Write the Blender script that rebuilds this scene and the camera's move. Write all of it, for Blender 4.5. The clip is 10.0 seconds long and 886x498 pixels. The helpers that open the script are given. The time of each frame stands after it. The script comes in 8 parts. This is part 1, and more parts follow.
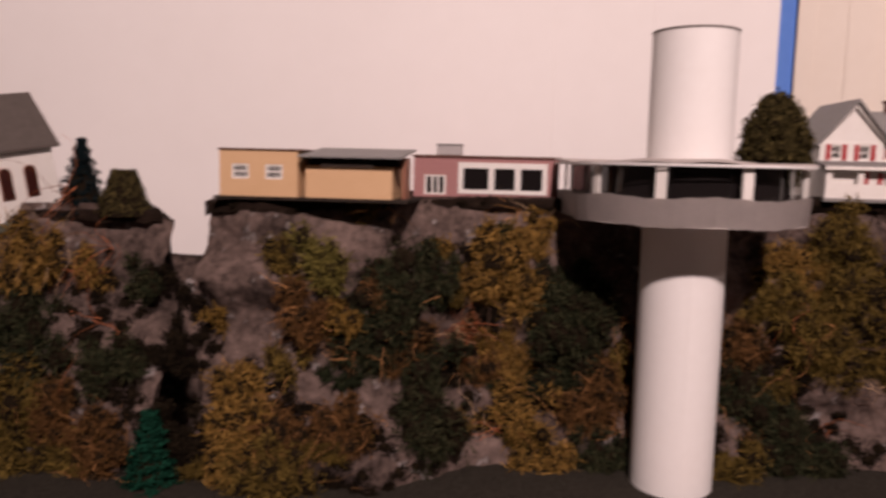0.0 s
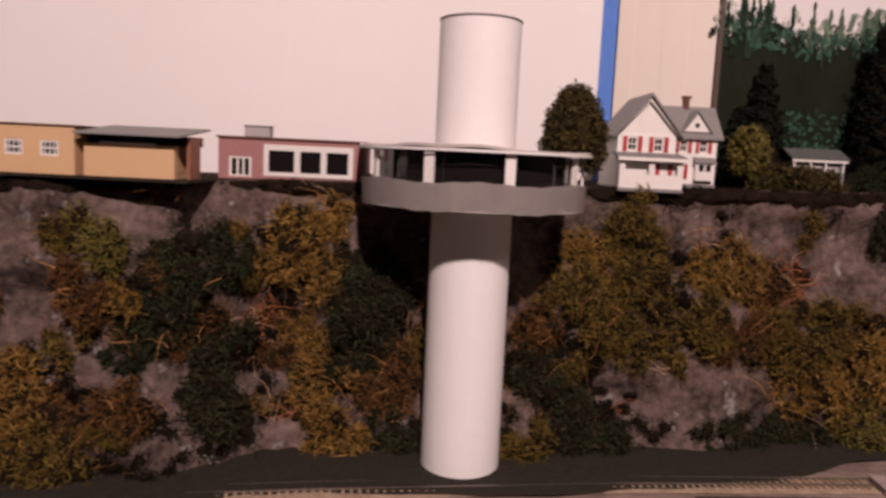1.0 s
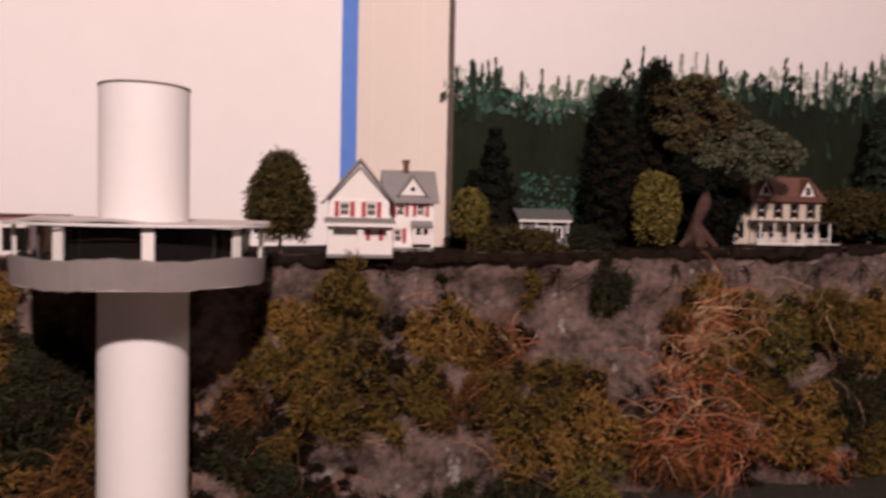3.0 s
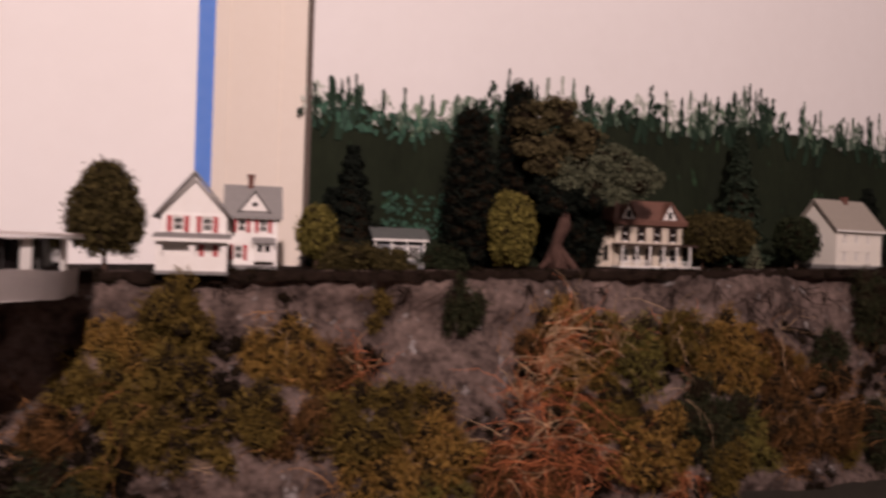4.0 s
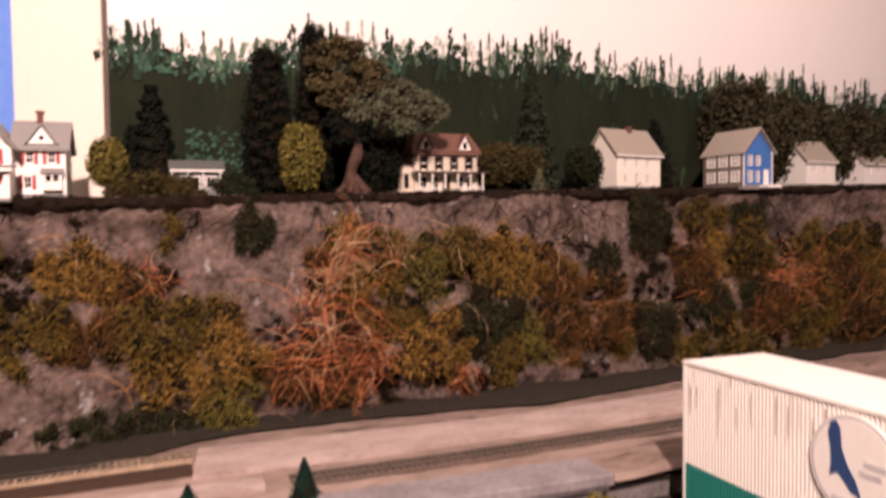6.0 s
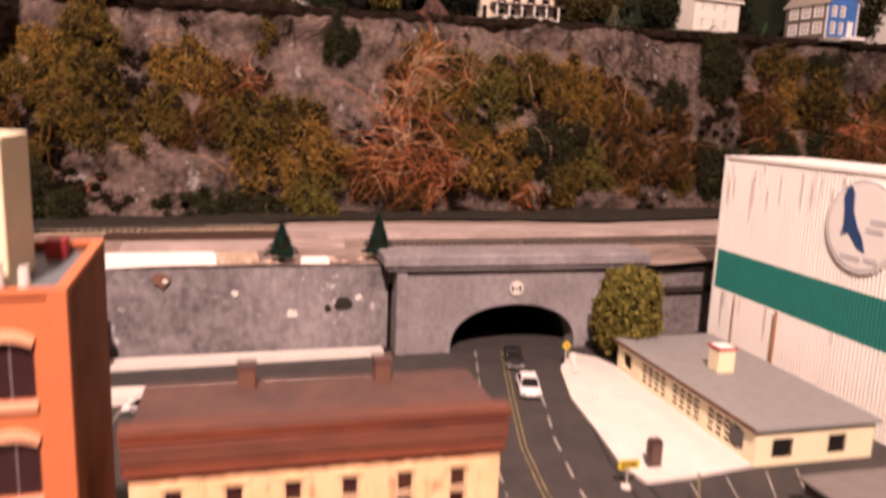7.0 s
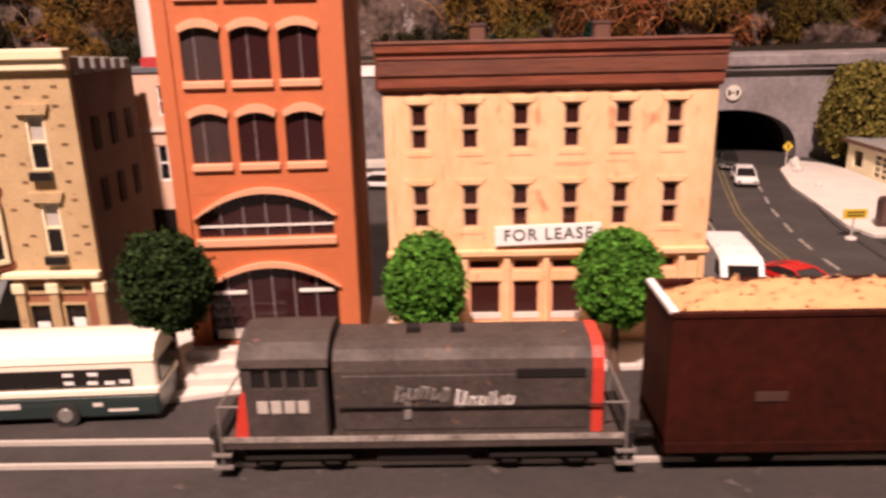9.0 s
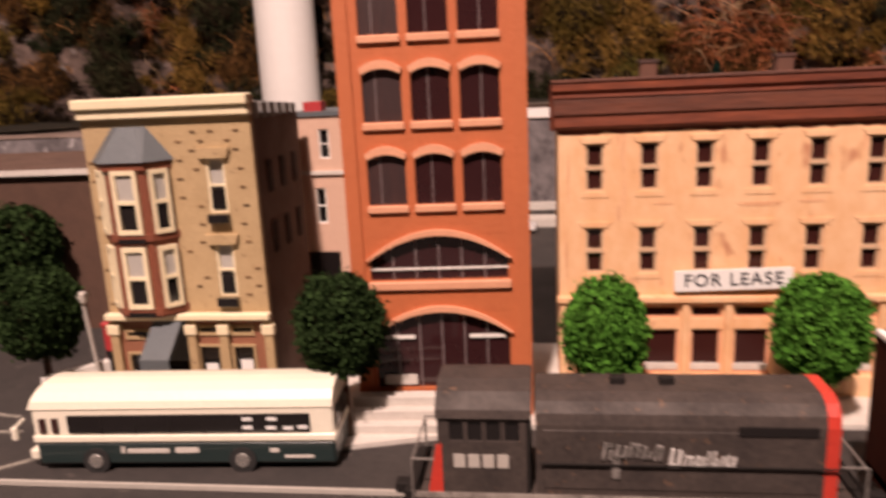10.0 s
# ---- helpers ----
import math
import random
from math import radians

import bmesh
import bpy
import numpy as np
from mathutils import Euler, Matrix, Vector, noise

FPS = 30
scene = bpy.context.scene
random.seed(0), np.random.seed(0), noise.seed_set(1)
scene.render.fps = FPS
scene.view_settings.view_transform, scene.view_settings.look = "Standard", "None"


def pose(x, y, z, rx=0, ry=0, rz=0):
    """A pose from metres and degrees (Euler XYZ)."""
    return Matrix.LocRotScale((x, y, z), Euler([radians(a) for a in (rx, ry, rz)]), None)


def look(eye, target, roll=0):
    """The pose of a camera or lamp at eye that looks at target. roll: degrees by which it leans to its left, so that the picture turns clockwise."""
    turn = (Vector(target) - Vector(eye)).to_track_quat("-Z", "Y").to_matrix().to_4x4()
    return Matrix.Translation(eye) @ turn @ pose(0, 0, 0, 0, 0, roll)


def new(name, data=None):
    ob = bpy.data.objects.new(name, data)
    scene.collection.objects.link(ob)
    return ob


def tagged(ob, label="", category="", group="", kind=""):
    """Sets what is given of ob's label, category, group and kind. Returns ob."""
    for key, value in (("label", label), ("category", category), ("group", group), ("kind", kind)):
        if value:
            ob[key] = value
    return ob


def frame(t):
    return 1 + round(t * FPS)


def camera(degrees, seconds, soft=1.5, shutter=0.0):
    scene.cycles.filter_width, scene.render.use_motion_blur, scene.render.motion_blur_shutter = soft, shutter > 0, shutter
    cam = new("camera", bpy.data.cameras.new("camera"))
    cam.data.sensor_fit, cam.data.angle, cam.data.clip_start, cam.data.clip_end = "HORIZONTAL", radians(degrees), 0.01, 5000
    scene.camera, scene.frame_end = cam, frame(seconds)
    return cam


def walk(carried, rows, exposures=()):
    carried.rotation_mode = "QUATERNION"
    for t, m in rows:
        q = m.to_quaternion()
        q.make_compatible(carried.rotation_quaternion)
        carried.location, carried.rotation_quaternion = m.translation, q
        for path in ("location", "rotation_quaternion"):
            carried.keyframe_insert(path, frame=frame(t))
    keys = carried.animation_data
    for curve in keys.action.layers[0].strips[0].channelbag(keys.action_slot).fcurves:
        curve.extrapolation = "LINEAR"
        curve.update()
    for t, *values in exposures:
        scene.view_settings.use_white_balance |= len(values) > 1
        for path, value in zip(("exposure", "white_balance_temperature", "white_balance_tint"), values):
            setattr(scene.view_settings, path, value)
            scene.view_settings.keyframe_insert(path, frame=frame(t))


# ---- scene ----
cam = camera(61.5, 10.0, 2.9, 0.5)
PATH = [
    (0, (-0.5610, -0.0324, 0.4510), (-0.7403, 1.9465, 0.2236), 1.33),
    (0.5, (-0.4768, -0.0379, 0.4498), (-0.5582, 1.9517, 0.2630), 0.97),
    (1, (-0.4180, -0.0289, 0.4479), (-0.3902, 1.9559, 0.2031), 2.69),
    (1.5, (-0.3568, -0.0261, 0.4535), (-0.3249, 1.9600, 0.2205), 1.17),
    (2, (-0.3122, -0.0173, 0.4542), (-0.2128, 1.9733, 0.2880), 1.75),
    (3.5, (-0.1495, -0.0148, 0.4712), (0.2713, 1.9400, 0.4284), 1.13),
    (4, (-0.0886, -0.0124, 0.4544), (0.4095, 1.9246, 0.4571), 1.81),
    (4.5, (0.0055, 0.0177, 0.4441), (0.6580, 1.9081, 0.4223), 1.50),
    (5, (0.0080, -0.0277, 0.4521), (0.8305, 1.7946, 0.5028), 0.30),
    (6.3, (0.0770, -0.2390, 0.3470), (0.6580, 1.6710, 0.2280), -1.10),
    (6.5, (0.0690, -0.2670, 0.3180), (0.5725, 1.6635, 0.1780), -0.80),
    (6.8, (0.0490, -0.2670, 0.2960), (0.5420, 1.6540, 0.0380), 1.60),
    (7, (0.0480, -0.2910, 0.2740), (0.5440, 1.6120, -0.0920), 2.20),
    (7.5, (0.0669, -0.3283, 0.2137), (0.3661, 1.6079, -0.1879), 1.76),
    (8, (0.0732, -0.3406, 0.1784), (0.1201, 1.5994, -0.3053), 1.88),
    (8.5, (0.0565, -0.3489, 0.1692), (0.0181, 1.5823, -0.3493), 0.17),
    (8.6, (0.0571, -0.3539, 0.1641), (0.0139, 1.5748, -0.3635), -0.10),
    (9, (0.0327, -0.3473, 0.1573), (-0.0036, 1.5653, -0.4260), -1.32),
    (9.5, (0.0034, -0.3433, 0.1606), (-0.0652, 1.5718, -0.4119), -2.39),
    (10, (-0.0085, -0.3372, 0.1548), (-0.2676, 1.5917, -0.3059), -2.68),
]
EXPOSURES = [(0.0, -0.2, 6700, 12), (0.5, -0.28, 6700, 12), (1.0, -0.2, 6700, 12), (1.5, -0.12, 6700, 12), (2.0, -0.1, 6600, 11), (3.5, -0.15, 6600, 11), (4.0, -0.2, 6600, 11), (4.5, 0.22, 6600, 10), (5.0, 0.35, 6600, 10), (6.5, 0.87, 7500, 17), (7.0, 0.80, 7600, 18), (7.5, 0.70, 8250, 24), (8.0, 0.60, 8600, 27), (9.0, 0.58, 7700, 16), (10.0, 0.16, 7500, 12)]
walk(cam, [(t, look(e, g, r)) for t, e, g, r in PATH], EXPOSURES)

# ---- world and light ----
world = bpy.data.worlds.new("room_world")
scene.world = world
world.use_nodes = True
world.node_tree.nodes["Background"].inputs[0].default_value = (1.0, 0.85, 0.8, 1)
world.node_tree.nodes["Background"].inputs[1].default_value = 0.0006


def lamp(name, eye, target, size, watts, colour):
    data = bpy.data.lights.new(name, "AREA")
    data.shape, data.size, data.energy, data.color = "DISK", size, watts, colour
    ob = new(name, data)
    ob.matrix_world = look(eye, target)
    return tagged(ob, "unseen warm white ceiling bulb lighting the layout", "lamp", kind="structure")


lamp("ceiling_lamp", (-0.20, -1.20, 1.77), (0.05, 0.5, 0.2), 0.10, 80, (1.0, 0.78, 0.765))
# Second, unseen lamp added to brighten the right end of the backdrop
lamp("ceiling_lamp", (1.55, 0.20, 1.70), (1.3, 1.15, 0.5), 0.25, 5.0, (1.0, 0.76, 0.75))


# ---- materials ----
def material(name, colour, rough=0.7, second=None, scale=60.0, amount=0.5, bump=0.15, bump_scale=None,
             metal=0.0, spots=0.0, spot_colour=None, per_object=0.0, per_island=0.0, coat=0.0, stretch=None, sheen=0.5):
    """A painted or natural surface: broad stains, fine grain and relief; scale is in cycles a metre."""
    m = bpy.data.materials.new(name)
    m.use_nodes = True
    nt = m.node_tree
    n, l = nt.nodes, nt.links
    b = n["Principled BSDF"]
    b.inputs["Roughness"].default_value = rough
    b.inputs["Metallic"].default_value = metal
    b.inputs["Coat Weight"].default_value = coat
    b.inputs["Specular IOR Level"].default_value = sheen
    co = n.new("ShaderNodeTexCoord")
    src = co.outputs["Object"]
    if stretch:
        mp = n.new("ShaderNodeMapping")
        mp.inputs["Scale"].default_value = stretch
        l.new(src, mp.inputs[0])
        src = mp.outputs[0]
    if second is None:
        second = tuple(c * 0.72 for c in colour)

    def tex(s, detail, r=0.6):
        t = n.new("ShaderNodeTexNoise")
        t.inputs["Scale"].default_value, t.inputs["Detail"].default_value = s, detail
        t.inputs["Roughness"].default_value = r
        l.new(src, t.inputs["Vector"])
        return t.outputs["Fac"]

    def ramp(f, lo, hi):
        r = n.new("ShaderNodeMapRange")
        r.inputs["From Min"].default_value, r.inputs["From Max"].default_value = lo, hi
        l.new(f, r.inputs["Value"])
        return r.outputs["Result"]

    def mix(f, a, c):
        x = n.new("ShaderNodeMix")
        x.data_type = "RGBA"
        if isinstance(f, float):
            x.inputs[0].default_value = f
        else:
            l.new(f, x.inputs[0])
        for k, v in ((6, a), (7, c)):
            if isinstance(v, tuple):
                x.inputs[k].default_value = (*v, 1)
            else:
                l.new(v, x.inputs[k])
        return x.outputs[2]

    broad = ramp(tex(scale, 4), 0.35, 0.68)
    fine = ramp(tex(scale * 9, 3), 0.3, 0.75)
    both = n.new("ShaderNodeMath")
    both.operation = "MULTIPLY"
    both.inputs[1].default_value = amount
    add = n.new("ShaderNodeMath")
    add.operation = "MULTIPLY_ADD"
    add.inputs[1].default_value, add.inputs[2].default_value = 0.6, 0.0
    l.new(fine, add.inputs[0])
    s2 = n.new("ShaderNodeMath")
    s2.operation = "MULTIPLY_ADD"
    s2.inputs[1].default_value = 0.6
    l.new(broad, s2.inputs[0])
    l.new(add.outputs[0], s2.inputs[2])
    l.new(s2.outputs[0], both.inputs[0])
    col = mix(both.outputs[0], tuple(colour), tuple(second))
    if spots:
        col = mix(ramp(tex(scale * 4, 2), 0.66 - spots * 0.2, 0.72), col, tuple(spot_colour))
    if per_object or per_island:
        src2 = n.new("ShaderNodeObjectInfo").outputs["Random"] if per_object else n.new("ShaderNodeNewGeometry").outputs["Random Per Island"]
        hsv = n.new("ShaderNodeHueSaturation")
        r = n.new("ShaderNodeMapRange")
        w = per_object or per_island
        r.inputs["To Min"].default_value, r.inputs["To Max"].default_value = 1 - w, 1 + w
        l.new(src2, r.inputs["Value"])
        l.new(r.outputs[0], hsv.inputs["Value"])
        l.new(col, hsv.inputs["Color"])
        col = hsv.outputs[0]
    l.new(col, b.inputs["Base Color"])
    if bump:
        bp = n.new("ShaderNodeBump")
        bp.inputs["Strength"].default_value = bump
        bp.inputs["Distance"].default_value = 0.002
        l.new(tex(bump_scale or scale * 6, 4), bp.inputs["Height"])
        l.new(bp.outputs[0], b.inputs["Normal"])
    rr = n.new("ShaderNodeMapRange")
    rr.inputs["To Min"].default_value, rr.inputs["To Max"].default_value = max(0.02, rough - 0.08), min(1, rough + 0.08)
    l.new(broad, rr.inputs["Value"])
    l.new(rr.outputs[0], b.inputs["Roughness"])
    return m


def glass(name, colour, rough=0.08):
    """Dark model glazing: a smooth tinted sheet over an unlit inside."""
    m = material(name, colour, rough, scale=40, amount=0.4, bump=0.0, coat=0.3)
    return m


WHITE = material("white_plastic", (0.78, 0.76, 0.72), 0.55, (0.66, 0.62, 0.56), 45)
CREAM = material("cream_plastic", (0.79, 0.69, 0.48), 0.5, (0.68, 0.58, 0.38), 50)
PAPER = material("white_card", (0.80, 0.79, 0.77), 0.75, (0.74, 0.72, 0.69), 12, bump=0.05)
GREYCARD = material("grey_painted_card", (0.47, 0.42, 0.395), 0.85, (0.36, 0.32, 0.30), 40)
ROOFGREY = material("grey_shingle_plastic", (0.235, 0.225, 0.215), 0.75, (0.16, 0.155, 0.15), 120, stretch=(1, 1, 4))
ROOFBROWN = material("brown_shingle_plastic", (0.13, 0.055, 0.035), 0.7, (0.085, 0.04, 0.03), 120)
RED = material("red_paint", (0.42, 0.032, 0.036), 0.55, (0.32, 0.025, 0.03), 80)
BRICKPINK = material("pink_brick_print", (0.40, 0.195, 0.185), 0.75, (0.30, 0.14, 0.135), 260)
CHIMNEY = material("red_brick_chimney", (0.13, 0.045, 0.032), 0.8, (0.09, 0.05, 0.035), 200)
TAN = material("tan_card", (0.64, 0.42, 0.235), 0.75, (0.57, 0.36, 0.19), 40, bump=0.05)
BLACKGLASS = glass("dark_window", (0.012, 0.010, 0.010))
BROWNGLASS = glass("brown_window", (0.042, 0.013, 0.011), 0.14)
FOUNDATION = material("grey_foundation", (0.22, 0.21, 0.20), 0.85)
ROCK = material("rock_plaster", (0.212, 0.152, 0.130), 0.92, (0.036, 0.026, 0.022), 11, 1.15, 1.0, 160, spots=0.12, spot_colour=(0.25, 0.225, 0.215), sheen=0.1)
EARTH = material("dark_earth", (0.040, 0.031, 0.025), 0.95, (0.018, 0.014, 0.011), 60, 0.8, 0.8, sheen=0.1)
TURF = material("flocked_ground", (0.022, 0.014, 0.010), 0.95, (0.009, 0.006, 0.0045), 90, 0.9, 0.8, spots=0.2, spot_colour=(0.045, 0.030, 0.02), sheen=0.05)
BALLAST = material("trackbed_cinder", (0.058, 0.050, 0.039), 0.95, (0.019, 0.017, 0.013), 220, 0.9, 1.0, sheen=0.1)
ASPHALT = material("asphalt_paint", (0.046, 0.038, 0.035), 0.8, (0.022, 0.019, 0.018), 24, 0.9, 0.3, 500, spots=0.03, spot_colour=(0.075, 0.062, 0.055))
LINEPAINT = material("white_road_paint", (0.46, 0.42, 0.36), 0.7, (0.05, 0.045, 0.04), 130, 1.0)
YELLOWPAINT = material("yellow_road_paint", (0.27, 0.21, 0.09), 0.7, (0.045, 0.04, 0.025), 110, 1.0)
CONCRETE = material("pale_concrete", (0.62, 0.58, 0.53), 0.85, (0.48, 0.44, 0.40), 40, 0.7, 0.3)
WALLGREY = material("grey_retaining_wall", (0.30, 0.27, 0.275), 0.88, (0.085, 0.076, 0.079), 12, 1.0, 0.3, stretch=(1, 1, 0.8), spots=0.10, spot_colour=(0.40, 0.37, 0.37), sheen=0.2)
PORTALGREY = material("grey_portal_casting", (0.28, 0.255, 0.262), 0.85, (0.13, 0.115, 0.118), 17, 0.9, 0.25, sheen=0.25)
ORANGEBRICK = material("orange_brick_plastic", (0.50, 0.142, 0.055), 0.65, (0.41, 0.108, 0.040), 30, 0.6, 0.15, 600)
PEACH = material("peach_trim", (0.70, 0.35, 0.215), 0.65, (0.58, 0.27, 0.16), 60)
LEASEWALL = material("peach_plaster_wall", (0.82, 0.55, 0.335), 0.75, (0.72, 0.40, 0.205), 15, 1.1, 0.1, 300, spots=0.15, spot_colour=(0.52, 0.24, 0.13), stretch=(1.3, 1, 0.8))
CORNICE = material("rust_red_cornice", (0.26, 0.064, 0.028), 0.75, (0.085, 0.022, 0.014), 40, 1.0, 0.25, stretch=(0.22, 1, 2.2))
TANBRICK = material("tan_brick_plastic", (0.47, 0.34, 0.19), 0.8, (0.36, 0.25, 0.13), 70, 0.8, 0.25, 700, spots=0.04, spot_colour=(0.22, 0.14, 0.08))
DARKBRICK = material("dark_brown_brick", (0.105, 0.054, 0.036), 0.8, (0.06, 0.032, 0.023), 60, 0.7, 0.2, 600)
BROWNTRIM = material("brown_painted_trim", (0.29, 0.12, 0.07), 0.6, (0.20, 0.08, 0.045), 80)
SLATE = material("slate_grey_metal", (0.10, 0.115, 0.125), 0.6)
BARK = material("brown_bark", (0.13, 0.07, 0.045), 0.9, (0.07, 0.04, 0.028), 150, 0.8, 0.6)
BARKPALE = material("pale_resin_bark", (0.085, 0.038, 0.025), 0.85, (0.035, 0.016, 0.011), 150, 0.8, 0.6)
TWIG = material("dry_twig", (0.40, 0.20, 0.075), 0.85, (0.20, 0.085, 0.035), 200, per_island=0.6, sheen=0.1)
TWIGRED = material("rust_dry_twig", (0.46, 0.155, 0.065), 0.85, (0.13, 0.042, 0.022), 200, per_island=0.8, sheen=0.1)


def leaf(name, colour, second, spread=0.45):
    return material(name, colour, 0.9, second, 90, 1.0, 0.0, per_island=spread, sheen=0.08)


LEAF_OLIVE = leaf("olive_lichen", (0.125, 0.084, 0.019), (0.055, 0.037, 0.011), 0.4)
LEAF_GOLD = leaf("golden_lichen", (0.225, 0.132, 0.030), (0.095, 0.056, 0.015), 0.4)
LEAF_BROWN = leaf("brown_lichen", (0.145, 0.072, 0.024), (0.066, 0.033, 0.013), 0.4)
LEAF_DARK = leaf("dark_green_lichen", (0.027, 0.034, 0.015), (0.012, 0.015, 0.008), 0.35)
LEAF_GREEN = leaf("bright_green_foam", (0.085, 0.235, 0.034), (0.036, 0.125, 0.016), 0.5)
LEAF_DEEP = leaf("deep_green_foam", (0.026, 0.050, 0.016), (0.011, 0.023, 0.007))
LEAF_YELLOW = leaf("yellow_green_foliage", (0.18, 0.145, 0.038), (0.09, 0.078, 0.02), 0.5)
LEAF_GREY = leaf("grey_green_foliage", (0.12, 0.125, 0.075), (0.075, 0.08, 0.05), 0.4)
LEAF_TREE = leaf("dark_olive_foliage", (0.080, 0.062, 0.022), (0.032, 0.026, 0.010), 0.6)
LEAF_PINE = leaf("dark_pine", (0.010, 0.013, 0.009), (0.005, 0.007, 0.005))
LEAF_FIR = leaf("blue_green_fir", (0.008, 0.030, 0.021), (0.004, 0.015, 0.012))
# Near-black cores stand in for the shade deep inside foliage
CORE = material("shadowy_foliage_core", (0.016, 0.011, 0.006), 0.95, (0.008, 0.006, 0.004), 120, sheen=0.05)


# ---- building blocks ----
def part(name, bm, mat, parent=None, label=""):
    me = bpy.data.meshes.new(name)
    bm.to_mesh(me)
    bm.free()
    me.materials.append(mat)
    ob = new(name, me)
    if parent is not None:
        ob.parent = parent
    if label:
        ob["label"] = label
    return ob


def thing(name, label, category, m=None, group="", kind=""):
    ob = new(name)
    ob.empty_display_size = 0.01
    if m is not None:
        ob.matrix_world = m
    return tagged(ob, label, category, group, kind)


def box(x0, x1, y0, y1, z0, z1, bevel=0.0, bm=None):
    bm = bm or bmesh.new()
    made = bmesh.ops.create_cube(bm, size=1)["verts"]
    for v in made:
        v.co = Vector(((x0 + x1) / 2 + v.co.x * (x1 - x0), (y0 + y1) / 2 + v.co.y * (y1 - y0), (z0 + z1) / 2 + v.co.z * (z1 - z0)))
    if bevel:
        es = list({e for v in made for e in v.link_edges})
        bmesh.ops.bevel(bm, geom=es, offset=bevel, segments=1, affect="EDGES")
    return bm


def tube(r0, r1, z0, z1, n=24, bm=None, x=0.0, y=0.0, caps=True):
    bm = bm or bmesh.new()
    made = bmesh.ops.create_cone(bm, cap_ends=caps, segments=n, radius1=r0, radius2=r1, depth=z1 - z0)["verts"]
    bmesh.ops.translate(bm, vec=(x, y, (z0 + z1) / 2), verts=made)
    return bm


def rod(a, b, r, n=8, bm=None, r2=None):
    bm = bm or bmesh.new()
    a, b = Vector(a), Vector(b)
    made = bmesh.ops.create_cone(bm, cap_ends=True, segments=n, radius1=r, radius2=r if r2 is None else r2, depth=(b - a).length)["verts"]
    q = (b - a).to_track_quat("Z", "Y").to_matrix().to_4x4()
    bmesh.ops.transform(bm, matrix=Matrix.Translation((a + b) / 2) @ q, verts=made)
    return bm


def prism(points, y0, y1, bm=None, axis="y"):
    """An outline in x and z, pushed through from y0 to y1 (or in x and y, from z0 to z1)."""
    bm = bm or bmesh.new()
    put = (lambda p, d: (p[0], d, p[1])) if axis == "y" else ((lambda p, d: (p[0], p[1], d)) if axis == "z" else (lambda p, d: (d, p[0], p[1])))
    a = [bm.verts.new(put(p, y0)) for p in points]
    b = [bm.verts.new(put(p, y1)) for p in points]
    bm.faces.new(a), bm.faces.new(b[::-1])
    for i in range(len(a)):
        j = (i + 1) % len(a)
        bm.faces.new((a[j], a[i], b[i], b[j]))
    bmesh.ops.recalc_face_normals(bm, faces=bm.faces)
    return bm


def wall_with_holes(x0, x1, z0, z1, y0, y1, holes, bm=None):
    """A wall slab in x and z with real rectangular openings (x0, x1, z0, z1)."""
    bm = bm or bmesh.new()
    xs = sorted({x0, x1, *[h[0] for h in holes], *[h[1] for h in holes]})
    zs = sorted({z0, z1, *[h[2] for h in holes], *[h[3] for h in holes]})
    solid = {}
    for i in range(len(xs) - 1):
        for k in range(len(zs) - 1):
            cx, cz = (xs[i] + xs[i + 1]) / 2, (zs[k] + zs[k + 1]) / 2
            solid[i, k] = not any(h[0] < cx < h[1] and h[2] < cz < h[3] for h in holes)
    vs = {}

    def v(i, k, s):
        if (i, k, s) not in vs:
            vs[i, k, s] = bm.verts.new((xs[i], (y0, y1)[s], zs[k]))
        return vs[i, k, s]

    for (i, k), full in solid.items():
        if not full:
            continue
        bm.faces.new((v(i, k, 0), v(i + 1, k, 0), v(i + 1, k + 1, 0), v(i, k + 1, 0)))
        bm.faces.new((v(i, k, 1), v(i, k + 1, 1), v(i + 1, k + 1, 1), v(i + 1, k, 1)))
        if not solid.get((i - 1, k)):
            bm.faces.new((v(i, k, 0), v(i, k + 1, 0), v(i, k + 1, 1), v(i, k, 1)))
        if not solid.get((i + 1, k)):
            bm.faces.new((v(i + 1, k, 0), v(i + 1, k, 1), v(i + 1, k + 1, 1), v(i + 1, k + 1, 0)))
        if not solid.get((i, k - 1)):
            bm.faces.new((v(i, k, 0), v(i, k, 1), v(i + 1, k, 1), v(i + 1, k, 0)))
        if not solid.get((i, k + 1)):
            bm.faces.new((v(i, k + 1, 0), v(i + 1, k + 1, 0), v(i + 1, k + 1, 1), v(i, k + 1, 1)))
    return bm


def mesh_part(name, verts, faces, mat, parent=None, label="", smooth=False):
    me = bpy.data.meshes.new(name)
    me.from_pydata(verts, [], faces)
    me.materials.append(mat)
    if smooth:
        me.polygons.foreach_set("use_smooth", [True] * len(me.polygons))
    ob = new(name, me)
    if parent is not None:
        ob.parent = parent
    if label:
        ob["label"] = label
    return ob


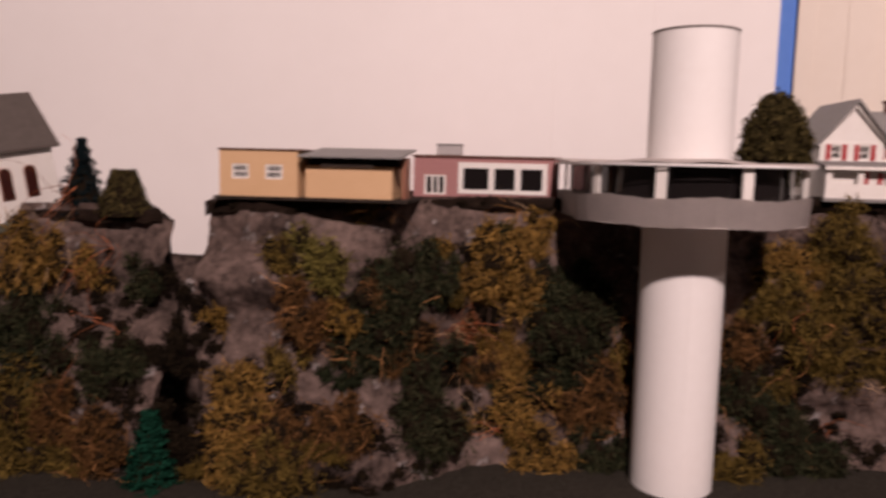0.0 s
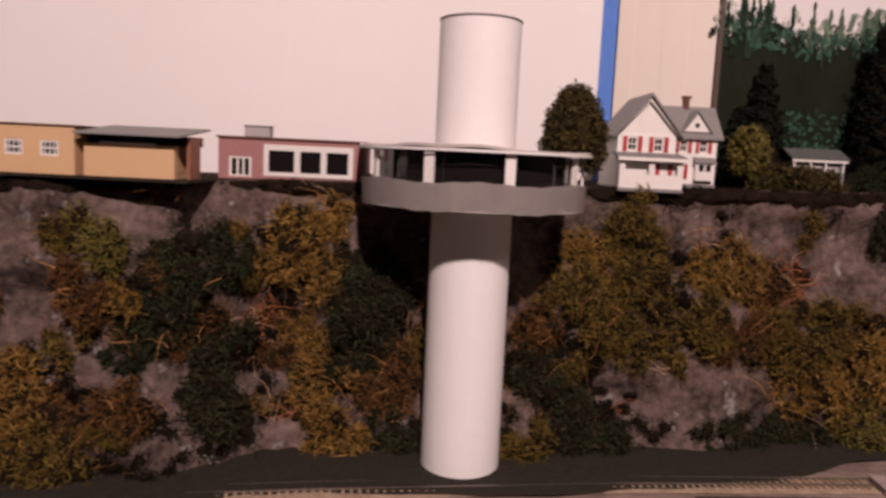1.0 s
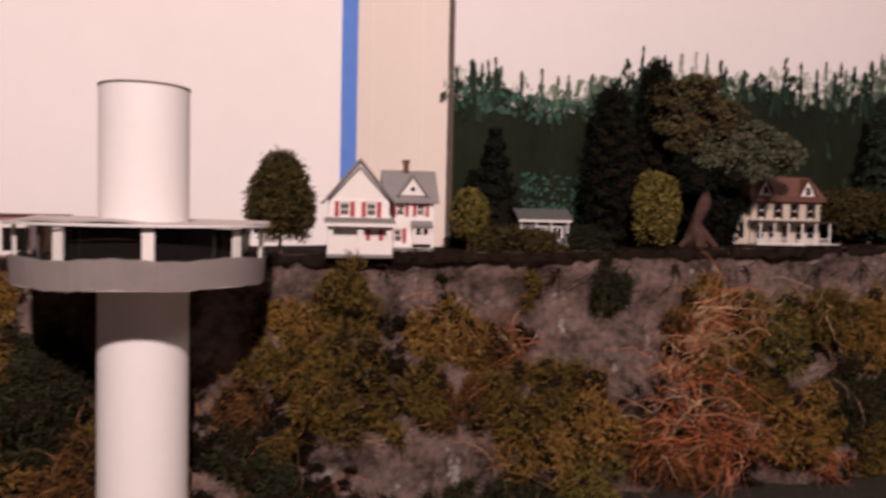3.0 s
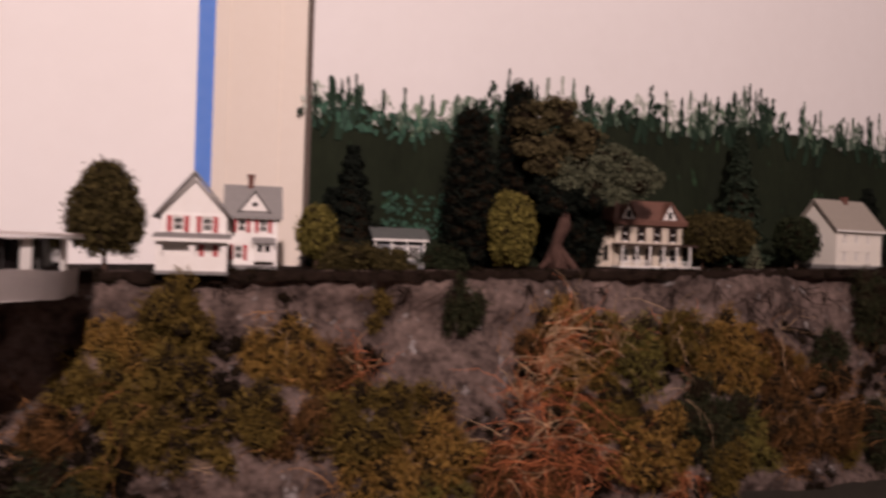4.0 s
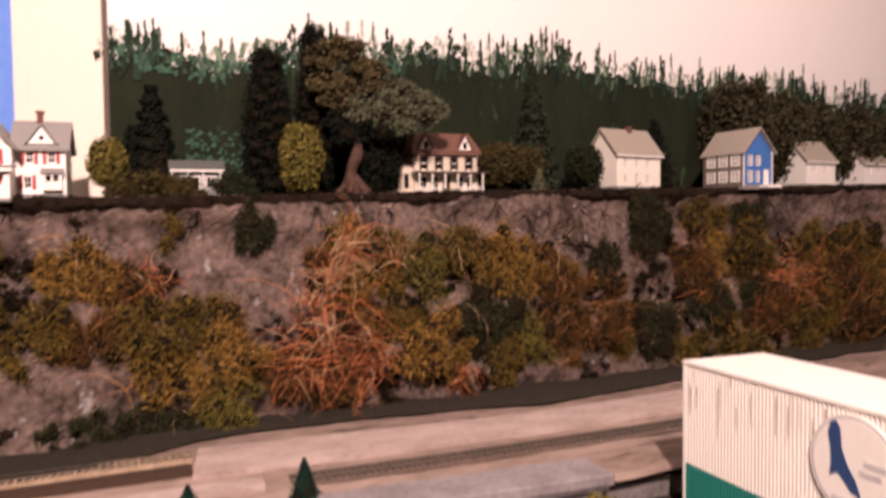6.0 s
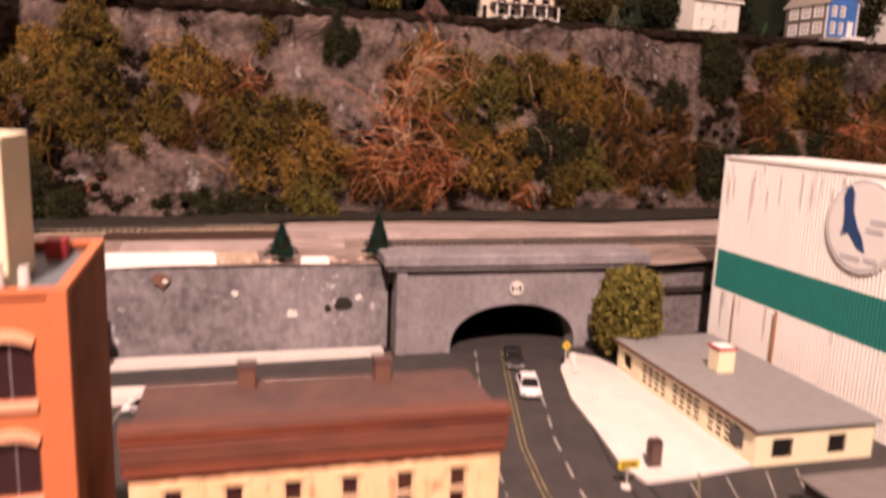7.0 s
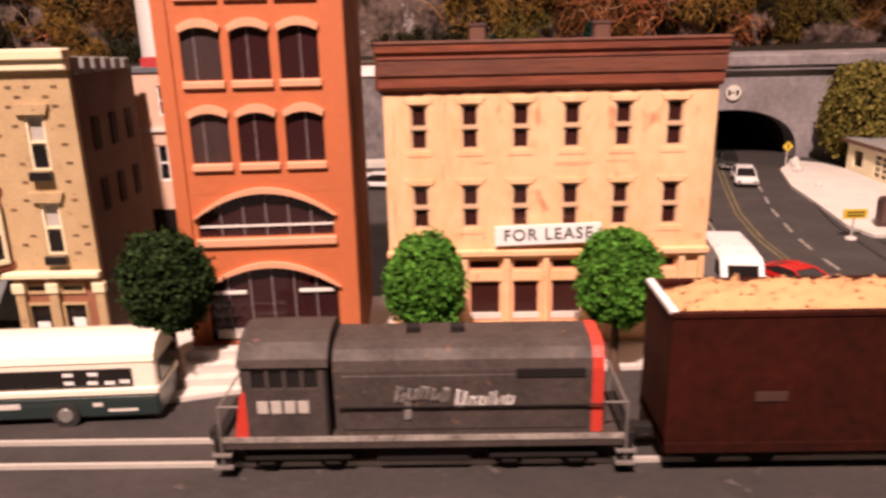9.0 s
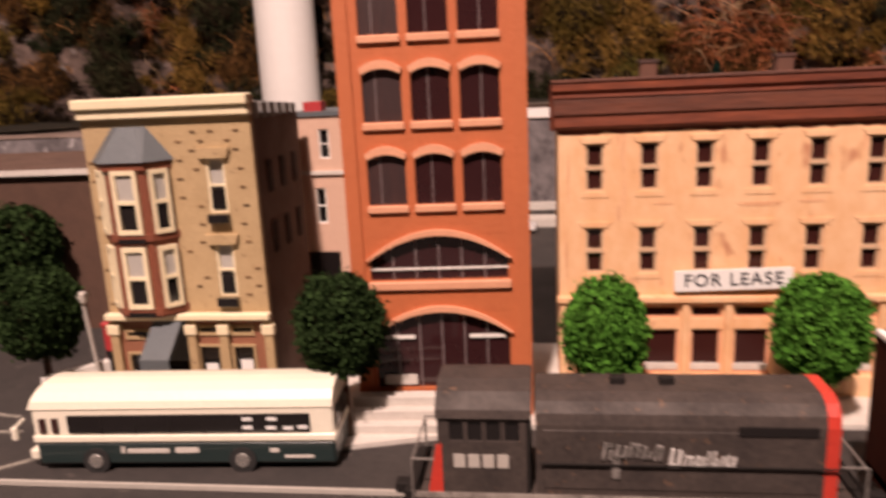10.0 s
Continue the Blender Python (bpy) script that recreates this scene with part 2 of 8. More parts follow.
def leaf_cloud(points, normals, size, rng, flat=0.5):
    """Small folded leaf flakes, two triangles each, at the given points."""
    n = len(points)
    a = normals + rng.normal(0, flat, (n, 3))
    a /= np.linalg.norm(a, axis=1)[:, None] + 1e-9
    t = np.cross(a, rng.normal(0, 1, (n, 3)))
    t /= np.linalg.norm(t, axis=1)[:, None] + 1e-9
    u = np.cross(a, t)
    s = size * rng.uniform(0.55, 1.35, (n, 1))
    v = np.empty((n, 4, 3))
    v[:, 0] = points - t * s * 0.5
    v[:, 1] = points + u * s * 0.42 + a * s * 0.25
    v[:, 2] = points + t * s * 0.5 + a * s * 0.1
    v[:, 3] = points - u * s * 0.42 + a * s * 0.25
    base = np.arange(n)[:, None] * 4
    f = np.concatenate([base + [0, 1, 2], base + [0, 2, 3]])
    return v.reshape(-1, 3), f


def clumps(spots, size, per, rng, flat=0.9):
    """Leaf flakes over balls: spots are rows of x, y, z, rx, ry, rz."""
    pts, nor = [], []
    for x, y, z, rx, ry, rz in spots:
        d = rng.normal(0, 1, (per, 3))
        d /= np.linalg.norm(d, axis=1)[:, None]
        w = rng.uniform(0.68, 1.02, (per, 1)) + 0.16 * np.abs(rng.normal(0, 1, (per, 1))) * (rng.uniform(0, 1, (per, 1)) < 0.35)
        pts.append(d * w * (rx, ry, rz) + (x, y, z))
        nor.append(d)
    return leaf_cloud(np.concatenate(pts), np.concatenate(nor), size, rng, flat)


bm = bmesh.new()
bmesh.ops.create_icosphere(bm, subdivisions=2, radius=1)
bm.verts.index_update()
BALL_V = np.array([v.co[:] for v in bm.verts])
BALL_F = np.array([[v.index for v in f.verts] for f in bm.faces])
bm.free()


def crown_part(name, spots, size, per, mat, parent, seed, core=True, label="", flat=0.9):
    rng = np.random.default_rng(seed)
    v, f = clumps(spots, size, per, rng, flat)
    faces = f.tolist()
    ob = mesh_part(name, v.tolist(), faces, mat, parent, label)
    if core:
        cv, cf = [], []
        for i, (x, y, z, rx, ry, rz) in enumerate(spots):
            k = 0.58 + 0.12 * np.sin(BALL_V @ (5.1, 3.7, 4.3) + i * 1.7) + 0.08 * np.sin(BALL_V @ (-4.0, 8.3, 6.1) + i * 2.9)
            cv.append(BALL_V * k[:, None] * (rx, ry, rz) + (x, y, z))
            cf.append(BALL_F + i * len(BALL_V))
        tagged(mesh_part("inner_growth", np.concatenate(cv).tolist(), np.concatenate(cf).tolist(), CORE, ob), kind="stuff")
    return ob


def trunk_part(parent, r, h, mat, lean=0.0, base=0.0, name="trunk"):
    bm = bmesh.new()
    tube(r * 1.5, r * 0.95, base, base + h * 0.25, 9, bm)
    tube(r * 0.95, r * 0.55, base + h * 0.25, base + h, 9, bm)
    for v in bm.verts:
        v.co.x += lean * (v.co.z - base) + 0.12 * r * math.sin(v.co.z * 300)
    return part(name, bm, mat, parent)


# ---- the large structure ----
def cliff_y(x):
    return float(np.interp(x, (-1.7, -0.95, -0.85, -0.70, -0.655, -0.6, -0.35, 0.0, 0.3, 0.65, 1.0, 1.6, 2.6),
                           (0.74, 0.742, 0.738, 0.748, 0.80, 0.835, 0.85, 0.91, 0.945, 0.975, 1.04, 1.12, 1.3)))


def hill_z(x):
    return 0.424 + 0.021 * x


DECK = 0.101   # the upper trackbed
WALL_Y = lambda x: 1.085 + 0.16 * (x + 0.015)   # the painted board behind the hill


def rough(x, z, s=1.0):
    p = Vector((x * 7, z * 7, 3.1))
    r = noise.fractal(p, 0.9, 2.1, 5) * 0.020 + abs(noise.noise(p * 2.7)) * 0.014 + noise.noise(p * 11) * 0.004
    return r * s


def cliff_face(x, z, lean=0.05):
    """A point of the rock face: leaning back towards the top, with ledges."""
    top = hill_z(x)
    u = (z - DECK) / (top - DECK)
    step = 0.012 * math.sin(u * 11 + x * 5) + 0.010 * math.sin(u * 23 + x * 13)
    return cliff_y(x) - 0.045 * max(0.0, 1 - u) ** 1.5 + lean * 0.3 * u + step * 0.6 + rough(x, z)


def rock_sheet(name, x0, x1, z0, top, back=0.0, nx=150, nz=60, parent=None):
    verts, faces = [], []
    for i in range(nx + 1):
        x = x0 + (x1 - x0) * i / nx
        zt = top(x)
        for k in range(nz + 1):
            z = z0 + (zt - z0) * k / nz
            verts.append((x + 0.4 * rough(z * 1.3 + 5, x), cliff_face(x, z) + back, z + (0.35 * rough(x + 9, z) if 0 < k < nz else 0)))
    for i in range(nx):
        for k in range(nz):
            a = i * (nz + 1) + k
            faces.append((a, a + nz + 1, a + nz + 2, a + 1))
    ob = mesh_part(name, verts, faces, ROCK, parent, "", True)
    return ob


def hill_top(name, x0, x1, n, label, shear=0.0):
    """The flocked plateau, with a crumbling front lip."""
    verts, faces = [], []
    for i in range(n + 1):
        x = x0 + (x1 - x0) * i / n
        z = hill_z(x)
        yf = cliff_face(x, z - 0.002) - 0.004 + 0.004 * noise.noise(Vector((x * 60, 0, 0)))
        drop = 0.010 + 0.010 * abs(noise.noise(Vector((x * 35, 4, 0)))) + 0.008 * abs(noise.noise(Vector((x * 110, 7, 0))))
        verts += [(x, yf - 0.002, z - drop), (x, yf - 0.003, z - 0.001), (x, yf + 0.012, z + 0.001), (x, (yf + WALL_Y(x)) / 2, z), (x, WALL_Y(x) + 0.095, z + 0.002)]
    for i in range(n):
        for k in range(4):
            a = i * 5 + k
            faces.append((a, a + 5, a + 6, a + 1))
    if shear:
        verts = [(x - shear * (y - cliff_y(x)), y, z - 0.012) for x, y, z in verts]
    return tagged(mesh_part(name, verts, faces, TURF, None, "", True), label, "hilltop", kind="structure")


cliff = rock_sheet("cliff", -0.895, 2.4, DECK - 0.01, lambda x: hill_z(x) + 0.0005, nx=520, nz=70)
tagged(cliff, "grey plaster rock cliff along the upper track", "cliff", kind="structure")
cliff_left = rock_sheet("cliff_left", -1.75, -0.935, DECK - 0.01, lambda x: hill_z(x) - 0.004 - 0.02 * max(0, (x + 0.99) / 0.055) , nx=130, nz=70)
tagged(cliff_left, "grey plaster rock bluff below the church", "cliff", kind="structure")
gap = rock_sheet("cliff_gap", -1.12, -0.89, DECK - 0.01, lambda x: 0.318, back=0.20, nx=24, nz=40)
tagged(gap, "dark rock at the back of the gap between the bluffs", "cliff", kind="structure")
bm = bmesh.new()
for xa in (-0.935, -0.895):
    s = 1 if xa < -0.92 else -1
    lean = 0.62 if s > 0 else 0.0
    vs = [[bm.verts.new((xa - lean * u * 0.30 + 0.012 * noise.noise(Vector((u * 5, z * 20, xa * 50))), cliff_face(xa, z) + 0.004 + u * 0.30, z)) for z in np.linspace(DECK - 0.01, hill_z(xa) - (0.02 if s > 0 else 0.0), 14)] for u in np.linspace(0, 1, 10)]
    for a, b in zip(vs, vs[1:]):
        for k in range(13):
            bm.faces.new((a[k], b[k], b[k + 1], a[k + 1]))
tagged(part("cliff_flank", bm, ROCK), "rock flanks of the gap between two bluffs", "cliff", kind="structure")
hill_top("hilltop", -0.895, 2.4, 330, "dark flocked ground of the hilltop street")
hill_top("hilltop_left", -1.75, -0.935, 80, "dark flocked ground round the church", 0.62)

# white wall, trim boards, tape and the painted board behind the hill
slope = math.degrees(math.atan(0.16))


def along_wall(u, v, y0, y1, z0, z1):
    """A slab on the slanting back wall, from u to v in x, y0 to y1 in front of it."""
    bm = box(0, (v - u) / math.cos(math.radians(slope)), y0, y1, z0, z1)
    bmesh.ops.transform(bm, matrix=Matrix.Translation((u, WALL_Y(u), 0)) @ Matrix.Rotation(math.radians(slope), 4, "Z"), verts=bm.verts)
    return bm


WALLWHITE = material("white_painted_wall", (0.86, 0.835, 0.81), 0.8, (0.82, 0.79, 0.76), 3, 0.6, 0.05)
BEIGE = material("beige_painted_trim", (0.79, 0.72, 0.63), 0.6, (0.74, 0.66, 0.56), 8, 0.5, 0.05)
TAPE = material("blue_masking_tape", (0.10, 0.24, 0.66), 0.7, (0.08, 0.20, 0.58), 60, 0.5, 0.1)
tagged(part("wall_back", along_wall(-2.6, 2.9, 0.092, 0.20, -1.0, 2.2), WALLWHITE), "plain white wall behind the layout", "wall", kind="structure")
for k, (u, v, t) in enumerate(((-1.75, -0.625, 0.0010), (-0.625, -0.492, 0.0002), (-0.492, -0.348, 0.0016), (-0.348, -0.161, 0.0026))):
    tagged(part("wall_sheet", along_wall(u, v, 0.086 - t, 0.0918, 0.25, 1.6), WALLWHITE), "white card sheet fixed to the back wall", "wall panel", kind="structure")
tagged(part("masking_tape", along_wall(-0.161, -0.135, 0.0845, 0.0918, 0.25, 1.6), TAPE), "strip of blue masking tape on the wall", "tape", kind="structure")
trim = thing("trim", "beige moulded door trim beside the painted board", "trim", kind="structure")
for u, v, t in ((0.0, 0.024, 0.0022), (0.024, 0.066, 0.0008), (0.066, 0.104, 0.0024), (0.104, 0.1425, 0.0012)):
    bm = box(u, v, -t, 0.008, 0.25, 1.6)
    bmesh.ops.transform(bm, matrix=Matrix.Translation((-0.149, 1.140, 0)) @ Matrix.Rotation(math.radians(-24.4), 4, "Z"), verts=bm.verts)
    part("moulding", bm, BEIGE, trim)

SKYBOARD = material("painted_sky_board", (0.79, 0.77, 0.75), 0.75, (0.74, 0.715, 0.69), 4, 0.6, 0.05)
FOREST = material("painted_dark_forest", (0.018, 0.024, 0.013), 0.85, (0.010, 0.013, 0.008), 14, 0.9, 0.1, stretch=(1, 1, 0.35), spots=0.02, spot_colour=(0.03, 0.06, 0.03), sheen=0.08)
STROKE_DARK = material("dark_green_brush_strokes", (0.015, 0.030, 0.018), 0.8, (0.010, 0.018, 0.012), 40, per_island=0.5, sheen=0.1)
STROKE_LIGHT = material("pale_green_brush_strokes", (0.12, 0.18, 0.11), 0.75, (0.045, 0.08, 0.05), 40, per_island=0.6)
STROKE_TEAL = material("teal_green_dabs", (0.022, 0.078, 0.045), 0.8, (0.013, 0.042, 0.026), 60, per_island=0.5)
board = thing("painted_backdrop", "board painted with a dark green forest under a pale sky", "backdrop", kind="structure")
part("sky_board", along_wall(-0.012, 2.5, -0.004, 0.0915, 0.25, 1.6), SKYBOARD, board)
part("board_edge", along_wall(-0.0185, -0.0122, -0.008, 0.03, 0.25, 1.6), material("dark_board_edge", (0.10, 0.075, 0.06), 0.8), board)
rng = np.random.default_rng(5)


def on_board(u, d, z):
    a = math.radians(slope)
    return (-0.012 + u * math.cos(a) + d * math.sin(a), WALL_Y(-0.012) + u * math.sin(a) - d * math.cos(a), z)


def tree_line(u):
    k = min(1.0, max(0.0, (u - 0.2) / 0.3))
    return 0.668 + 0.046 * k * k * (3 - 2 * k) + 0.007 * math.sin(u * 9) + 0.008 * math.sin(u * 23 + 1)


verts, faces = [], []
n = 420
for i in range(n + 1):
    u = 2.5 * i / n
    top = tree_line(u) + 0.010 * noise.noise(Vector((u * 40, 0, 0))) - 0.012
    verts += [on_board(u, 0.0055, 0.36), on_board(u, 0.0055, top), on_board(u, 0.0042, top)]
for i in range(n):
    faces += [(3 * i, 3 * i + 3, 3 * i + 4, 3 * i + 1), (3 * i + 1, 3 * i + 4, 3 * i + 5, 3 * i + 2)]
mesh_part("painted_forest", verts, faces, FOREST, board)


def strokes(name, count, mat, lo, hi, w, h, depth, band=None):
    """Upright dabs of the brush, each a thin tapering sliver of paint."""
    vs, fs = [], []
    for _ in range(count):
        u = rng.uniform(0.0, 2.45)
        if band and not (band[0] < u < band[1]):
            u = rng.uniform(*band)
        z = tree_line(u) + rng.uniform(lo, hi)
        hh, ww, le = h * rng.uniform(0.4, 1.3), w * rng.uniform(0.4, 1.3), rng.normal(0, 0.25)
        b = len(vs)
        for du, dz in ((-0.4, -0.5), (0.4, -0.5), (0.55, 0.05), (0.12, 0.5), (-0.12, 0.5), (-0.55, 0.05)):
            vs.append(on_board(u + du * ww + le * dz * hh, depth + rng.uniform(0, 0.0004), z + dz * hh))
        fs.append((b, b + 1, b + 2, b + 3, b + 4, b + 5))
    return mesh_part(name, vs, fs, mat, board)


def painted_trees(name, count, mat, tall, depth, wide=0.016, blob=0.3):
    """Trees dabbed with a small brush: spires and round tops of short uneven touches."""
    vs, fs = [], []
    for _ in range(count):
        u0, h = rng.uniform(0.0, 2.45), tall * rng.uniform(0.25, 1.0) ** 1.3
        if u0 < 0.28:
            h *= 0.55
        z0, w = tree_line(u0) - 0.030, wide * rng.uniform(0.5, 1.3)
        round_top = rng.uniform() < blob
        if round_top:
            h, w = h * 0.75, w * 1.5
        for k in range(26):
            f = rng.uniform(0, 1)
            half = w * (math.sqrt(max(0.02, 1 - f * f)) if round_top else (1.05 - f) * (0.75 + 0.35 * math.sin(f * 19 + u0 * 60)))
            u, z = u0 + half * rng.uniform(-1, 1), z0 + f * (h + 0.030)
            s, ph, b = (0.0042 if wide > 0.012 else 0.0034) * rng.uniform(0.5, 1.3), rng.uniform(0, 6.28), len(vs)
            for q in range(7):
                a = q * 0.8976
                rr = s * rng.uniform(0.55, 1.1)
                vs.append(on_board(u + rr * math.cos(a + ph) * 0.75, depth + 0.00002 * (k % 20), z + rr * math.sin(a + ph) * (1.35 if wide > 0.012 else 2.4)))
            fs.append(tuple(range(b, b + 7)))
    return mesh_part(name, vs, fs, mat, board)


STROKE_HAZE = material("thin_grey_green_wash", (0.42, 0.44, 0.38), 0.75, (0.26, 0.30, 0.24), 60, per_island=0.35)
STROKE_MID = material("mid_green_brush_strokes", (0.075, 0.115, 0.075), 0.75, (0.035, 0.06, 0.04), 50, per_island=0.5)
painted_trees("hazy_painted_tree", 60, STROKE_HAZE, 0.055, 0.0056, 0.022, 0.7)
painted_trees("green_painted_tree", 55, STROKE_MID, 0.042, 0.0062, 0.020, 0.5)
strokes("pale_tree_strokes", 70, STROKE_LIGHT, -0.035, 0.012, 0.007, 0.028, 0.0067)
painted_trees("dark_painted_tree", 75, STROKE_DARK, 0.048, 0.0070, 0.018, 0.5)
painted_trees("painted_spire", 60, STROKE_DARK, 0.056, 0.0068, 0.0085, 0.0)
painted_trees("hazy_painted_spire", 60, STROKE_MID, 0.062, 0.0060, 0.010, 0.0)
strokes("treetop_strokes", 160, STROKE_DARK, -0.05, -0.018, 0.010, 0.035, 0.0076)
strokes("teal_dabs", 260, STROKE_TEAL, -0.05, -0.012, 0.006, 0.010, 0.0078, (0.0, 0.5))
strokes("low_teal_dabs", 190, STROKE_TEAL, -0.20, -0.13, 0.0055, 0.006, 0.0074, (0.11, 0.24))

# upper trackbed
DECKTAN = material("bare_tan_plaster", (0.36, 0.275, 0.235), 0.88, (0.13, 0.092, 0.076), 11, 1.0, 0.4, spots=0.14, spot_colour=(0.09, 0.065, 0.055), stretch=(0.35, 1, 1), sheen=0.2)
def front_y(x):
    return float(np.interp(x, (-1.8, -0.4, 0.2, 0.21, 0.50, 2.4), (0.50, 0.525, 0.53, 0.512, 0.512, 0.60)))
verts, faces = [], []
for i in range(241):
    x = -1.75 + 4.15 * i / 240
    for k in range(13):
        y = front_y(x) + (cliff_y(x) + 0.03 - front_y(x)) * k / 12
        verts.append((x, y, DECK - 0.002 + 0.003 * noise.noise(Vector((x * 14, y * 14, 0))) + (0.006 if k == 12 else 0)))
for i in range(240):
    for k in range(12):
        a = i * 13 + k
        faces.append((a, a + 13, a + 14, a + 1))
deck = mesh_part("upper_trackbed", verts, faces, DECKTAN, None, "", True)
tagged(deck, "tan plaster shelf carrying the upper track", "shelf", kind="structure")
verts, faces = [], []
for i in range(241):
    x = -1.75 + 4.15 * i / 240
    f = cliff_y(x) - 0.085 + 0.012 * noise.noise(Vector((x * 9, 2, 0))) + 0.004 * noise.noise(Vector((x * 60, 2, 0))) - 0.062 * min(1.0, max(0.0, (0.10 - x) / 0.12)) - 0.05 * min(1.0, max(0.0, (x - 0.30) / 0.30))
    verts += [(x, f, DECK + 0.0022), (x, f + 0.01, DECK + 0.005), (x, cliff_y(x) + 0.03, DECK + 0.012)]
for i in range(240):
    faces += [(3 * i + k, 3 * i + 3 + k, 3 * i + 4 + k, 3 * i + 1 + k) for k in (0, 1)]
tagged(mesh_part("cinder_verge", verts, faces, BALLAST, None, "", True), "dark cinder verge at the foot of the cliff", "verge", kind="structure")

# town ground and lower walls
def sheet(name, pts, z0, z1, mat, label, category, parent=None):
    ob = part(name, prism(pts, z0, z1, None, "z"), mat, parent)
    return tagged(ob, label, category, kind="structure") if parent is None else ob


sheet("ground", [(-1.75, -0.62), (2.4, -0.62), (2.4, 0.535), (-1.75, 0.505)], -0.03, 0.0, ASPHALT, "dark grey painted street surface of the town", "street")
wall = part("retaining_wall", prism([(-1.75, 0.498), (-0.4, 0.522), (0.198, 0.528), (0.198, 0.62), (-1.75, 0.62)], 0.0, DECK - 0.004, None, "z"), WALLGREY)
tagged(wall, "stained grey retaining wall below the upper track", "wall", kind="structure")
tagged(part("retaining_wall_right", prism([(0.502, 0.53), (2.4, 0.60), (2.4, 0.66), (0.502, 0.62)], 0.0, DECK - 0.004, None, "z"), material("grimy_dark_wall", (0.22, 0.195, 0.193), 0.88, (0.075, 0.066, 0.064), 16, 1.0, 0.3, sheen=0.15)), "grimy dark grey wall beside the tunnel", "wall", kind="structure")
for z in (0.058, 0.088):
    tagged(part("wall_beam", prism([(0.512, 0.524), (0.84, 0.536), (0.84, 0.542), (0.512, 0.530)], z, z + 0.006, None, "z"), EARTH), "dark timber beam on the wall beside the tunnel", "beam", kind="structure")

# room: floor, side walls and ceiling
ROOM = material("room_wall_paint", (0.10, 0.08, 0.07), 0.9, (0.08, 0.065, 0.055), 2, 0.5, 0.05)
tagged(part("floor", box(-2.6, 2.9, -2.4, 1.7, -1.06, -1.0), material("room_carpet", (0.07, 0.06, 0.05), 0.95)), "brown carpet below the layout", "floor", kind="structure")
tagged(part("wall_front", box(-2.6, 2.9, -2.5, -2.4, -1.0, 2.2), ROOM), "plain wall opposite the layout", "wall", kind="structure")
tagged(part("wall_left", box(-2.7, -2.6, -2.5, 1.7, -1.0, 2.2), ROOM), "plain side wall of the room", "wall", kind="structure")
tagged(part("wall_right", box(2.9, 3.0, -2.5, 1.9, -1.0, 2.2), ROOM), "plain side wall of the room", "wall", kind="structure")
tagged(part("ceiling", box(-2.7, 3.0, -2.5, 1.9, 2.2, 2.26), material("ceiling_paint", (0.18, 0.16, 0.145), 0.9)), "plain dull ceiling", "ceiling", kind="structure")


# ---- kinds of things ----
def sash(parent, x, z, w, h, y, frame_mat=WHITE, glass_mat=BLACKGLASS, rails=1, bars=0, depth=0.002, name="window"):
    """A sash window set back in its opening: frame, pane, meeting rail."""
    t = min(w, h) * 0.13
    bm = wall_with_holes(x - w / 2, x + w / 2, z - h / 2, z + h / 2, y, y + depth, [(x - w / 2 + t, x + w / 2 - t, z - h / 2 + t, z + h / 2 - t)])
    for i in range(rails):
        zz = z - h / 2 + h * (i + 1) / (rails + 1)
        box(x - w / 2 + t, x + w / 2 - t, y + 0.0002, y + depth * 0.9, zz - t * 0.4, zz + t * 0.4, bm=bm)
    for i in range(bars):
        xx = x - w / 2 + w * (i + 1) / (bars + 1)
        box(xx - t * 0.25, xx + t * 0.25, y + 0.0004, y + depth * 0.8, z - h / 2 + t, z + h / 2 - t, bm=bm)
    win = part(name, bm, frame_mat, parent)
    part("pane", box(x - w / 2 + t * 0.9, x + w / 2 - t * 0.9, y + depth * 0.8, y + depth * 1.2, z - h / 2 + t * 0.9, z + h / 2 - t * 0.9), glass_mat, win)
    return win


def side_sash(parent, y, z, w, h, x, out, **kw):
    """The same window turned into a side wall at x; out is -1 or 1."""
    win = sash(parent, 0, z, w, h, 0, **kw)
    win.matrix_local = pose(x, y, 0, 0, 0, -90 if out < 0 else 90)
    return win


def gable_roof(x0, x1, y0, y1, z0, rise, over, thick, along="x"):
    """Two roof slabs with eaves; the ridge runs along x or y."""
    bm = bmesh.new()
    if along == "x":
        ym = (y0 + y1) / 2
        s = rise / (ym - y0)
        pts = [(y0 - over, z0 - over * s), (ym, z0 + rise), (y1 + over, z0 - over * s), (y1 + over, z0 - over * s + thick), (ym, z0 + rise + thick * 1.3), (y0 - over, z0 - over * s + thick)]
        prism(pts, x0 - over, x1 + over, bm, "x")
    else:
        xm = (x0 + x1) / 2
        s = rise / (xm - x0)
        pts = [(x0 - over, z0 - over * s), (xm, z0 + rise), (x1 + over, z0 - over * s), (x1 + over, z0 - over * s + thick), (xm, z0 + rise + thick * 1.3), (x0 - over, z0 - over * s + thick)]
        prism(pts, y0 - over, y1 + over, bm, "y")
    return bm


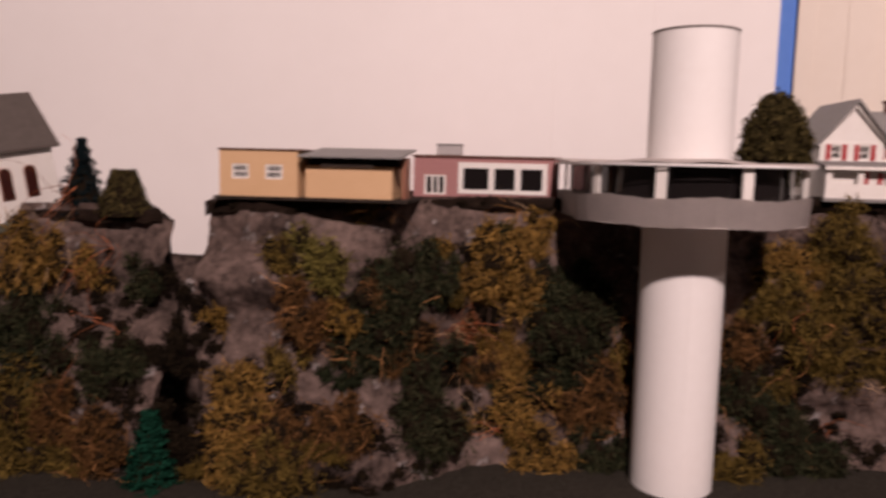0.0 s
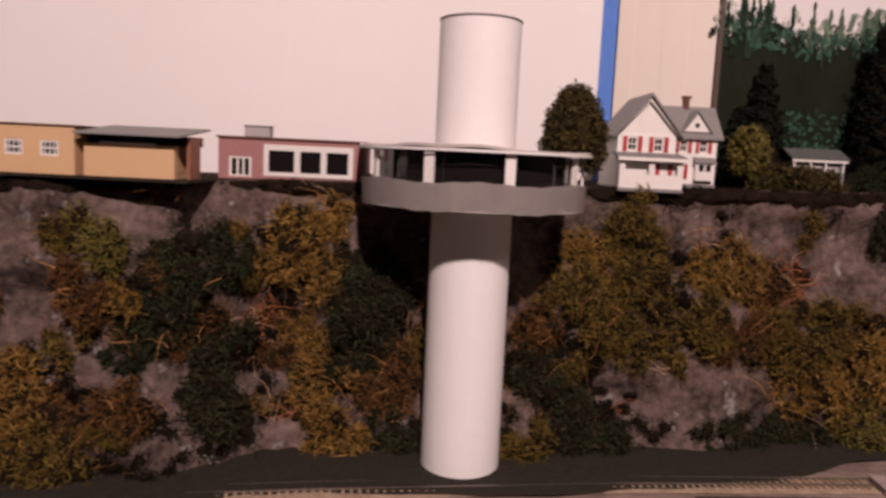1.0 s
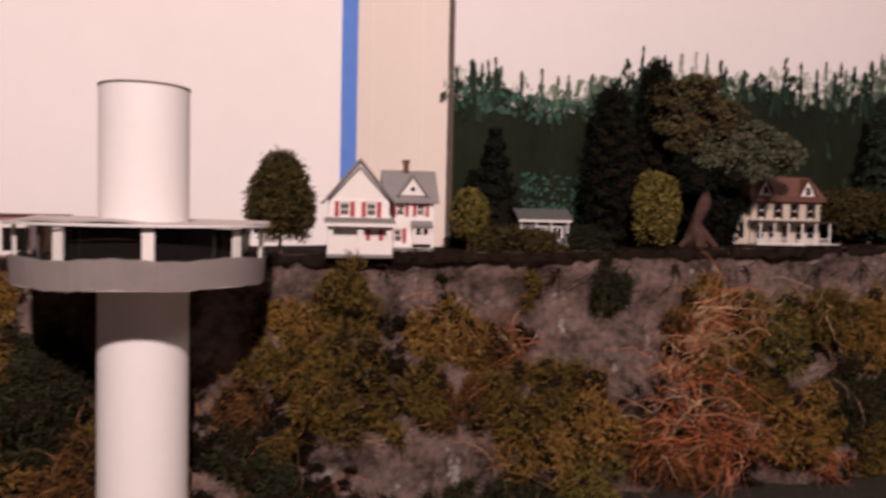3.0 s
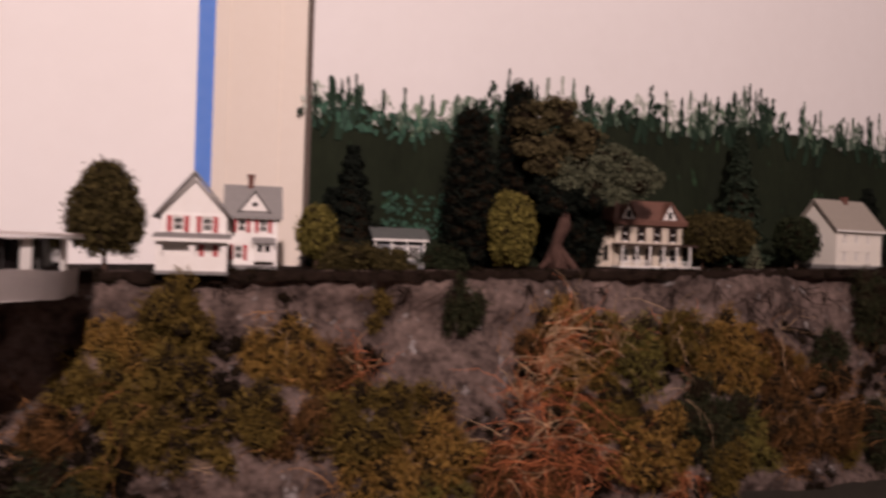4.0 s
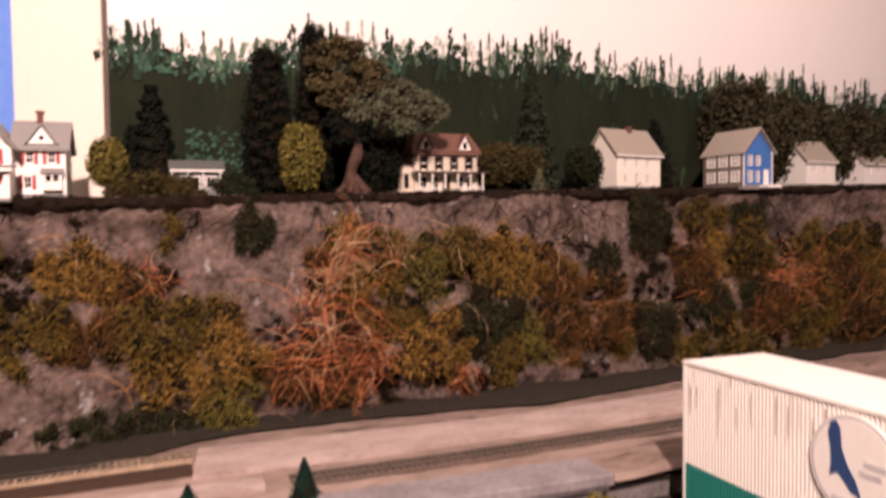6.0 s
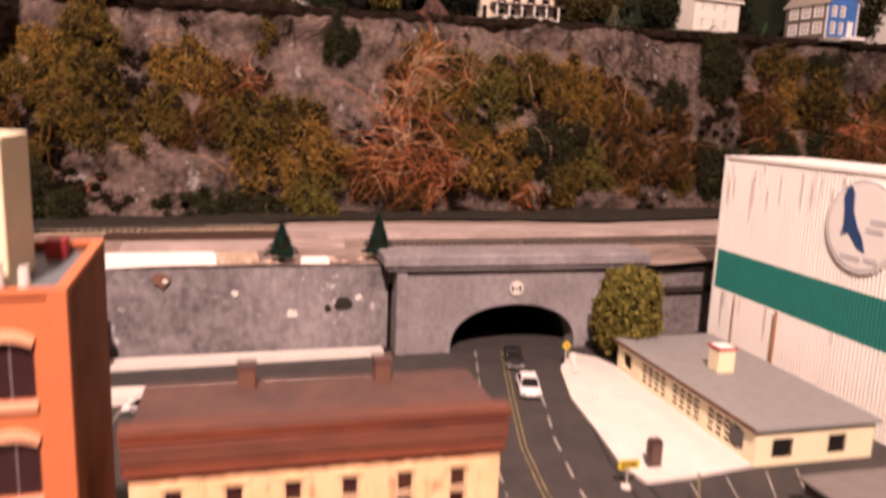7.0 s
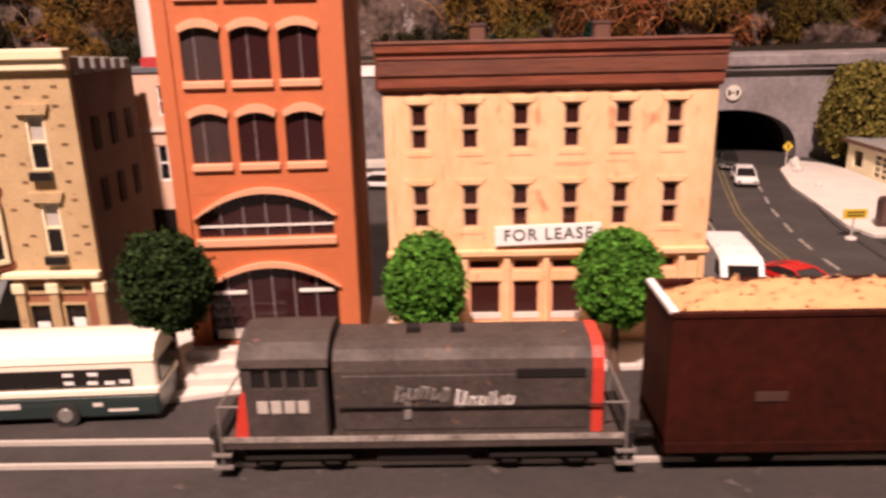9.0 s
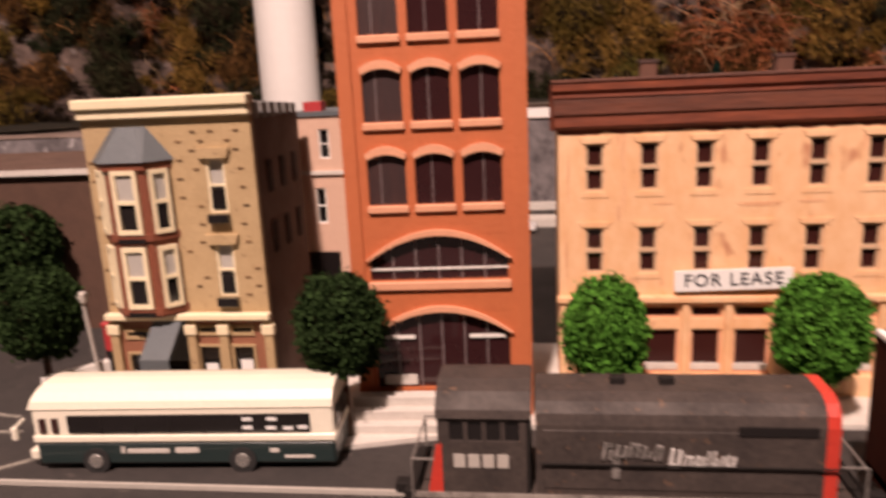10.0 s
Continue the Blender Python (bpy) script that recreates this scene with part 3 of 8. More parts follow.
def siding(x0, x1, y, z0, z1, pitch, bm=None, skip=()):
    """Thin clapboard laps on a wall that faces -y; skip: openings to leave free."""
    bm = bm or bmesh.new()
    k = int((z1 - z0) / pitch)
    for i in range(k):
        za = z0 + i * pitch
        spans = [(x0, x1)]
        for h in skip:
            if za + pitch > h[2] and za < h[3]:
                spans = [s for a, b in spans for s in ((a, min(b, h[0])), (max(a, h[1]), b)) if s[1] - s[0] > 1e-4]
        for a, b in spans:
            vs = [bm.verts.new(p) for p in ((a, y - 0.0006, za), (b, y - 0.0006, za), (b, y - 0.0001, za + pitch), (a, y - 0.0001, za + pitch), (a, y, za), (b, y, za))]
            bm.faces.new(vs[:4]), bm.faces.new((vs[4], vs[5], vs[1], vs[0]))
    return bm


def body_walls(parent, x0, x1, y0, y1, z0, z1, mat, holes=(), wall=0.0025, gable=None, name="wall", laps=0.0):
    """Front wall with openings, plain back and side walls; gable: rise of triangular tops ('x' or 'y' ridge)."""
    part(name, wall_with_holes(x0, x1, z0, z1, y0, y0 + wall, list(holes)), mat, parent)
    rise, along = gable or (0, "x")
    for xa, xb in ((x0, x0 + wall), (x1 - wall, x1)):
        pts = [(y0 + wall, z0), (y1 - wall, z0), (y1 - wall, z1), (y0 + wall, z1)]
        if along == "x" and rise:
            pts = [(y0 + wall, z0), (y1 - wall, z0), (y1 - wall, z1), ((y0 + y1) / 2, z1 + rise * 0.97), (y0 + wall, z1)]
        part(name, prism(pts, xa, xb, None, "x"), mat, parent)
    part(name, box(x0, x1, y1 - wall, y1, z0, z1), mat, parent)
    if along == "y" and rise:
        for ya, yb in ((y0, y0 + wall), (y1 - wall, y1)):
            part("gable", prism([(x0, z1), (x1, z1), ((x0 + x1) / 2, z1 + rise * 0.97)], ya, yb), mat, parent)
    if laps:
        part("siding", siding(x0, x1, y0, z0, z1, laps, skip=holes), mat, parent)


def ball_tree(m, label, crown_r, crown_h, stem, mat, seed, size=0.004, per=700, taper=0.0, bark=BARK, name="tree", group="", spots_n=26, stem_r=0.0022):
    """A model tree: foam crown of many clumps round an egg shape on a stem."""
    rng = np.random.default_rng(seed)
    tr = thing(name, label, "tree", m, group)
    trunk_part(tr, stem_r, stem + crown_h * 0.35, bark)
    spots = []
    for i in range(spots_n):
        u = (i + 0.5) / spots_n
        a = i * 2.4 + rng.uniform(-0.3, 0.3)
        zz = 0.08 + 0.86 * u
        rad = math.sqrt(max(0.0, 1 - (2 * zz - 1) ** 2)) if not taper else 1.12 * math.sin(math.pi * min(1.0, zz ** taper)) ** 0.85
        k = rng.uniform(0.60, 0.74)
        s = crown_r * rng.uniform(0.34, 0.46)
        spots.append((math.cos(a) * rad * crown_r * k, math.sin(a) * rad * crown_r * k, stem + zz * crown_h, s, s, s * 0.9 * min(1.2, crown_h / crown_r / 2 + 0.3)))
    crown_part("crown", spots, size, per // 6, mat, tr, seed)
    return tr


def cone_tree(m, label, r, h, mat, seed, size=0.004, per=1500, name="conifer", top=0.04, group="", stem=0.008):
    """A bottle-brush conifer: whorls of needles round a wire stem."""
    rng = np.random.default_rng(seed)
    tr = thing(name, label, "tree", m, group)
    trunk_part(tr, max(0.0012, r * 0.07), h * 0.9, BARK)
    u = rng.uniform(0, 1, per) ** 1.25
    a = rng.uniform(0, 2 * np.pi, per)
    layer = 0.82 + 0.18 * np.sin(u * 46 + np.sin(a * 3))
    rad = (r * (1 - u) + r * top) * layer * np.sqrt(rng.uniform(0.35, 1.15, per)) * (0.93 + 0.1 * np.sin(a * 4 + u * 9))
    p = np.stack([np.cos(a) * rad, np.sin(a) * rad, stem + u * (h - stem)], 1)
    d = np.stack([np.cos(a), np.sin(a), np.full(per, 0.5)], 1)
    v, f = leaf_cloud(p, d, size, rng, 0.5)
    crown = mesh_part("crown", v.tolist(), f.tolist(), mat, tr)
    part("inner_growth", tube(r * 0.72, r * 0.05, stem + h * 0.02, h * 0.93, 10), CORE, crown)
    return tr


def twig_mesh(n, length, spread, r, rng, up=0.6, seg=4):
    """Curved bare twigs that fan out of one spot: thin three-sided tubes."""
    verts, faces = [], []
    for _ in range(n):
        p = rng.normal(0, spread * 0.35, 3)
        d = rng.normal(0, 1, 3)
        d[2] = d[2] * 0.7 + up
        d[1] = -abs(d[1]) * 0.6
        d /= np.linalg.norm(d)
        step = length * rng.uniform(0.5, 1.2) / seg
        rings = []
        for s in range(seg + 1):
            t = np.cross(d, (0.3, 0.2, 1.0))
            t /= np.linalg.norm(t) + 1e-9
            u = np.cross(d, t)
            rr = r * (1 - 0.75 * s / seg)
            rings.append(len(verts))
            for k in range(3):
                a = k * 2.094
                verts.append((p + rr * (math.cos(a) * t + math.sin(a) * u)).tolist())
            p = p + d * step
            d = d + rng.normal(0, 0.35, 3) + (0, 0, -0.12)
            d /= np.linalg.norm(d)
        for a, b in zip(rings, rings[1:]):
            for k in range(3):
                j = (k + 1) % 3
                faces.append((a + k, a + j, b + j, b + k))
    return verts, faces


STALKS = []


def strand_mesh(spots, per, length, r, rng, seg=3):
    """Short curling lichen fingers that grow out of the balls in spots."""
    c = np.repeat(np.array(spots), per, 0)
    n = len(c)
    d = rng.normal(0, 1, (n, 3))
    d[:, 1] = -np.abs(d[:, 1])
    d /= np.linalg.norm(d, axis=1)[:, None]
    p = c[:, :3] + d * c[:, 3:] * rng.uniform(0.55, 0.95, (n, 1))
    g = d + rng.normal(0, 0.65, (n, 3))
    step = length * rng.uniform(0.5, 1.3, (n, 1)) / seg
    thick = r * rng.uniform(0.6, 1.3, (n, 1))
    v = np.empty((n, seg + 1, 3, 3))
    for k in range(seg + 1):
        g /= np.linalg.norm(g, axis=1)[:, None] + 1e-9
        t = np.cross(g, (0.31, 0.22, 0.92))
        t /= np.linalg.norm(t, axis=1)[:, None] + 1e-9
        u = np.cross(g, t)
        w = thick * (1 - 0.55 * k / seg)
        for j in range(3):
            v[:, k, j] = p + w * (math.cos(j * 2.094) * t + math.sin(j * 2.094) * u)
        p = p + g * step
        g = g + rng.normal(0, 0.55, (n, 3))
    base = np.arange(n)[:, None] * (seg + 1) * 3
    rows = [[k * 3 + j, k * 3 + (j + 1) % 3, k * 3 + 3 + (j + 1) % 3, k * 3 + 3 + j] for k in range(seg) for j in range(3)]
    f = (base[:, None] + np.array(rows)[None]).reshape(-1, 4)
    return v.reshape(-1, 3).tolist(), f.tolist()


def bush(m, label, r, mat, seed, twigs=None, squash=0.8, size=0.0036, dense=1.0, name="bush", group="lichen bushes on the cliff"):
    """A lichen clump: uneven small balls of flakes, with bare twigs standing out of it."""
    rng = np.random.default_rng(seed)
    b = thing(name, label, "bush", m, group)
    spots = []
    n = 14 + seed % 5 if r > 0.03 else 7
    lean, wide = rng.uniform(-0.35, 0.35), rng.uniform(0.75, 1.15)
    for i in range(n):
        a = rng.uniform(0, 6.28)
        q = r * rng.uniform(0.05, 0.92) ** 0.8
        s = r * rng.uniform(0.22, 0.46)
        up = math.sin(a) * q * squash
        dome = -0.42 * r * math.sqrt(max(0.0, 1 - (q / r) ** 2)) * rng.uniform(0.5, 1.1)
        spots.append((math.cos(a) * q * wide + lean * up, dome + 0.06 * r, up, s * rng.uniform(0.8, 1.25), s * 0.8, s * rng.uniform(0.8, 1.3) * squash))
    crown_part("foliage", spots, size, int(dense * min(150, 45 + 0.6e5 * r * r)), mat, b, seed, flat=2.0)
    v, f = strand_mesh(spots, int(min(34, 12 + 5000 * r * r)), 0.011 + 0.05 * r, 0.00085, rng)
    tagged(mesh_part("lichen_strand", v, f, twigs if twigs in STALKS else mat, b), kind="stuff")
    if twigs is not None and twigs not in STALKS:
        v, f = twig_mesh(int(14 + 650 * r), r * 0.95, r * 1.5, 0.00045, rng)
        tagged(mesh_part("twig_tangle", v, f, twigs, b), kind="stuff")
    return b


# ---- the hilltop ----
def tower():
    """White card column with a saucer-shaped restaurant, standing in front of the cliff."""
    t = thing("observation_tower", "white card column tower with a grey round restaurant deck", "tower", pose(-0.3775, 0.776, DECK))
    r = 0.0435
    part("column", tube(r * 1.01, r, 0.002, 0.330, 64), PAPER, t)
    part("base_flange", tube(r * 1.06, r * 1.03, 0.0, 0.003, 64), PAPER, t)
    part("column_seam", box(-0.001, 0.002, -r - 0.0006, -r + 0.002, 0.004, 0.29), PAPER, t)
    bm = tube(r * 0.985, r * 0.985, 0.345, 0.4895, 64, caps=False)
    bmesh.ops.solidify(bm, geom=bm.faces, thickness=0.0008)
    up = part("upper_cylinder", bm, PAPER, t)
    part("rim", tube(r * 1.0, r * 1.0, 0.4885, 0.4905, 64), material("dark_cut_edge", (0.16, 0.14, 0.13), 0.8), up)
    # the saucer: a wide polygon deck, a leaning grey band, recessed glazing, roof sheet
    R = 0.120
    rng_tower = random.Random(4)

    def outline(k, n=30):
        pts = [(math.cos(math.pi * (1 + i / n)) * R * k, math.sin(math.pi * (1 + i / n)) * R * k) for i in range(n + 1)]
        return pts + [(R * k * 0.97, 0.055), (R * k * 0.80, 0.092), (-R * k * 1.08, 0.096)]

    def band(k0, z0, k1, z1):
        bm = bmesh.new()
        a = [bm.verts.new((x, y, z0)) for x, y in outline(k0)]
        b = [bm.verts.new((x, y, z1)) for x, y in outline(k1)]
        for i in range(len(a)):
            j = (i + 1) % len(a)
            bm.faces.new((a[i], a[j], b[j], b[i]))
        return bm
    part("deck", prism(outline(0.985), 0.297, 0.301, None, "z"), GREYCARD, t)
    bm = band(0.985, 0.297, 1.0, 0.324)
    bmesh.ops.solidify(bm, geom=bm.faces, thickness=0.0025)
    for v in bm.verts:
        v.co.z += 0.0014 * math.sin(math.atan2(v.co.y, v.co.x) * 7) + 0.0005 * math.sin(math.atan2(v.co.y, v.co.x) * 31)
    part("parapet", bm, GREYCARD, t, "grey card parapet, slightly buckled")
    part("glazing", band(0.86, 0.301, 0.86, 0.356), BLACKGLASS, t)
    bm = prism(outline(1.03), 0.3545, 0.3572, None, "z")
    for v in bm.verts:
        v.co.z += 0.0022 * math.sin(math.atan2(v.co.y, v.co.x) * 3 + 0.6) + 0.001 * math.sin(math.atan2(v.co.y, v.co.x) * 11)
    part("roof", bm, GREYCARD, t)
    part("torn_edge", band(1.032, 0.3528, 1.034, 0.3552), PAPER, t, "pale torn card edge of the roof")
    for turn in (-60, -24, 14, 57, 86):
        a = math.radians(turn - 90)
        p = part("pillar", box(-0.0050, 0.0050, -0.0012, 0.0012, 0.320, 0.3545), WHITE, t)
        p.matrix_local = pose(math.cos(a) * R * 0.965, math.sin(a) * R * 0.965, 0, 0, 0, turn + rng_tower.uniform(-4, 4))
    for y in (0.028, 0.066):
        p = part("pillar", box(-0.0045, 0.0045, -0.0012, 0.0012, 0.320, 0.3545), WHITE, t)
        p.matrix_local = pose(-R * (0.965 + y * 0.75), y, 0, 0, 0, 90)
    return t


tower()


def modern_tan():
    h = thing("tan_flat_roofed_house", "low tan card house in two blocks with flat grey roof", "house", pose(-0.872, 0.740, 0.4122, 0, 0, -2))
    w = [(0.0135, 0.0325, 0.0185, 0.034), (0.0505, 0.0695, 0.0185, 0.034)]
    body_walls(h, 0, 0.086, 0, 0.075, 0, 0.049, TAN, w)
    for a, b, c, d in w:
        sash(h, (a + b) / 2, (c + d) / 2, b - a, d - c, 0.0005, rails=1, bars=3)
    part("roof", box(-0.001, 0.092, -0.002, 0.076, 0.049, 0.0505), ROOFBROWN, h)
    part("base_board", box(-0.004, 0.205, -0.008, 0.08, -0.003, 0.0), EARTH, h)
    body_walls(h, 0.0925, 0.186, 0.006, 0.075, 0, 0.034, TAN)
    part("strip_window", box(0.110, 0.166, 0.0045, 0.007, 0.0325, 0.0355), WHITE, h)
    part("clerestory", box(0.094, 0.192, 0.012, 0.074, 0.034, 0.044), BLACKGLASS, h)
    bm = prism([(-0.012, 0.0425), (0.078, 0.052), (0.078, 0.054), (-0.012, 0.0445)], 0.090, 0.199, None, "x")
    part("slab_roof", bm, ROOFGREY, h)
    part("end_post", box(0.194, 0.1975, 0.02, 0.05, 0, 0.044), BROWNTRIM, h)
    return h


modern_tan()


def pink_building():
    h = thing("pink_brick_house", "long low pink brick building with a picture window", "house", pose(-0.682, 0.881, hill_z(-0.6) - 0.001))
    holes = [(0.057, 0.161, 0.007, 0.041), (0.013, 0.040, 0.003, 0.027)]
    body_walls(h, 0, 0.177, 0, 0.08, 0, 0.049, BRICKPINK, holes)
    # courses of brick
    bm = bmesh.new()
    for k in range(12):
        z = 0.002 + k * 0.004
        for i in range(22):
            x = (i + (k % 2) * 0.5) * 0.008
            if x + 0.0072 > 0.176 or any(x < b and x + 0.0074 > a and z + 0.0034 > c and z < d for a, b, c, d in holes):
                continue
            box(x, x + 0.0074, -0.0004, 0.0002, z, z + 0.0034, bm=bm)
    part("brick_facing", bm, BRICKPINK, h)
    win = part("picture_window", wall_with_holes(0.055, 0.163, 0.005, 0.043, -0.0015, 0.0012, [(0.061, 0.092, 0.010, 0.036), (0.099, 0.124, 0.010, 0.036), (0.131, 0.157, 0.010, 0.036)]), WHITE, h)
    for a, b in ((0.061, 0.092), (0.099, 0.124), (0.131, 0.157)):
        part("pane", box(a, b, 0.0005, 0.0012, 0.010, 0.036), BLACKGLASS, win)
    door = part("door", wall_with_holes(0.013, 0.040, 0.003, 0.027, 0.0004, 0.002, [(0.016, 0.022, 0.005, 0.025), (0.0245, 0.029, 0.005, 0.025), (0.0315, 0.037, 0.005, 0.025)]), WHITE, h)
    part("pane", box(0.014, 0.039, 0.002, 0.0025, 0.004, 0.026), BLACKGLASS, door)
    part("roof", box(-0.002, 0.179, -0.003, 0.081, 0.049, 0.0512), ROOFBROWN, h)
    part("roof_unit", box(0.026, 0.057, 0.02, 0.04, 0.0512, 0.064, 0.001), material("pale_grey_roof_unit", (0.42, 0.40, 0.39), 0.7), h)
    part("roof_unit_lid", box(0.025, 0.058, 0.019, 0.041, 0.064, 0.0655), ROOFGREY, h)
    return h


pink_building()


def shutter(parent, x, z, w, h, y):
    bm = bmesh.new()
    for i in range(5):
        zz = z - h / 2 + h * i / 5
        box(x - w / 2, x + w / 2, y - 0.0008, y, zz, zz + h / 5 * 0.8, bm=bm)
    box(x - w / 2, x + w / 2, y - 0.0004, y, z - h / 2, z + h / 2, bm=bm)
    return part("shutter", bm, RED, parent)


def white_house():
    """White clapboard farmhouse: gabled front block with porch, and a side wing."""
    h = thing("white_farmhouse", "white clapboard farmhouse with red shutters and grey roof", "house", pose(-0.192, 0.915, hill_z(-0.13) + 0.0))
    W = 0.074
    up = [(0.013, 0.025, 0.046, 0.063), (0.046, 0.058, 0.046, 0.063)]
    body_walls(h, 0, W, 0, 0.095, 0, 0.070, WHITE, up, gable=(0.042, "y"), laps=0.0022)
    for a, b, c, d in up:
        sash(h, (a + b) / 2, (c + d) / 2, b - a, d - c, 0.0008, rails=1, bars=1)
        for s in (-1, 1):
            shutter(h, (a + b) / 2 + s * 0.0095, 0.0545, 0.0055, 0.019, -0.0008)
    part("roof", gable_roof(0, W, -0.004, 0.097, 0.070, 0.044, 0.008, 0.003, "y"), ROOFGREY, h)
    part("gable_board", prism([(-0.004, 0.0655), (W / 2, 0.112), (W + 0.004, 0.0655), (W + 0.001, 0.0655), (W / 2, 0.108), (-0.001, 0.0655)], -0.0062, -0.0045), WHITE, h)
    # enclosed porch
    po = part("porch", wall_with_holes(-0.002, W + 0.002, 0, 0.034, -0.030, -0.028, [(0.005, 0.034, 0.017, 0.031), (0.041, 0.069, 0.017, 0.031)]), WHITE, h)
    part("porch_side", box(-0.002, 0.0, -0.028, 0, 0, 0.034), WHITE, po)
    part("porch_side", box(W, W + 0.002, -0.028, 0, 0, 0.034), WHITE, po)
    part("porch_back", box(0.0, W, -0.020, -0.018, 0.002, 0.034), WHITE, po)
    sash(h, 0.055, 0.0225, 0.009, 0.015, -0.0206, rails=1, bars=1)
    for s in (-1, 1):
        shutter(h, 0.055 + s * 0.0078, 0.0225, 0.0052, 0.016, -0.0208)
    part("porch_post", box(0.0355, 0.0405, -0.0305, -0.0275, 0, 0.034), WHITE, po)
    bm = prism([(-0.036, 0.036), (0.0, 0.042), (0.0, 0.044), (-0.036, 0.038)], -0.006, W + 0.006, None, "x")
    part("porch_roof", bm, ROOFGREY, po)
    part("porch_fascia", box(-0.006, W + 0.006, -0.0368, -0.0355, 0.0335, 0.0375), WHITE, po)
    part("foundation", box(-0.003, W + 0.003, -0.031, 0.096, -0.004, 0.0), FOUNDATION, h)
    # wing
    x0, x1, y0, y1 = W, W + 0.060, 0.022, 0.090
    holes = [(0.086, 0.096, 0.048, 0.064), (0.112, 0.122, 0.048, 0.064), (0.083, 0.093, 0.014, 0.031), (0.108, 0.128, 0.026, 0.034)]
    body_walls(h, x0, x1, y0, y1, 0, 0.070, WHITE, holes, gable=(0.030, "x"), laps=0.0022)
    for a, b, c, d in holes[:3]:
        w = sash(h, (a + b) / 2, (c + d) / 2, b - a, d - c, y0 + 0.0008, rails=1, bars=1)
        for s in (-1, 1):
            shutter(h, (a + b) / 2 + s * 0.008, (c + d) / 2, 0.0045, d - c + 0.002, y0 - 0.0008)
    part("bay", box(0.106, 0.130, y0 - 0.008, y0, 0.012, 0.034), WHITE, h)
    for xx in (0.1135, 0.1225):
        part("bay_window", box(xx - 0.003, xx + 0.003, y0 - 0.0085, y0 - 0.008, 0.024, 0.032), BLACKGLASS, h)
    part("bay_roof", prism([(y0 - 0.011, 0.034), (y0, 0.040), (y0, 0.042), (y0 - 0.011, 0.0355)], 0.104, 0.132, None, "x"), ROOFGREY, h)
    part("wing_roof", gable_roof(x0, x1, y0, y1, 0.070, 0.034, 0.006, 0.003, "x"), ROOFGREY, h)
    part("dormer", prism([(0.090, 0.074), (0.122, 0.074), (0.106, 0.096)], y0 - 0.002, y0 + 0.024), WHITE, h)
    part("dormer_window", tube(0.003, 0.003, -0.0005, 0.0005, 12), BLACKGLASS, h).matrix_local = pose(0.106, y0 - 0.0022, 0.082, 90)
    bm = prism([(0.087, 0.0725), (0.106, 0.0985), (0.125, 0.0725), (0.1265, 0.0735), (0.106, 0.1015), (0.0855, 0.0735)], y0 - 0.005, y0 + 0.026)
    part("dormer_roof", bm, ROOFGREY, h)
    part("wing_foundation", box(x0, x1 + 0.001, y0 - 0.001, y1, -0.004, 0.007), FOUNDATION, h)
    ch = part("chimney", box(0.097, 0.104, 0.052, 0.060, 0.095, 0.120), CHIMNEY, h)
    part("chimney_cap", box(0.0955, 0.1055, 0.0505, 0.0615, 0.118, 0.1215), CHIMNEY, ch)
    return h


white_house()


def shed():
    h = thing("grey_cottage", "small grey cottage with a low grey roof and white eaves", "house", pose(0.075, 1.01, hill_z(0.1)))
    h.scale = (0.88, 0.88, 0.92)
    GREYW = material("grey_cottage_wall", (0.22, 0.23, 0.24), 0.8)
    COTTAGEROOF = material("dark_grey_roof_felt", (0.10, 0.105, 0.10), 0.85, (0.07, 0.075, 0.07), 110, sheen=0.2)
    holes = [(0.030, 0.048, 0.014, 0.036), (0.056, 0.074, 0.014, 0.036)]
    body_walls(h, 0.004, 0.080, 0, 0.05, 0, 0.044, GREYW, holes)
    for a, b, c, d in holes:
        sash(h, (a + b) / 2, (c + d) / 2, b - a, d - c, 0.0008, rails=0, bars=1)
    part("eave_board", box(-0.002, 0.086, -0.0095, -0.0075, 0.0420, 0.0455), WHITE, h)
    part("roof", prism([(-0.010, 0.0455), (0.025, 0.0605), (0.058, 0.0455), (0.058, 0.0475), (0.025, 0.063), (-0.010, 0.0475)], -0.004, 0.088, None, "x"), COTTAGEROOF, h)
    for x in (0.002, 0.028, 0.052, 0.080):
        part("porch_post", box(x - 0.0012, x + 0.0012, -0.0075, -0.0055, 0, 0.0425), WHITE, h)
    return h


shed()


IVORY = material("ivory_clapboard", (0.60, 0.53, 0.43), 0.6, (0.50, 0.43, 0.34), 60)


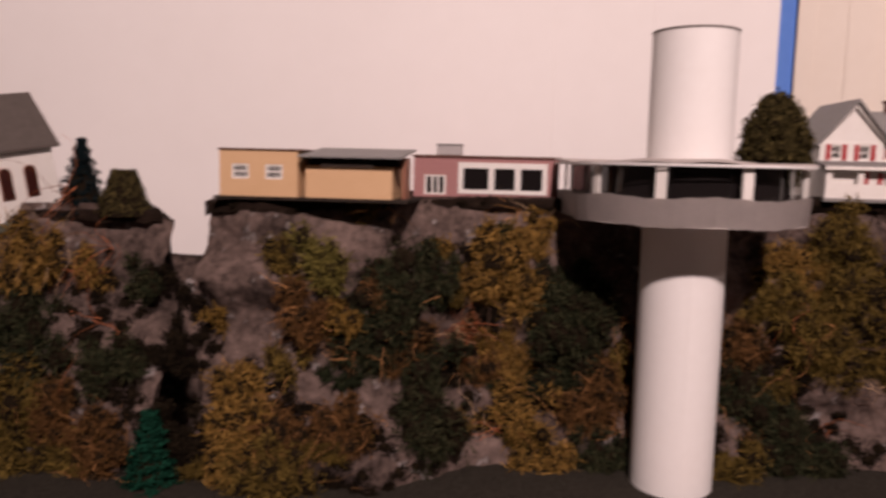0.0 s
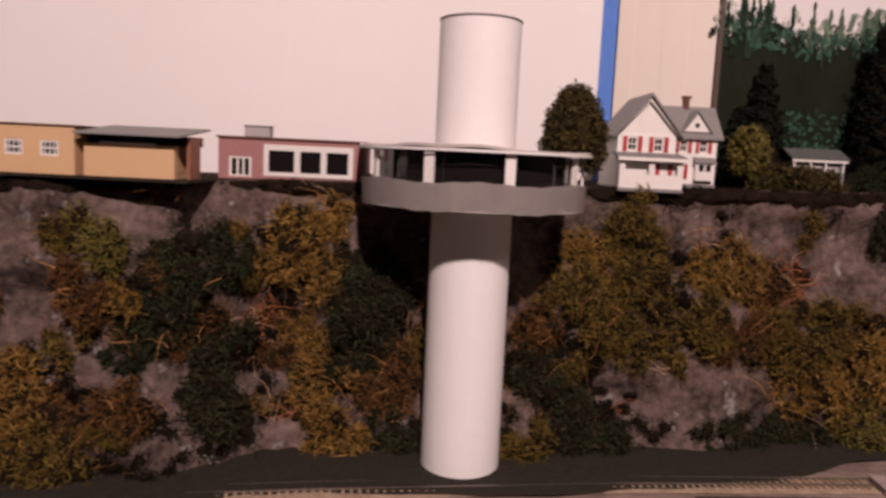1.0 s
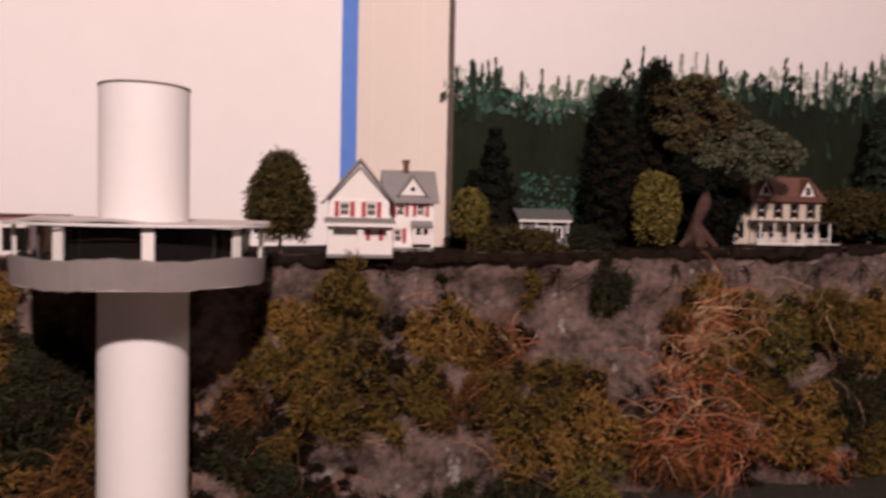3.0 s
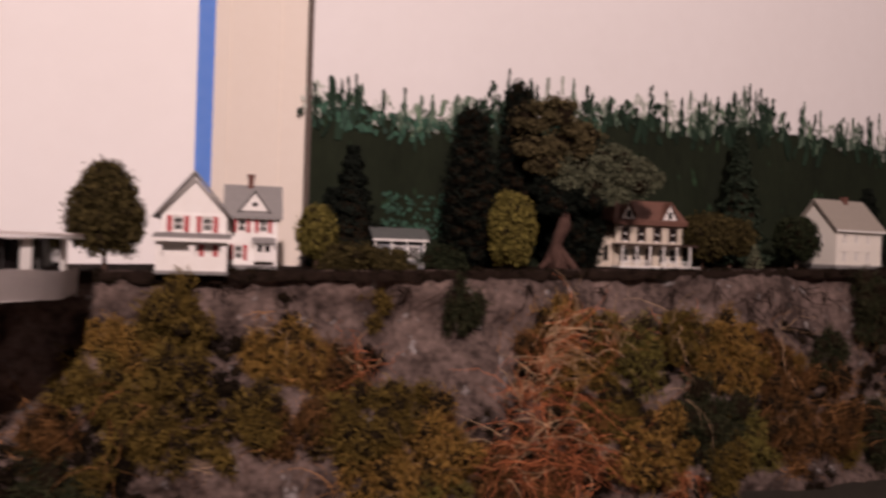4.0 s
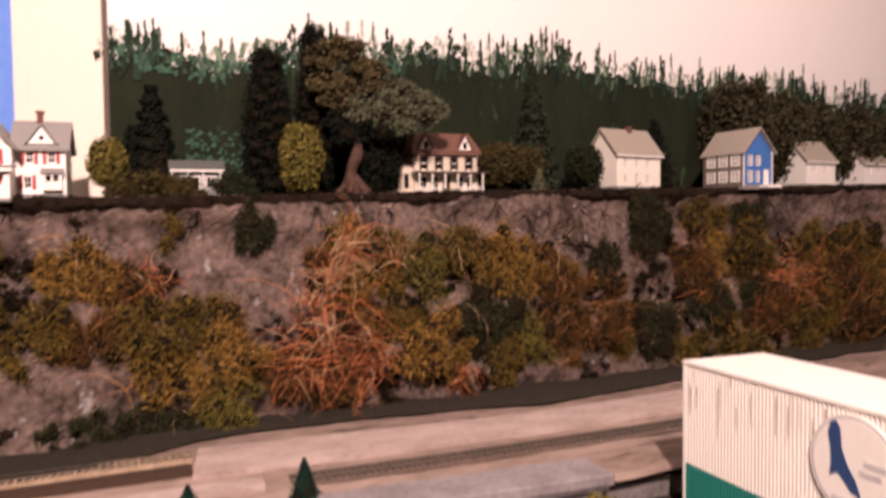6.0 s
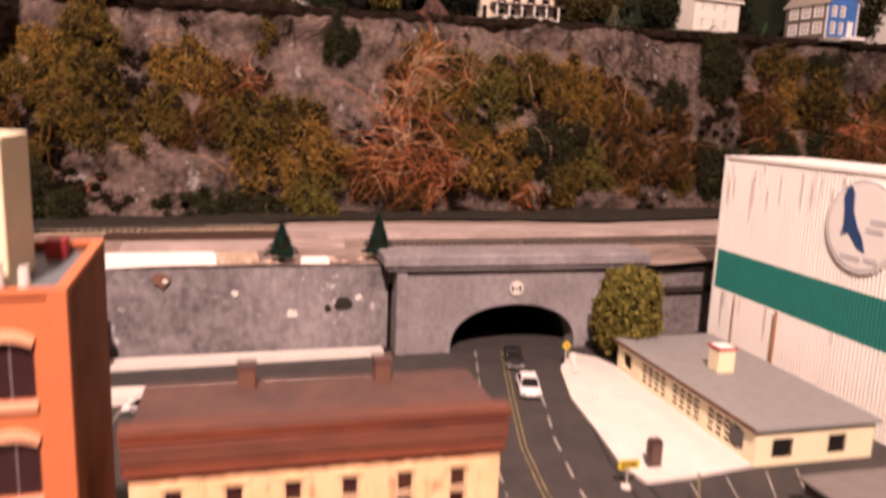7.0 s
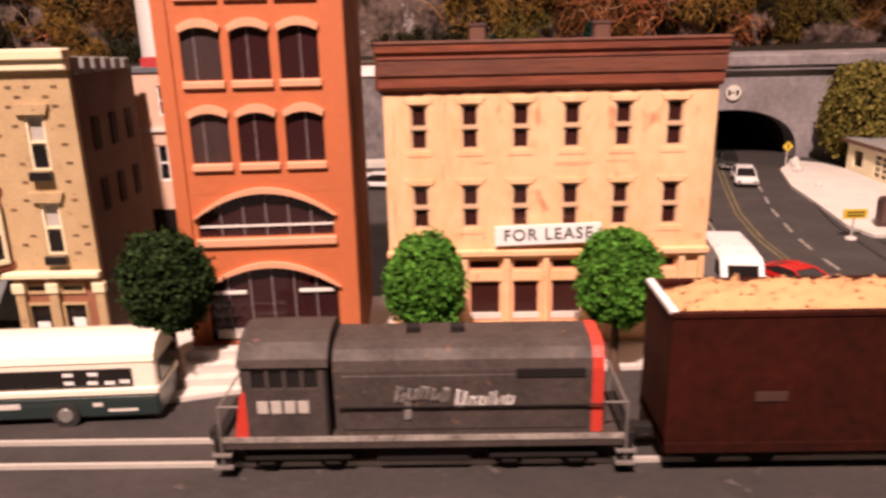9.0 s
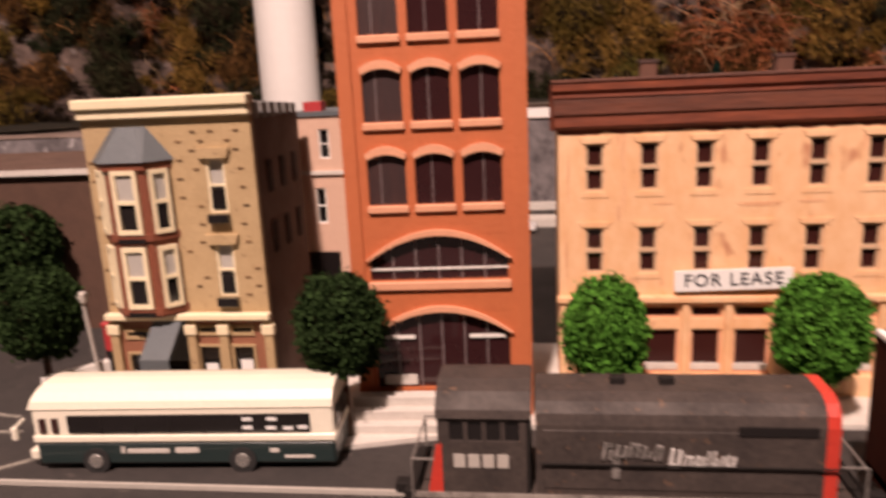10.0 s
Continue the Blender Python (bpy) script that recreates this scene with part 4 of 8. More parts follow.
def brown_roof_house():
    h = thing("brown_roofed_house", "white two-storey house with a dark brown mansard roof", "house", pose(0.488, 1.10, hill_z(0.55)))
    W = 0.124
    xs = [0.018 + i * 0.0293 for i in range(4)]
    up = [(x - 0.0080, x + 0.0080, 0.0425, 0.0685) for x in xs]
    lo = [(x - 0.0085, x + 0.0085, 0.007, 0.033) for x in (0.018, 0.040, 0.089, 0.108)]
    door = (0.055, 0.069, 0.001, 0.032)
    body_walls(h, 0, W, 0, 0.085, 0, 0.076, IVORY, up + lo + [door], laps=0.0025)
    for a, b, c, d in up + lo:
        sash(h, (a + b) / 2, (c + d) / 2, b - a, d - c, 0.0008, rails=1)
    SH = material("dark_brown_shutter", (0.05, 0.025, 0.018), 0.6)
    for a, b, c, d in up:
        for s in (-1, 1):
            part("shutter", box((a + b) / 2 + s * 0.0062 - 0.0018, (a + b) / 2 + s * 0.0062 + 0.0018, -0.0012, -0.0006, c, d), SH, h)
    part("door", box(0.055, 0.069, 0.0012, 0.002, 0.001, 0.032), SH, h)
    pr = part("porch_roof", box(-0.006, W + 0.012, -0.028, 0.0, 0.036, 0.039), SH, h)
    for i in range(6):
        x = 0.001 + i * 0.0244
        part("porch_post", box(x - 0.0012, x + 0.0012, -0.027, -0.025, 0.003, 0.036), WHITE, h)
    part("porch_floor", box(-0.006, W + 0.016, -0.030, 0.0, 0.0, 0.003), WHITE, h)
    for a, b in ((0.004, 0.048), (0.076, 0.122)):
        bm = bmesh.new()
        box(a, b, -0.0268, -0.0255, 0.011, 0.0122, bm=bm)
        for k in range(int((b - a) / 0.004)):
            box(a + k * 0.004, a + k * 0.004 + 0.001, -0.0266, -0.0256, 0.003, 0.011, bm=bm)
        part("porch_railing", bm, WHITE, h)
    bm = bmesh.new()
    a = [bm.verts.new(p) for p in ((-0.006, -0.006, 0.076), (W + 0.006, -0.006, 0.076), (W + 0.006, 0.091, 0.076), (-0.006, 0.091, 0.076))]
    b = [bm.verts.new(p) for p in ((0.010, 0.020, 0.112), (W - 0.010, 0.020, 0.112), (W - 0.010, 0.065, 0.112), (0.010, 0.065, 0.112))]
    for i in range(4):
        bm.faces.new((a[i], a[(i + 1) % 4], b[(i + 1) % 4], b[i]))
    bm.faces.new(b), bm.faces.new(a[::-1])
    part("roof", bm, ROOFBROWN, h)
    part("cornice", box(-0.007, W + 0.007, -0.007, 0.092, 0.0700, 0.0785), ROOFBROWN, h)
    for x in (0.022, 0.098):
        d = part("dormer", prism([(x - 0.013, 0.079), (x + 0.013, 0.079), (x, 0.105)], -0.003, 0.03), WHITE, h)
        part("dormer_roof", prism([(x - 0.016, 0.0785), (x, 0.1065), (x + 0.016, 0.0785), (x + 0.0165, 0.080), (x, 0.1095), (x - 0.0165, 0.080)], -0.006, 0.032), ROOFBROWN, d)
        part("dormer_window", box(x - 0.0035, x + 0.0035, -0.0036, -0.003, 0.082, 0.094), BLACKGLASS, d)
    part("side_wing", box(-0.044, 0.0, 0.006, 0.07, 0, 0.052), IVORY, h)
    for x in (-0.032, -0.013):
        part("side_window", box(x - 0.0042, x + 0.0042, 0.0052, 0.0062, 0.010, 0.036), BLACKGLASS, h)
    part("side_roof", box(-0.047, -0.007, 0.003, 0.072, 0.052, 0.0555), ROOFBROWN, h)
    part("steps", box(0.05, 0.075, -0.040, -0.030, -0.002, 0.0015), WHITE, h)
    return h


brown_roof_house()


def plain_house(m, name, label, W, D, H, rise, wall_mat, roof_mat, windows, side=None, chimney=True, laps=0.0025):
    """A gabled block with its eaves to the street."""
    h = thing(name, label, "house", m)
    body_walls(h, 0, W, 0, D, 0, H, wall_mat, windows, gable=(rise, "x"), laps=laps)
    for a, b, c, d in windows:
        sash(h, (a + b) / 2, (c + d) / 2, b - a, d - c, 0.0008, rails=1, bars=1, glass_mat=PALEGLASS)
    part("roof", gable_roof(0, W, 0, D, H, rise, 0.006, 0.003, "x"), roof_mat, h)
    part("eave_board", box(-0.005, W + 0.005, -0.0065, -0.005, H - 0.0075, H - 0.0045), WHITE, h)
    part("foundation", box(-0.001, W + 0.001, -0.001, D, -0.005, 0.006), FOUNDATION, h)
    for k, (y, z, w, hh) in enumerate(side or ()):
        side_sash(h, y, z, w, hh, -0.0006, -1)
    if chimney:
        part("chimney", box(W * 0.55, W * 0.55 + 0.010, D * 0.42, D * 0.42 + 0.010, H + rise * 0.7, H + rise + 0.010), CHIMNEY, h)
    return h


PALEGLASS = glass("pale_blind_window", (0.42, 0.40, 0.37), 0.3)
CREAMWALL = material("cream_siding", (0.76, 0.72, 0.64), 0.7, (0.68, 0.63, 0.54), 40)
BLUEWALL = material("blue_siding", (0.04, 0.15, 0.42), 0.6, (0.03, 0.11, 0.33), 60)
ROOFTAN = material("weathered_tan_roof", (0.30, 0.265, 0.22), 0.8, (0.21, 0.185, 0.16), 110, stretch=(1, 1, 4))
plain_house(pose(0.898, 1.075, hill_z(0.95), 0, 0, 10), "cream_house", "cream clapboard house with a weathered tan roof", 0.118, 0.085, 0.072, 0.048, CREAMWALL, ROOFTAN,
            [(0.018 + i * 0.03, 0.028 + i * 0.03, 0.044, 0.060) for i in range(3)] + [(0.018 + i * 0.03, 0.028 + i * 0.03, 0.012, 0.030) for i in range(3)], [(0.03, 0.052, 0.010, 0.016), (0.06, 0.052, 0.010, 0.016)])


def blue_house():
    """Gable end to the street in blue, long grey side with white windows."""
    h = thing("blue_house", "blue gabled house with white windows and a tan roof", "house", pose(1.188, 1.052, hill_z(1.2), 0, 0, 4))
    W, D, H, rise = 0.080, 0.112, 0.074, 0.046
    wn = [(0.012, 0.026, 0.044, 0.066), (0.034, 0.048, 0.044, 0.066), (0.012, 0.026, 0.010, 0.034), (0.034, 0.046, 0.010, 0.034)]
    body_walls(h, 0, W, 0, D, 0, H, BLUEWALL, wn, gable=(rise, "y"), laps=0.0025)
    for a, b, c, d in wn:
        sash(h, (a + b) / 2, (c + d) / 2, b - a, d - c, 0.0003, rails=1, glass_mat=PALEGLASS)
    GREYS = material("grey_brown_siding", (0.16, 0.13, 0.115), 0.75)
    part("side_siding", box(-0.0016, 0.0, 0.0, D, 0.0, H), GREYS, h)
    for i in range(3):
        for z in (0.022, 0.055):
            side_sash(h, 0.020 + i * 0.034, z, 0.024, 0.024, -0.0034, -1, rails=1, bars=1, glass_mat=PALEGLASS)
    part("roof", gable_roof(0, W, -0.003, D, H, rise, 0.006, 0.003, "y"), ROOFTAN, h)
    for x in (-0.001, W - 0.0015):
        part("corner_board", box(x, x + 0.0026, -0.0016, 0.001, 0, H), WHITE, h)
    part("door", box(0.056, 0.070, -0.0012, 0.0005, 0.002, 0.036), WHITE, h)
    part("porch_step", box(0.044, 0.084, -0.024, 0.0, -0.002, 0.004), WHITE, h)
    part("foundation", box(-0.001, W + 0.001, -0.001, D, -0.005, 0.005), FOUNDATION, h)
    return h


blue_house()
plain_house(pose(1.46, 1.15, hill_z(1.5), 0, 0, 8), "white_cottage", "small white house with a low wing and pale roof", 0.105, 0.08, 0.062, 0.044, WHITE, ROOFTAN,
            [(0.02, 0.032, 0.030, 0.048), (0.06, 0.072, 0.030, 0.048)], None, False)
plain_house(pose(1.72, 1.22, hill_z(1.75), 0, 0, 8), "white_cottage", "small white house with a pale roof", 0.10, 0.08, 0.060, 0.04, WHITE, ROOFTAN,
            [(0.02, 0.032, 0.030, 0.048), (0.06, 0.072, 0.030, 0.048)], None, False)


def church():
    h = thing("church", "white clapboard church with arched windows and a grey roof", "church", pose(-1.1495, 0.690, hill_z(-1.1) - 0.036, 0, -9, 62))
    W, D, H, rise = 0.13, 0.075, 0.085, 0.05
    arch = [(0.010 + i * 0.028, 0.022 + i * 0.028, 0.024, 0.052) for i in range(4)]
    bm = wall_with_holes(0, W, 0, H, 0, 0.0025, arch)
    part("wall", bm, WHITE, h)
    part("siding", siding(0, W, 0, 0, H, 0.0028, skip=[(a, b, c, d + 0.006) for a, b, c, d in arch]), WHITE, h)
    for a, b, c, d in arch:
        xm, r = (a + b) / 2, (b - a) / 2
        pts = [(a, c), (b, c), (b, d)] + [(xm + r * math.cos(t), d + 1.1 * r * math.sin(t)) for t in np.linspace(0, math.pi, 9)[1:-1]] + [(a, d)]
        w = part("arched_window", prism([(xm + (x - xm) * 1.18, c + (z - c) * 1.05 - 0.0008) for x, z in pts], -0.0012, -0.0004), BROWNTRIM, h)
        part("pane", prism(pts, -0.0018, -0.0011), BROWNGLASS, w)
    for xa in (0, W - 0.0025):
        part("wall", prism([(0.0025, 0), (D, 0), (D, H), (D / 2, H + rise), (0.0025, H)], xa, xa + 0.0025, None, "x"), WHITE, h)
    part("wall", box(0, W, D - 0.0025, D, 0, H), WHITE, h)
    part("roof", gable_roof(0, W, 0, D, H, rise, 0.007, 0.003, "x"), material("dark_brown_grey_shingle", (0.105, 0.088, 0.078), 0.85, (0.06, 0.05, 0.045), 120, sheen=0.2), h)
    part("base", box(-0.008, W + 0.012, -0.016, D + 0.01, -0.007, 0.0), material("mossy_base", (0.10, 0.10, 0.07), 0.9), h)
    return h


church()

# trees of the hilltop
ball_tree(pose(-0.2495, 0.90, hill_z(-0.25)), "egg-shaped dark olive tree on a thin stem", 0.0385, 0.094, 0.024, LEAF_TREE, 11, 0.0042, 1900, 0.62, spots_n=44, name="egg_shaped_tree")
ball_tree(pose(-0.008, 0.955, hill_z(0)), "small round yellow-green tree beside the farmhouse", 0.0255, 0.062, 0.016, LEAF_YELLOW, 12, 0.004, 1100, spots_n=30, name="round_tree")
ball_tree(pose(0.2645, 0.975, hill_z(0.26)), "tall yellow-green tree with a fine trunk", 0.0315, 0.092, 0.010, LEAF_YELLOW, 13, 0.0045, 1500, spots_n=44, name="yellow_green_tree")
cone_tree(pose(0.050, 1.06, hill_z(0.05)), "dark pine standing before the painted forest", 0.052, 0.175, LEAF_PINE, 14, 0.006, 3600, top=0.16, name="pine_tree")
cone_tree(pose(-0.165 + 0.19, 1.07, hill_z(0.02)), "dark pine standing before the painted forest", 0.042, 0.115, LEAF_PINE, 19, 0.006, 2200, top=0.25, name="pine_tree")


def column_tree(m, label, r, h, mat, seed, name="column_pine", n=9):
    tr = thing(name, label, "tree", m)
    rng = np.random.default_rng(seed)
    trunk_part(tr, 0.003, h * 0.7, BARK)
    spots = []
    for i in range(n * 7):
        u = (i + 0.5) / (n * 7)
        a = i * 2.4
        k = math.sin(min(1, 0.20 + u * 0.98) * math.pi * 0.86) ** 0.6
        spots.append((math.cos(a) * r * 0.55 * k, math.sin(a) * r * 0.55 * k, 0.01 + u * (h - 0.02), r * 0.44 * k + 0.003, r * 0.44 * k + 0.003, h / n * 0.55))
    crown_part("crown", spots, 0.0042, 170, mat, tr, seed)
    return tr


column_tree(pose(0.2235, 1.045, hill_z(0.22)), "tall dark columnar pine", 0.046, 0.237, LEAF_PINE, 15)
column_tree(pose(0.305, 1.075, hill_z(0.30)), "tall dark columnar pine behind the oak", 0.036, 0.285, LEAF_PINE, 16)


def oak():
    """Big grey-green oak with a thick twisted trunk and spreading clumps."""
    tr = thing("oak_tree", "large spreading oak with grey-green foliage and a thick brown trunk", "tree", pose(0.360, 1.03, hill_z(0.36)))
    bm = bmesh.new()
    rings = []
    for k in range(15):
        u = k / 14
        r = (0.0195 - 0.0080 * min(1, u * 4)) * (1 - 0.45 * u) * (1 + 0.16 * math.sin(u * 17))
        cx, cy = 0.006 * math.sin(u * 9 + 2.5), 0.003 * math.cos(u * 7)
        rings.append([bm.verts.new((cx + r * (1 + 0.14 * math.sin(3 * q * 0.5236 + u * 6)) * math.cos(q * 0.5236), cy + r * math.sin(q * 0.5236), u * 0.13)) for q in range(12)])
    for ra, rb in zip(rings, rings[1:]):
        for q in range(12):
            bm.faces.new((ra[q], ra[(q + 1) % 12], rb[(q + 1) % 12], rb[q]))
    for k in range(6):
        a = k * 1.05
        rod((math.cos(a) * 0.030, math.sin(a) * 0.030, 0.0), (0, 0, 0.028), 0.004, 7, bm, 0.008)
    part("trunk", bm, BARKPALE, tr)
    for x, y, z in ((0.05, 0.005, 0.125), (-0.03, 0.01, 0.16), (0.075, 0.0, 0.125), (0.01, 0.0, 0.18)):
        part("limb", rod((0, 0, 0.075), (x, y, z), 0.0030, 8, None, 0.0010), BARK, tr)
    rng = np.random.default_rng(17)

    def lobes(rows):
        out = []
        for x, z, r in rows:
            out.append((x, 0.012 * math.sin(x * 90), z, r * 1.02, r * 0.85, r * 0.86))
            for _ in range(5):
                a, q = rng.uniform(0, 6.28), r * rng.uniform(0.5, 0.95)
                s = r * rng.uniform(0.28, 0.5)
                out.append((x + math.cos(a) * q, -r * rng.uniform(0.1, 0.6), z + math.sin(a) * q * 0.8, s * 1.15, s, s * 0.8))
        return out

    crown_part("crown", lobes(((-0.050, 0.222, 0.030), (-0.008, 0.228, 0.032), (-0.045, 0.188, 0.032), (0.006, 0.190, 0.034), (0.040, 0.202, 0.026), (-0.025, 0.158, 0.026))), 0.0048, 230, LEAF_BRONZE, tr, 17, label="brown-olive upper foliage")
    crown_part("crown", lobes(((0.030, 0.158, 0.032), (0.070, 0.168, 0.030), (0.108, 0.156, 0.030), (0.138, 0.146, 0.024), (0.088, 0.134, 0.030), (0.045, 0.130, 0.026), (0.122, 0.130, 0.026), (0.002, 0.136, 0.026), (0.068, 0.118, 0.022))), 0.0048, 230, LEAF_GREY, tr, 18, label="grey-green lower foliage")
    # Near-black clumps put the dark under the crown into leaf colour
    crown_part("low_foliage", lobes(((-0.012, 0.098, 0.022), (0.020, 0.104, 0.022), (0.050, 0.104, 0.020), (-0.030, 0.118, 0.020), (0.002, 0.116, 0.024))), 0.0046, 170, LEAF_PINE, tr, 19, label="near-black foliage standing in for the shade under the crown")
    return tr


LEAF_BRONZE = leaf("bronze_olive_foliage", (0.105, 0.083, 0.038), (0.055, 0.045, 0.022), 0.4)
# Near-black shrubs that fill in the shadow mass behind the oak
ball_tree(pose(0.405, 1.085, hill_z(0.40)), "dark dense shrub filling in the shadow mass behind the oak", 0.050, 0.115, 0.004, LEAF_PINE, 171, 0.005, 1800, spots_n=40, name="shade_shrub")
ball_tree(pose(0.425, 1.150, hill_z(0.42)), "dark dense shrub filling in the shadow mass behind the oak", 0.045, 0.105, 0.004, LEAF_PINE, 172, 0.005, 1800, spots_n=40, name="shade_shrub")
oak()
cone_tree(pose(0.745, 1.135, hill_z(0.75)), "dark green fir with layered branches", 0.055, 0.245, leaf("dark_fir", (0.024, 0.034, 0.02), (0.013, 0.02, 0.013)), 18, 0.008, 4200, top=0.08, name="fir_tree")
ball_tree(pose(0.655, 1.105, hill_z(0.65)), "low brown-green spreading tree", 0.045, 0.062, 0.022, LEAF_TREE, 21, 0.005, 1300, spots_n=34, name="spreading_tree")
ball_tree(pose(0.715, 1.115, hill_z(0.71)), "low brown-green spreading tree", 0.042, 0.055, 0.024, LEAF_TREE, 22, 0.005, 1200, spots_n=34, name="spreading_tree")
ball_tree(pose(0.838, 1.10, hill_z(0.84)), "round dark green tree beside the cream house", 0.036, 0.062, 0.020, LEAF_DARK, 23, 0.005, 1200, spots_n=32, name="round_tree")
cone_tree(pose(0.712, 1.045, hill_z(0.71) - 0.012), "small grey-green cone bush at the cliff edge", 0.020, 0.052, LEAF_GREY, 24, 0.004, 900, name="cone_bush")
cone_tree(pose(1.055, 1.17, hill_z(1.05)), "dark pine behind the cream house", 0.05, 0.15, LEAF_PINE, 25, 0.007, 1800, top=0.15, name="pine_tree")
for k, (x, y, r, hgt) in enumerate(((1.33, 1.23, 0.085, 0.24), (1.47, 1.26, 0.085, 0.215), (1.60, 1.29, 0.08, 0.20), (1.75, 1.31, 0.09, 0.19), (1.92, 1.32, 0.085, 0.17), (2.1, 1.36, 0.09, 0.16))):
    ball_tree(pose(x, y, hill_z(x)), "broad dark tree behind the houses", r, hgt * 0.92, hgt * 0.08, leaf("dark_woodland", (0.062, 0.056, 0.030), (0.026, 0.026, 0.014)) if k == 0 else bpy.data.materials["dark_woodland"], 30 + k, 0.009, 1500, spots_n=40, name="broad_tree", group="woodland trees", stem_r=0.005)
cone_tree(pose(-1.053, 0.785, hill_z(-1.05) - 0.022), "blackish green bottle-brush fir beside the church", 0.034, 0.090, leaf("blackish_blue_fir", (0.006, 0.013, 0.014), (0.003, 0.006, 0.007)), 41, 0.004, 2200, top=0.12, name="fir_tree", stem=0.004)


def clipped_bush():
    tr = thing("clipped_bush", "clipped flat-topped olive-green bush", "bush", pose(-0.994, 0.768, hill_z(-1.0) - 0.020))
    rng = np.random.default_rng(42)
    n = 1600
    u, a = rng.uniform(0, 1, n), rng.uniform(0, 6.283, n)
    rad = (0.031 - 0.019 * u) * rng.uniform(0.85, 1.05, n)
    v, f = leaf_cloud(np.stack([np.cos(a) * rad, np.sin(a) * rad, 0.003 + u * 0.05], 1), np.stack([np.cos(a), np.sin(a), 0.3 + 0 * a], 1), 0.0035, rng)
    c = mesh_part("foliage", v.tolist(), f.tolist(), LEAF_TREE, tr)
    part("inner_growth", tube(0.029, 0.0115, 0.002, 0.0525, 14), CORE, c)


clipped_bush()
cone_tree(pose(-0.930, 0.690, DECK), "bright green bottle-brush fir at the foot of the cliff", 0.027, 0.086, leaf("emerald_fir", (0.006, 0.046, 0.026), (0.003, 0.022, 0.013)), 43, 0.0045, 2200, top=0.3, name="fir_tree")


# ---- the town ----
ROOFTAR = material("brown_tar_roof", (0.105, 0.045, 0.034), 0.7, (0.045, 0.026, 0.023), 40, 0.9, 0.3)


def lease_building():
    """Three-storey peach building with a rust cornice and a shop front."""
    h = thing("commercial_building", "three-storey peach plaster building with rust cornice, for lease", "building", pose(0, 0, 0))
    W, D, Z = 0.1535, 0.055, 0.131
    cols = [0.0162 + i * 0.02372 for i in range(6)]
    wn = [(x - 0.0041, x + 0.0041, zc - 0.0120, zc + 0.0095) for zc in (0.1115, 0.0735) for x in cols]
    shop = []
    for x0, x1 in ((0.0385, 0.0545), (0.0600, 0.0735), (0.0790, 0.0950)):
        shop += [(x0, x1, 0.0125, 0.0345), (x0, x1, 0.0395, 0.0455)]
    shop += [(0.1305, 0.1400, 0.0125, 0.0345), (0.1305, 0.1400, 0.0395, 0.0455), (0.0125, 0.0220, 0.0125, 0.0345), (0.0125, 0.0220, 0.0395, 0.0455)]
    body_walls(h, 0, W, 0, D, 0.002, Z, LEASEWALL, wn + shop, wall=0.003)
    SASH = material("peach_sash", (0.62, 0.42, 0.27), 0.6)
    for a, b, c, d in wn:
        w = sash(h, (a + b) / 2, (c + d) / 2, b - a, d - c, 0.0012, SASH, BROWNGLASS, rails=1, depth=0.0014)
        part("meeting_rail", box(a, b, 0.0004, 0.0016, (c + d) / 2 - 0.0010, (c + d) / 2 + 0.0010), SASH, w)
        part("lintel", prism([(a - 0.0014, d + 0.0002), (b + 0.0014, d + 0.0002), (b + 0.0030, d + 0.0028), (a - 0.0030, d + 0.0028)], -0.0005, 0.0), LEASEWALL, w)
        part("sill", box(a - 0.0020, b + 0.0020, -0.0003, 0.0, c - 0.0026, c - 0.0002), LEASEWALL, w)
    for a, b, c, d in shop:
        w = part("shop_window", wall_with_holes(a, b, c, d, 0.0014, 0.0026, [(a + 0.001, b - 0.001, c + 0.001, d - 0.001)]), PEACH, h)
        part("pane", box(a + 0.0008, b - 0.0008, 0.0024, 0.0028, c + 0.0008, d - 0.0008), BROWNGLASS, w)
        if d - c > 0.01:
            part("display_shelf", box(a, b, 0.001, 0.0024, c + 0.0015, c + 0.0045), CONCRETE, w)
    SMEAR = material("rusty_plaster_smear", (0.60, 0.29, 0.155), 0.8, (0.74, 0.43, 0.25), 90, 1.2)
    rl = random.Random(21)
    for x, z, w, hh in ((0.0285, 0.118, 0.0016, 0.012), (0.0290, 0.098, 0.0012, 0.008), (0.088, 0.0925, 0.0120, 0.0012), (0.110, 0.0935, 0.0070, 0.0009), (0.129, 0.1195, 0.0012, 0.005), (0.149, 0.056, 0.0022, 0.0022), (0.0262, 0.126, 0.0010, 0.0070), (0.0270, 0.0905, 0.0014, 0.0050), (0.0045, 0.104, 0.0008, 0.0160), (0.0035, 0.070, 0.0007, 0.0120), (0.046, 0.0935, 0.0050, 0.0007)):
        pts = [(x + w * math.cos(k * 0.5236) * rl.uniform(0.45, 1.1), z + hh * math.sin(k * 0.5236) * rl.uniform(0.45, 1.1)) for k in range(12)]
        part("smear", prism(pts, -0.00012, 0.0005), SMEAR, h)
    for x in (0.0365, 0.0572, 0.0762, 0.0968, 0.002, 0.1515, 0.1285, 0.142, 0.0103, 0.0242):
        part("pilaster", box(x - 0.0016, x + 0.0016, -0.0022, 0.0, 0.004, 0.0475, 0.0004), LEASEWALL, h)
    part("shop_cornice", box(-0.001, W + 0.001, -0.0035, 0.0, 0.0478, 0.0512, 0.0006), LEASEWALL, h)
    part("plinth", box(-0.0005, W + 0.0005, -0.0018, 0.0, 0.002, 0.0118), LEASEWALL, h)
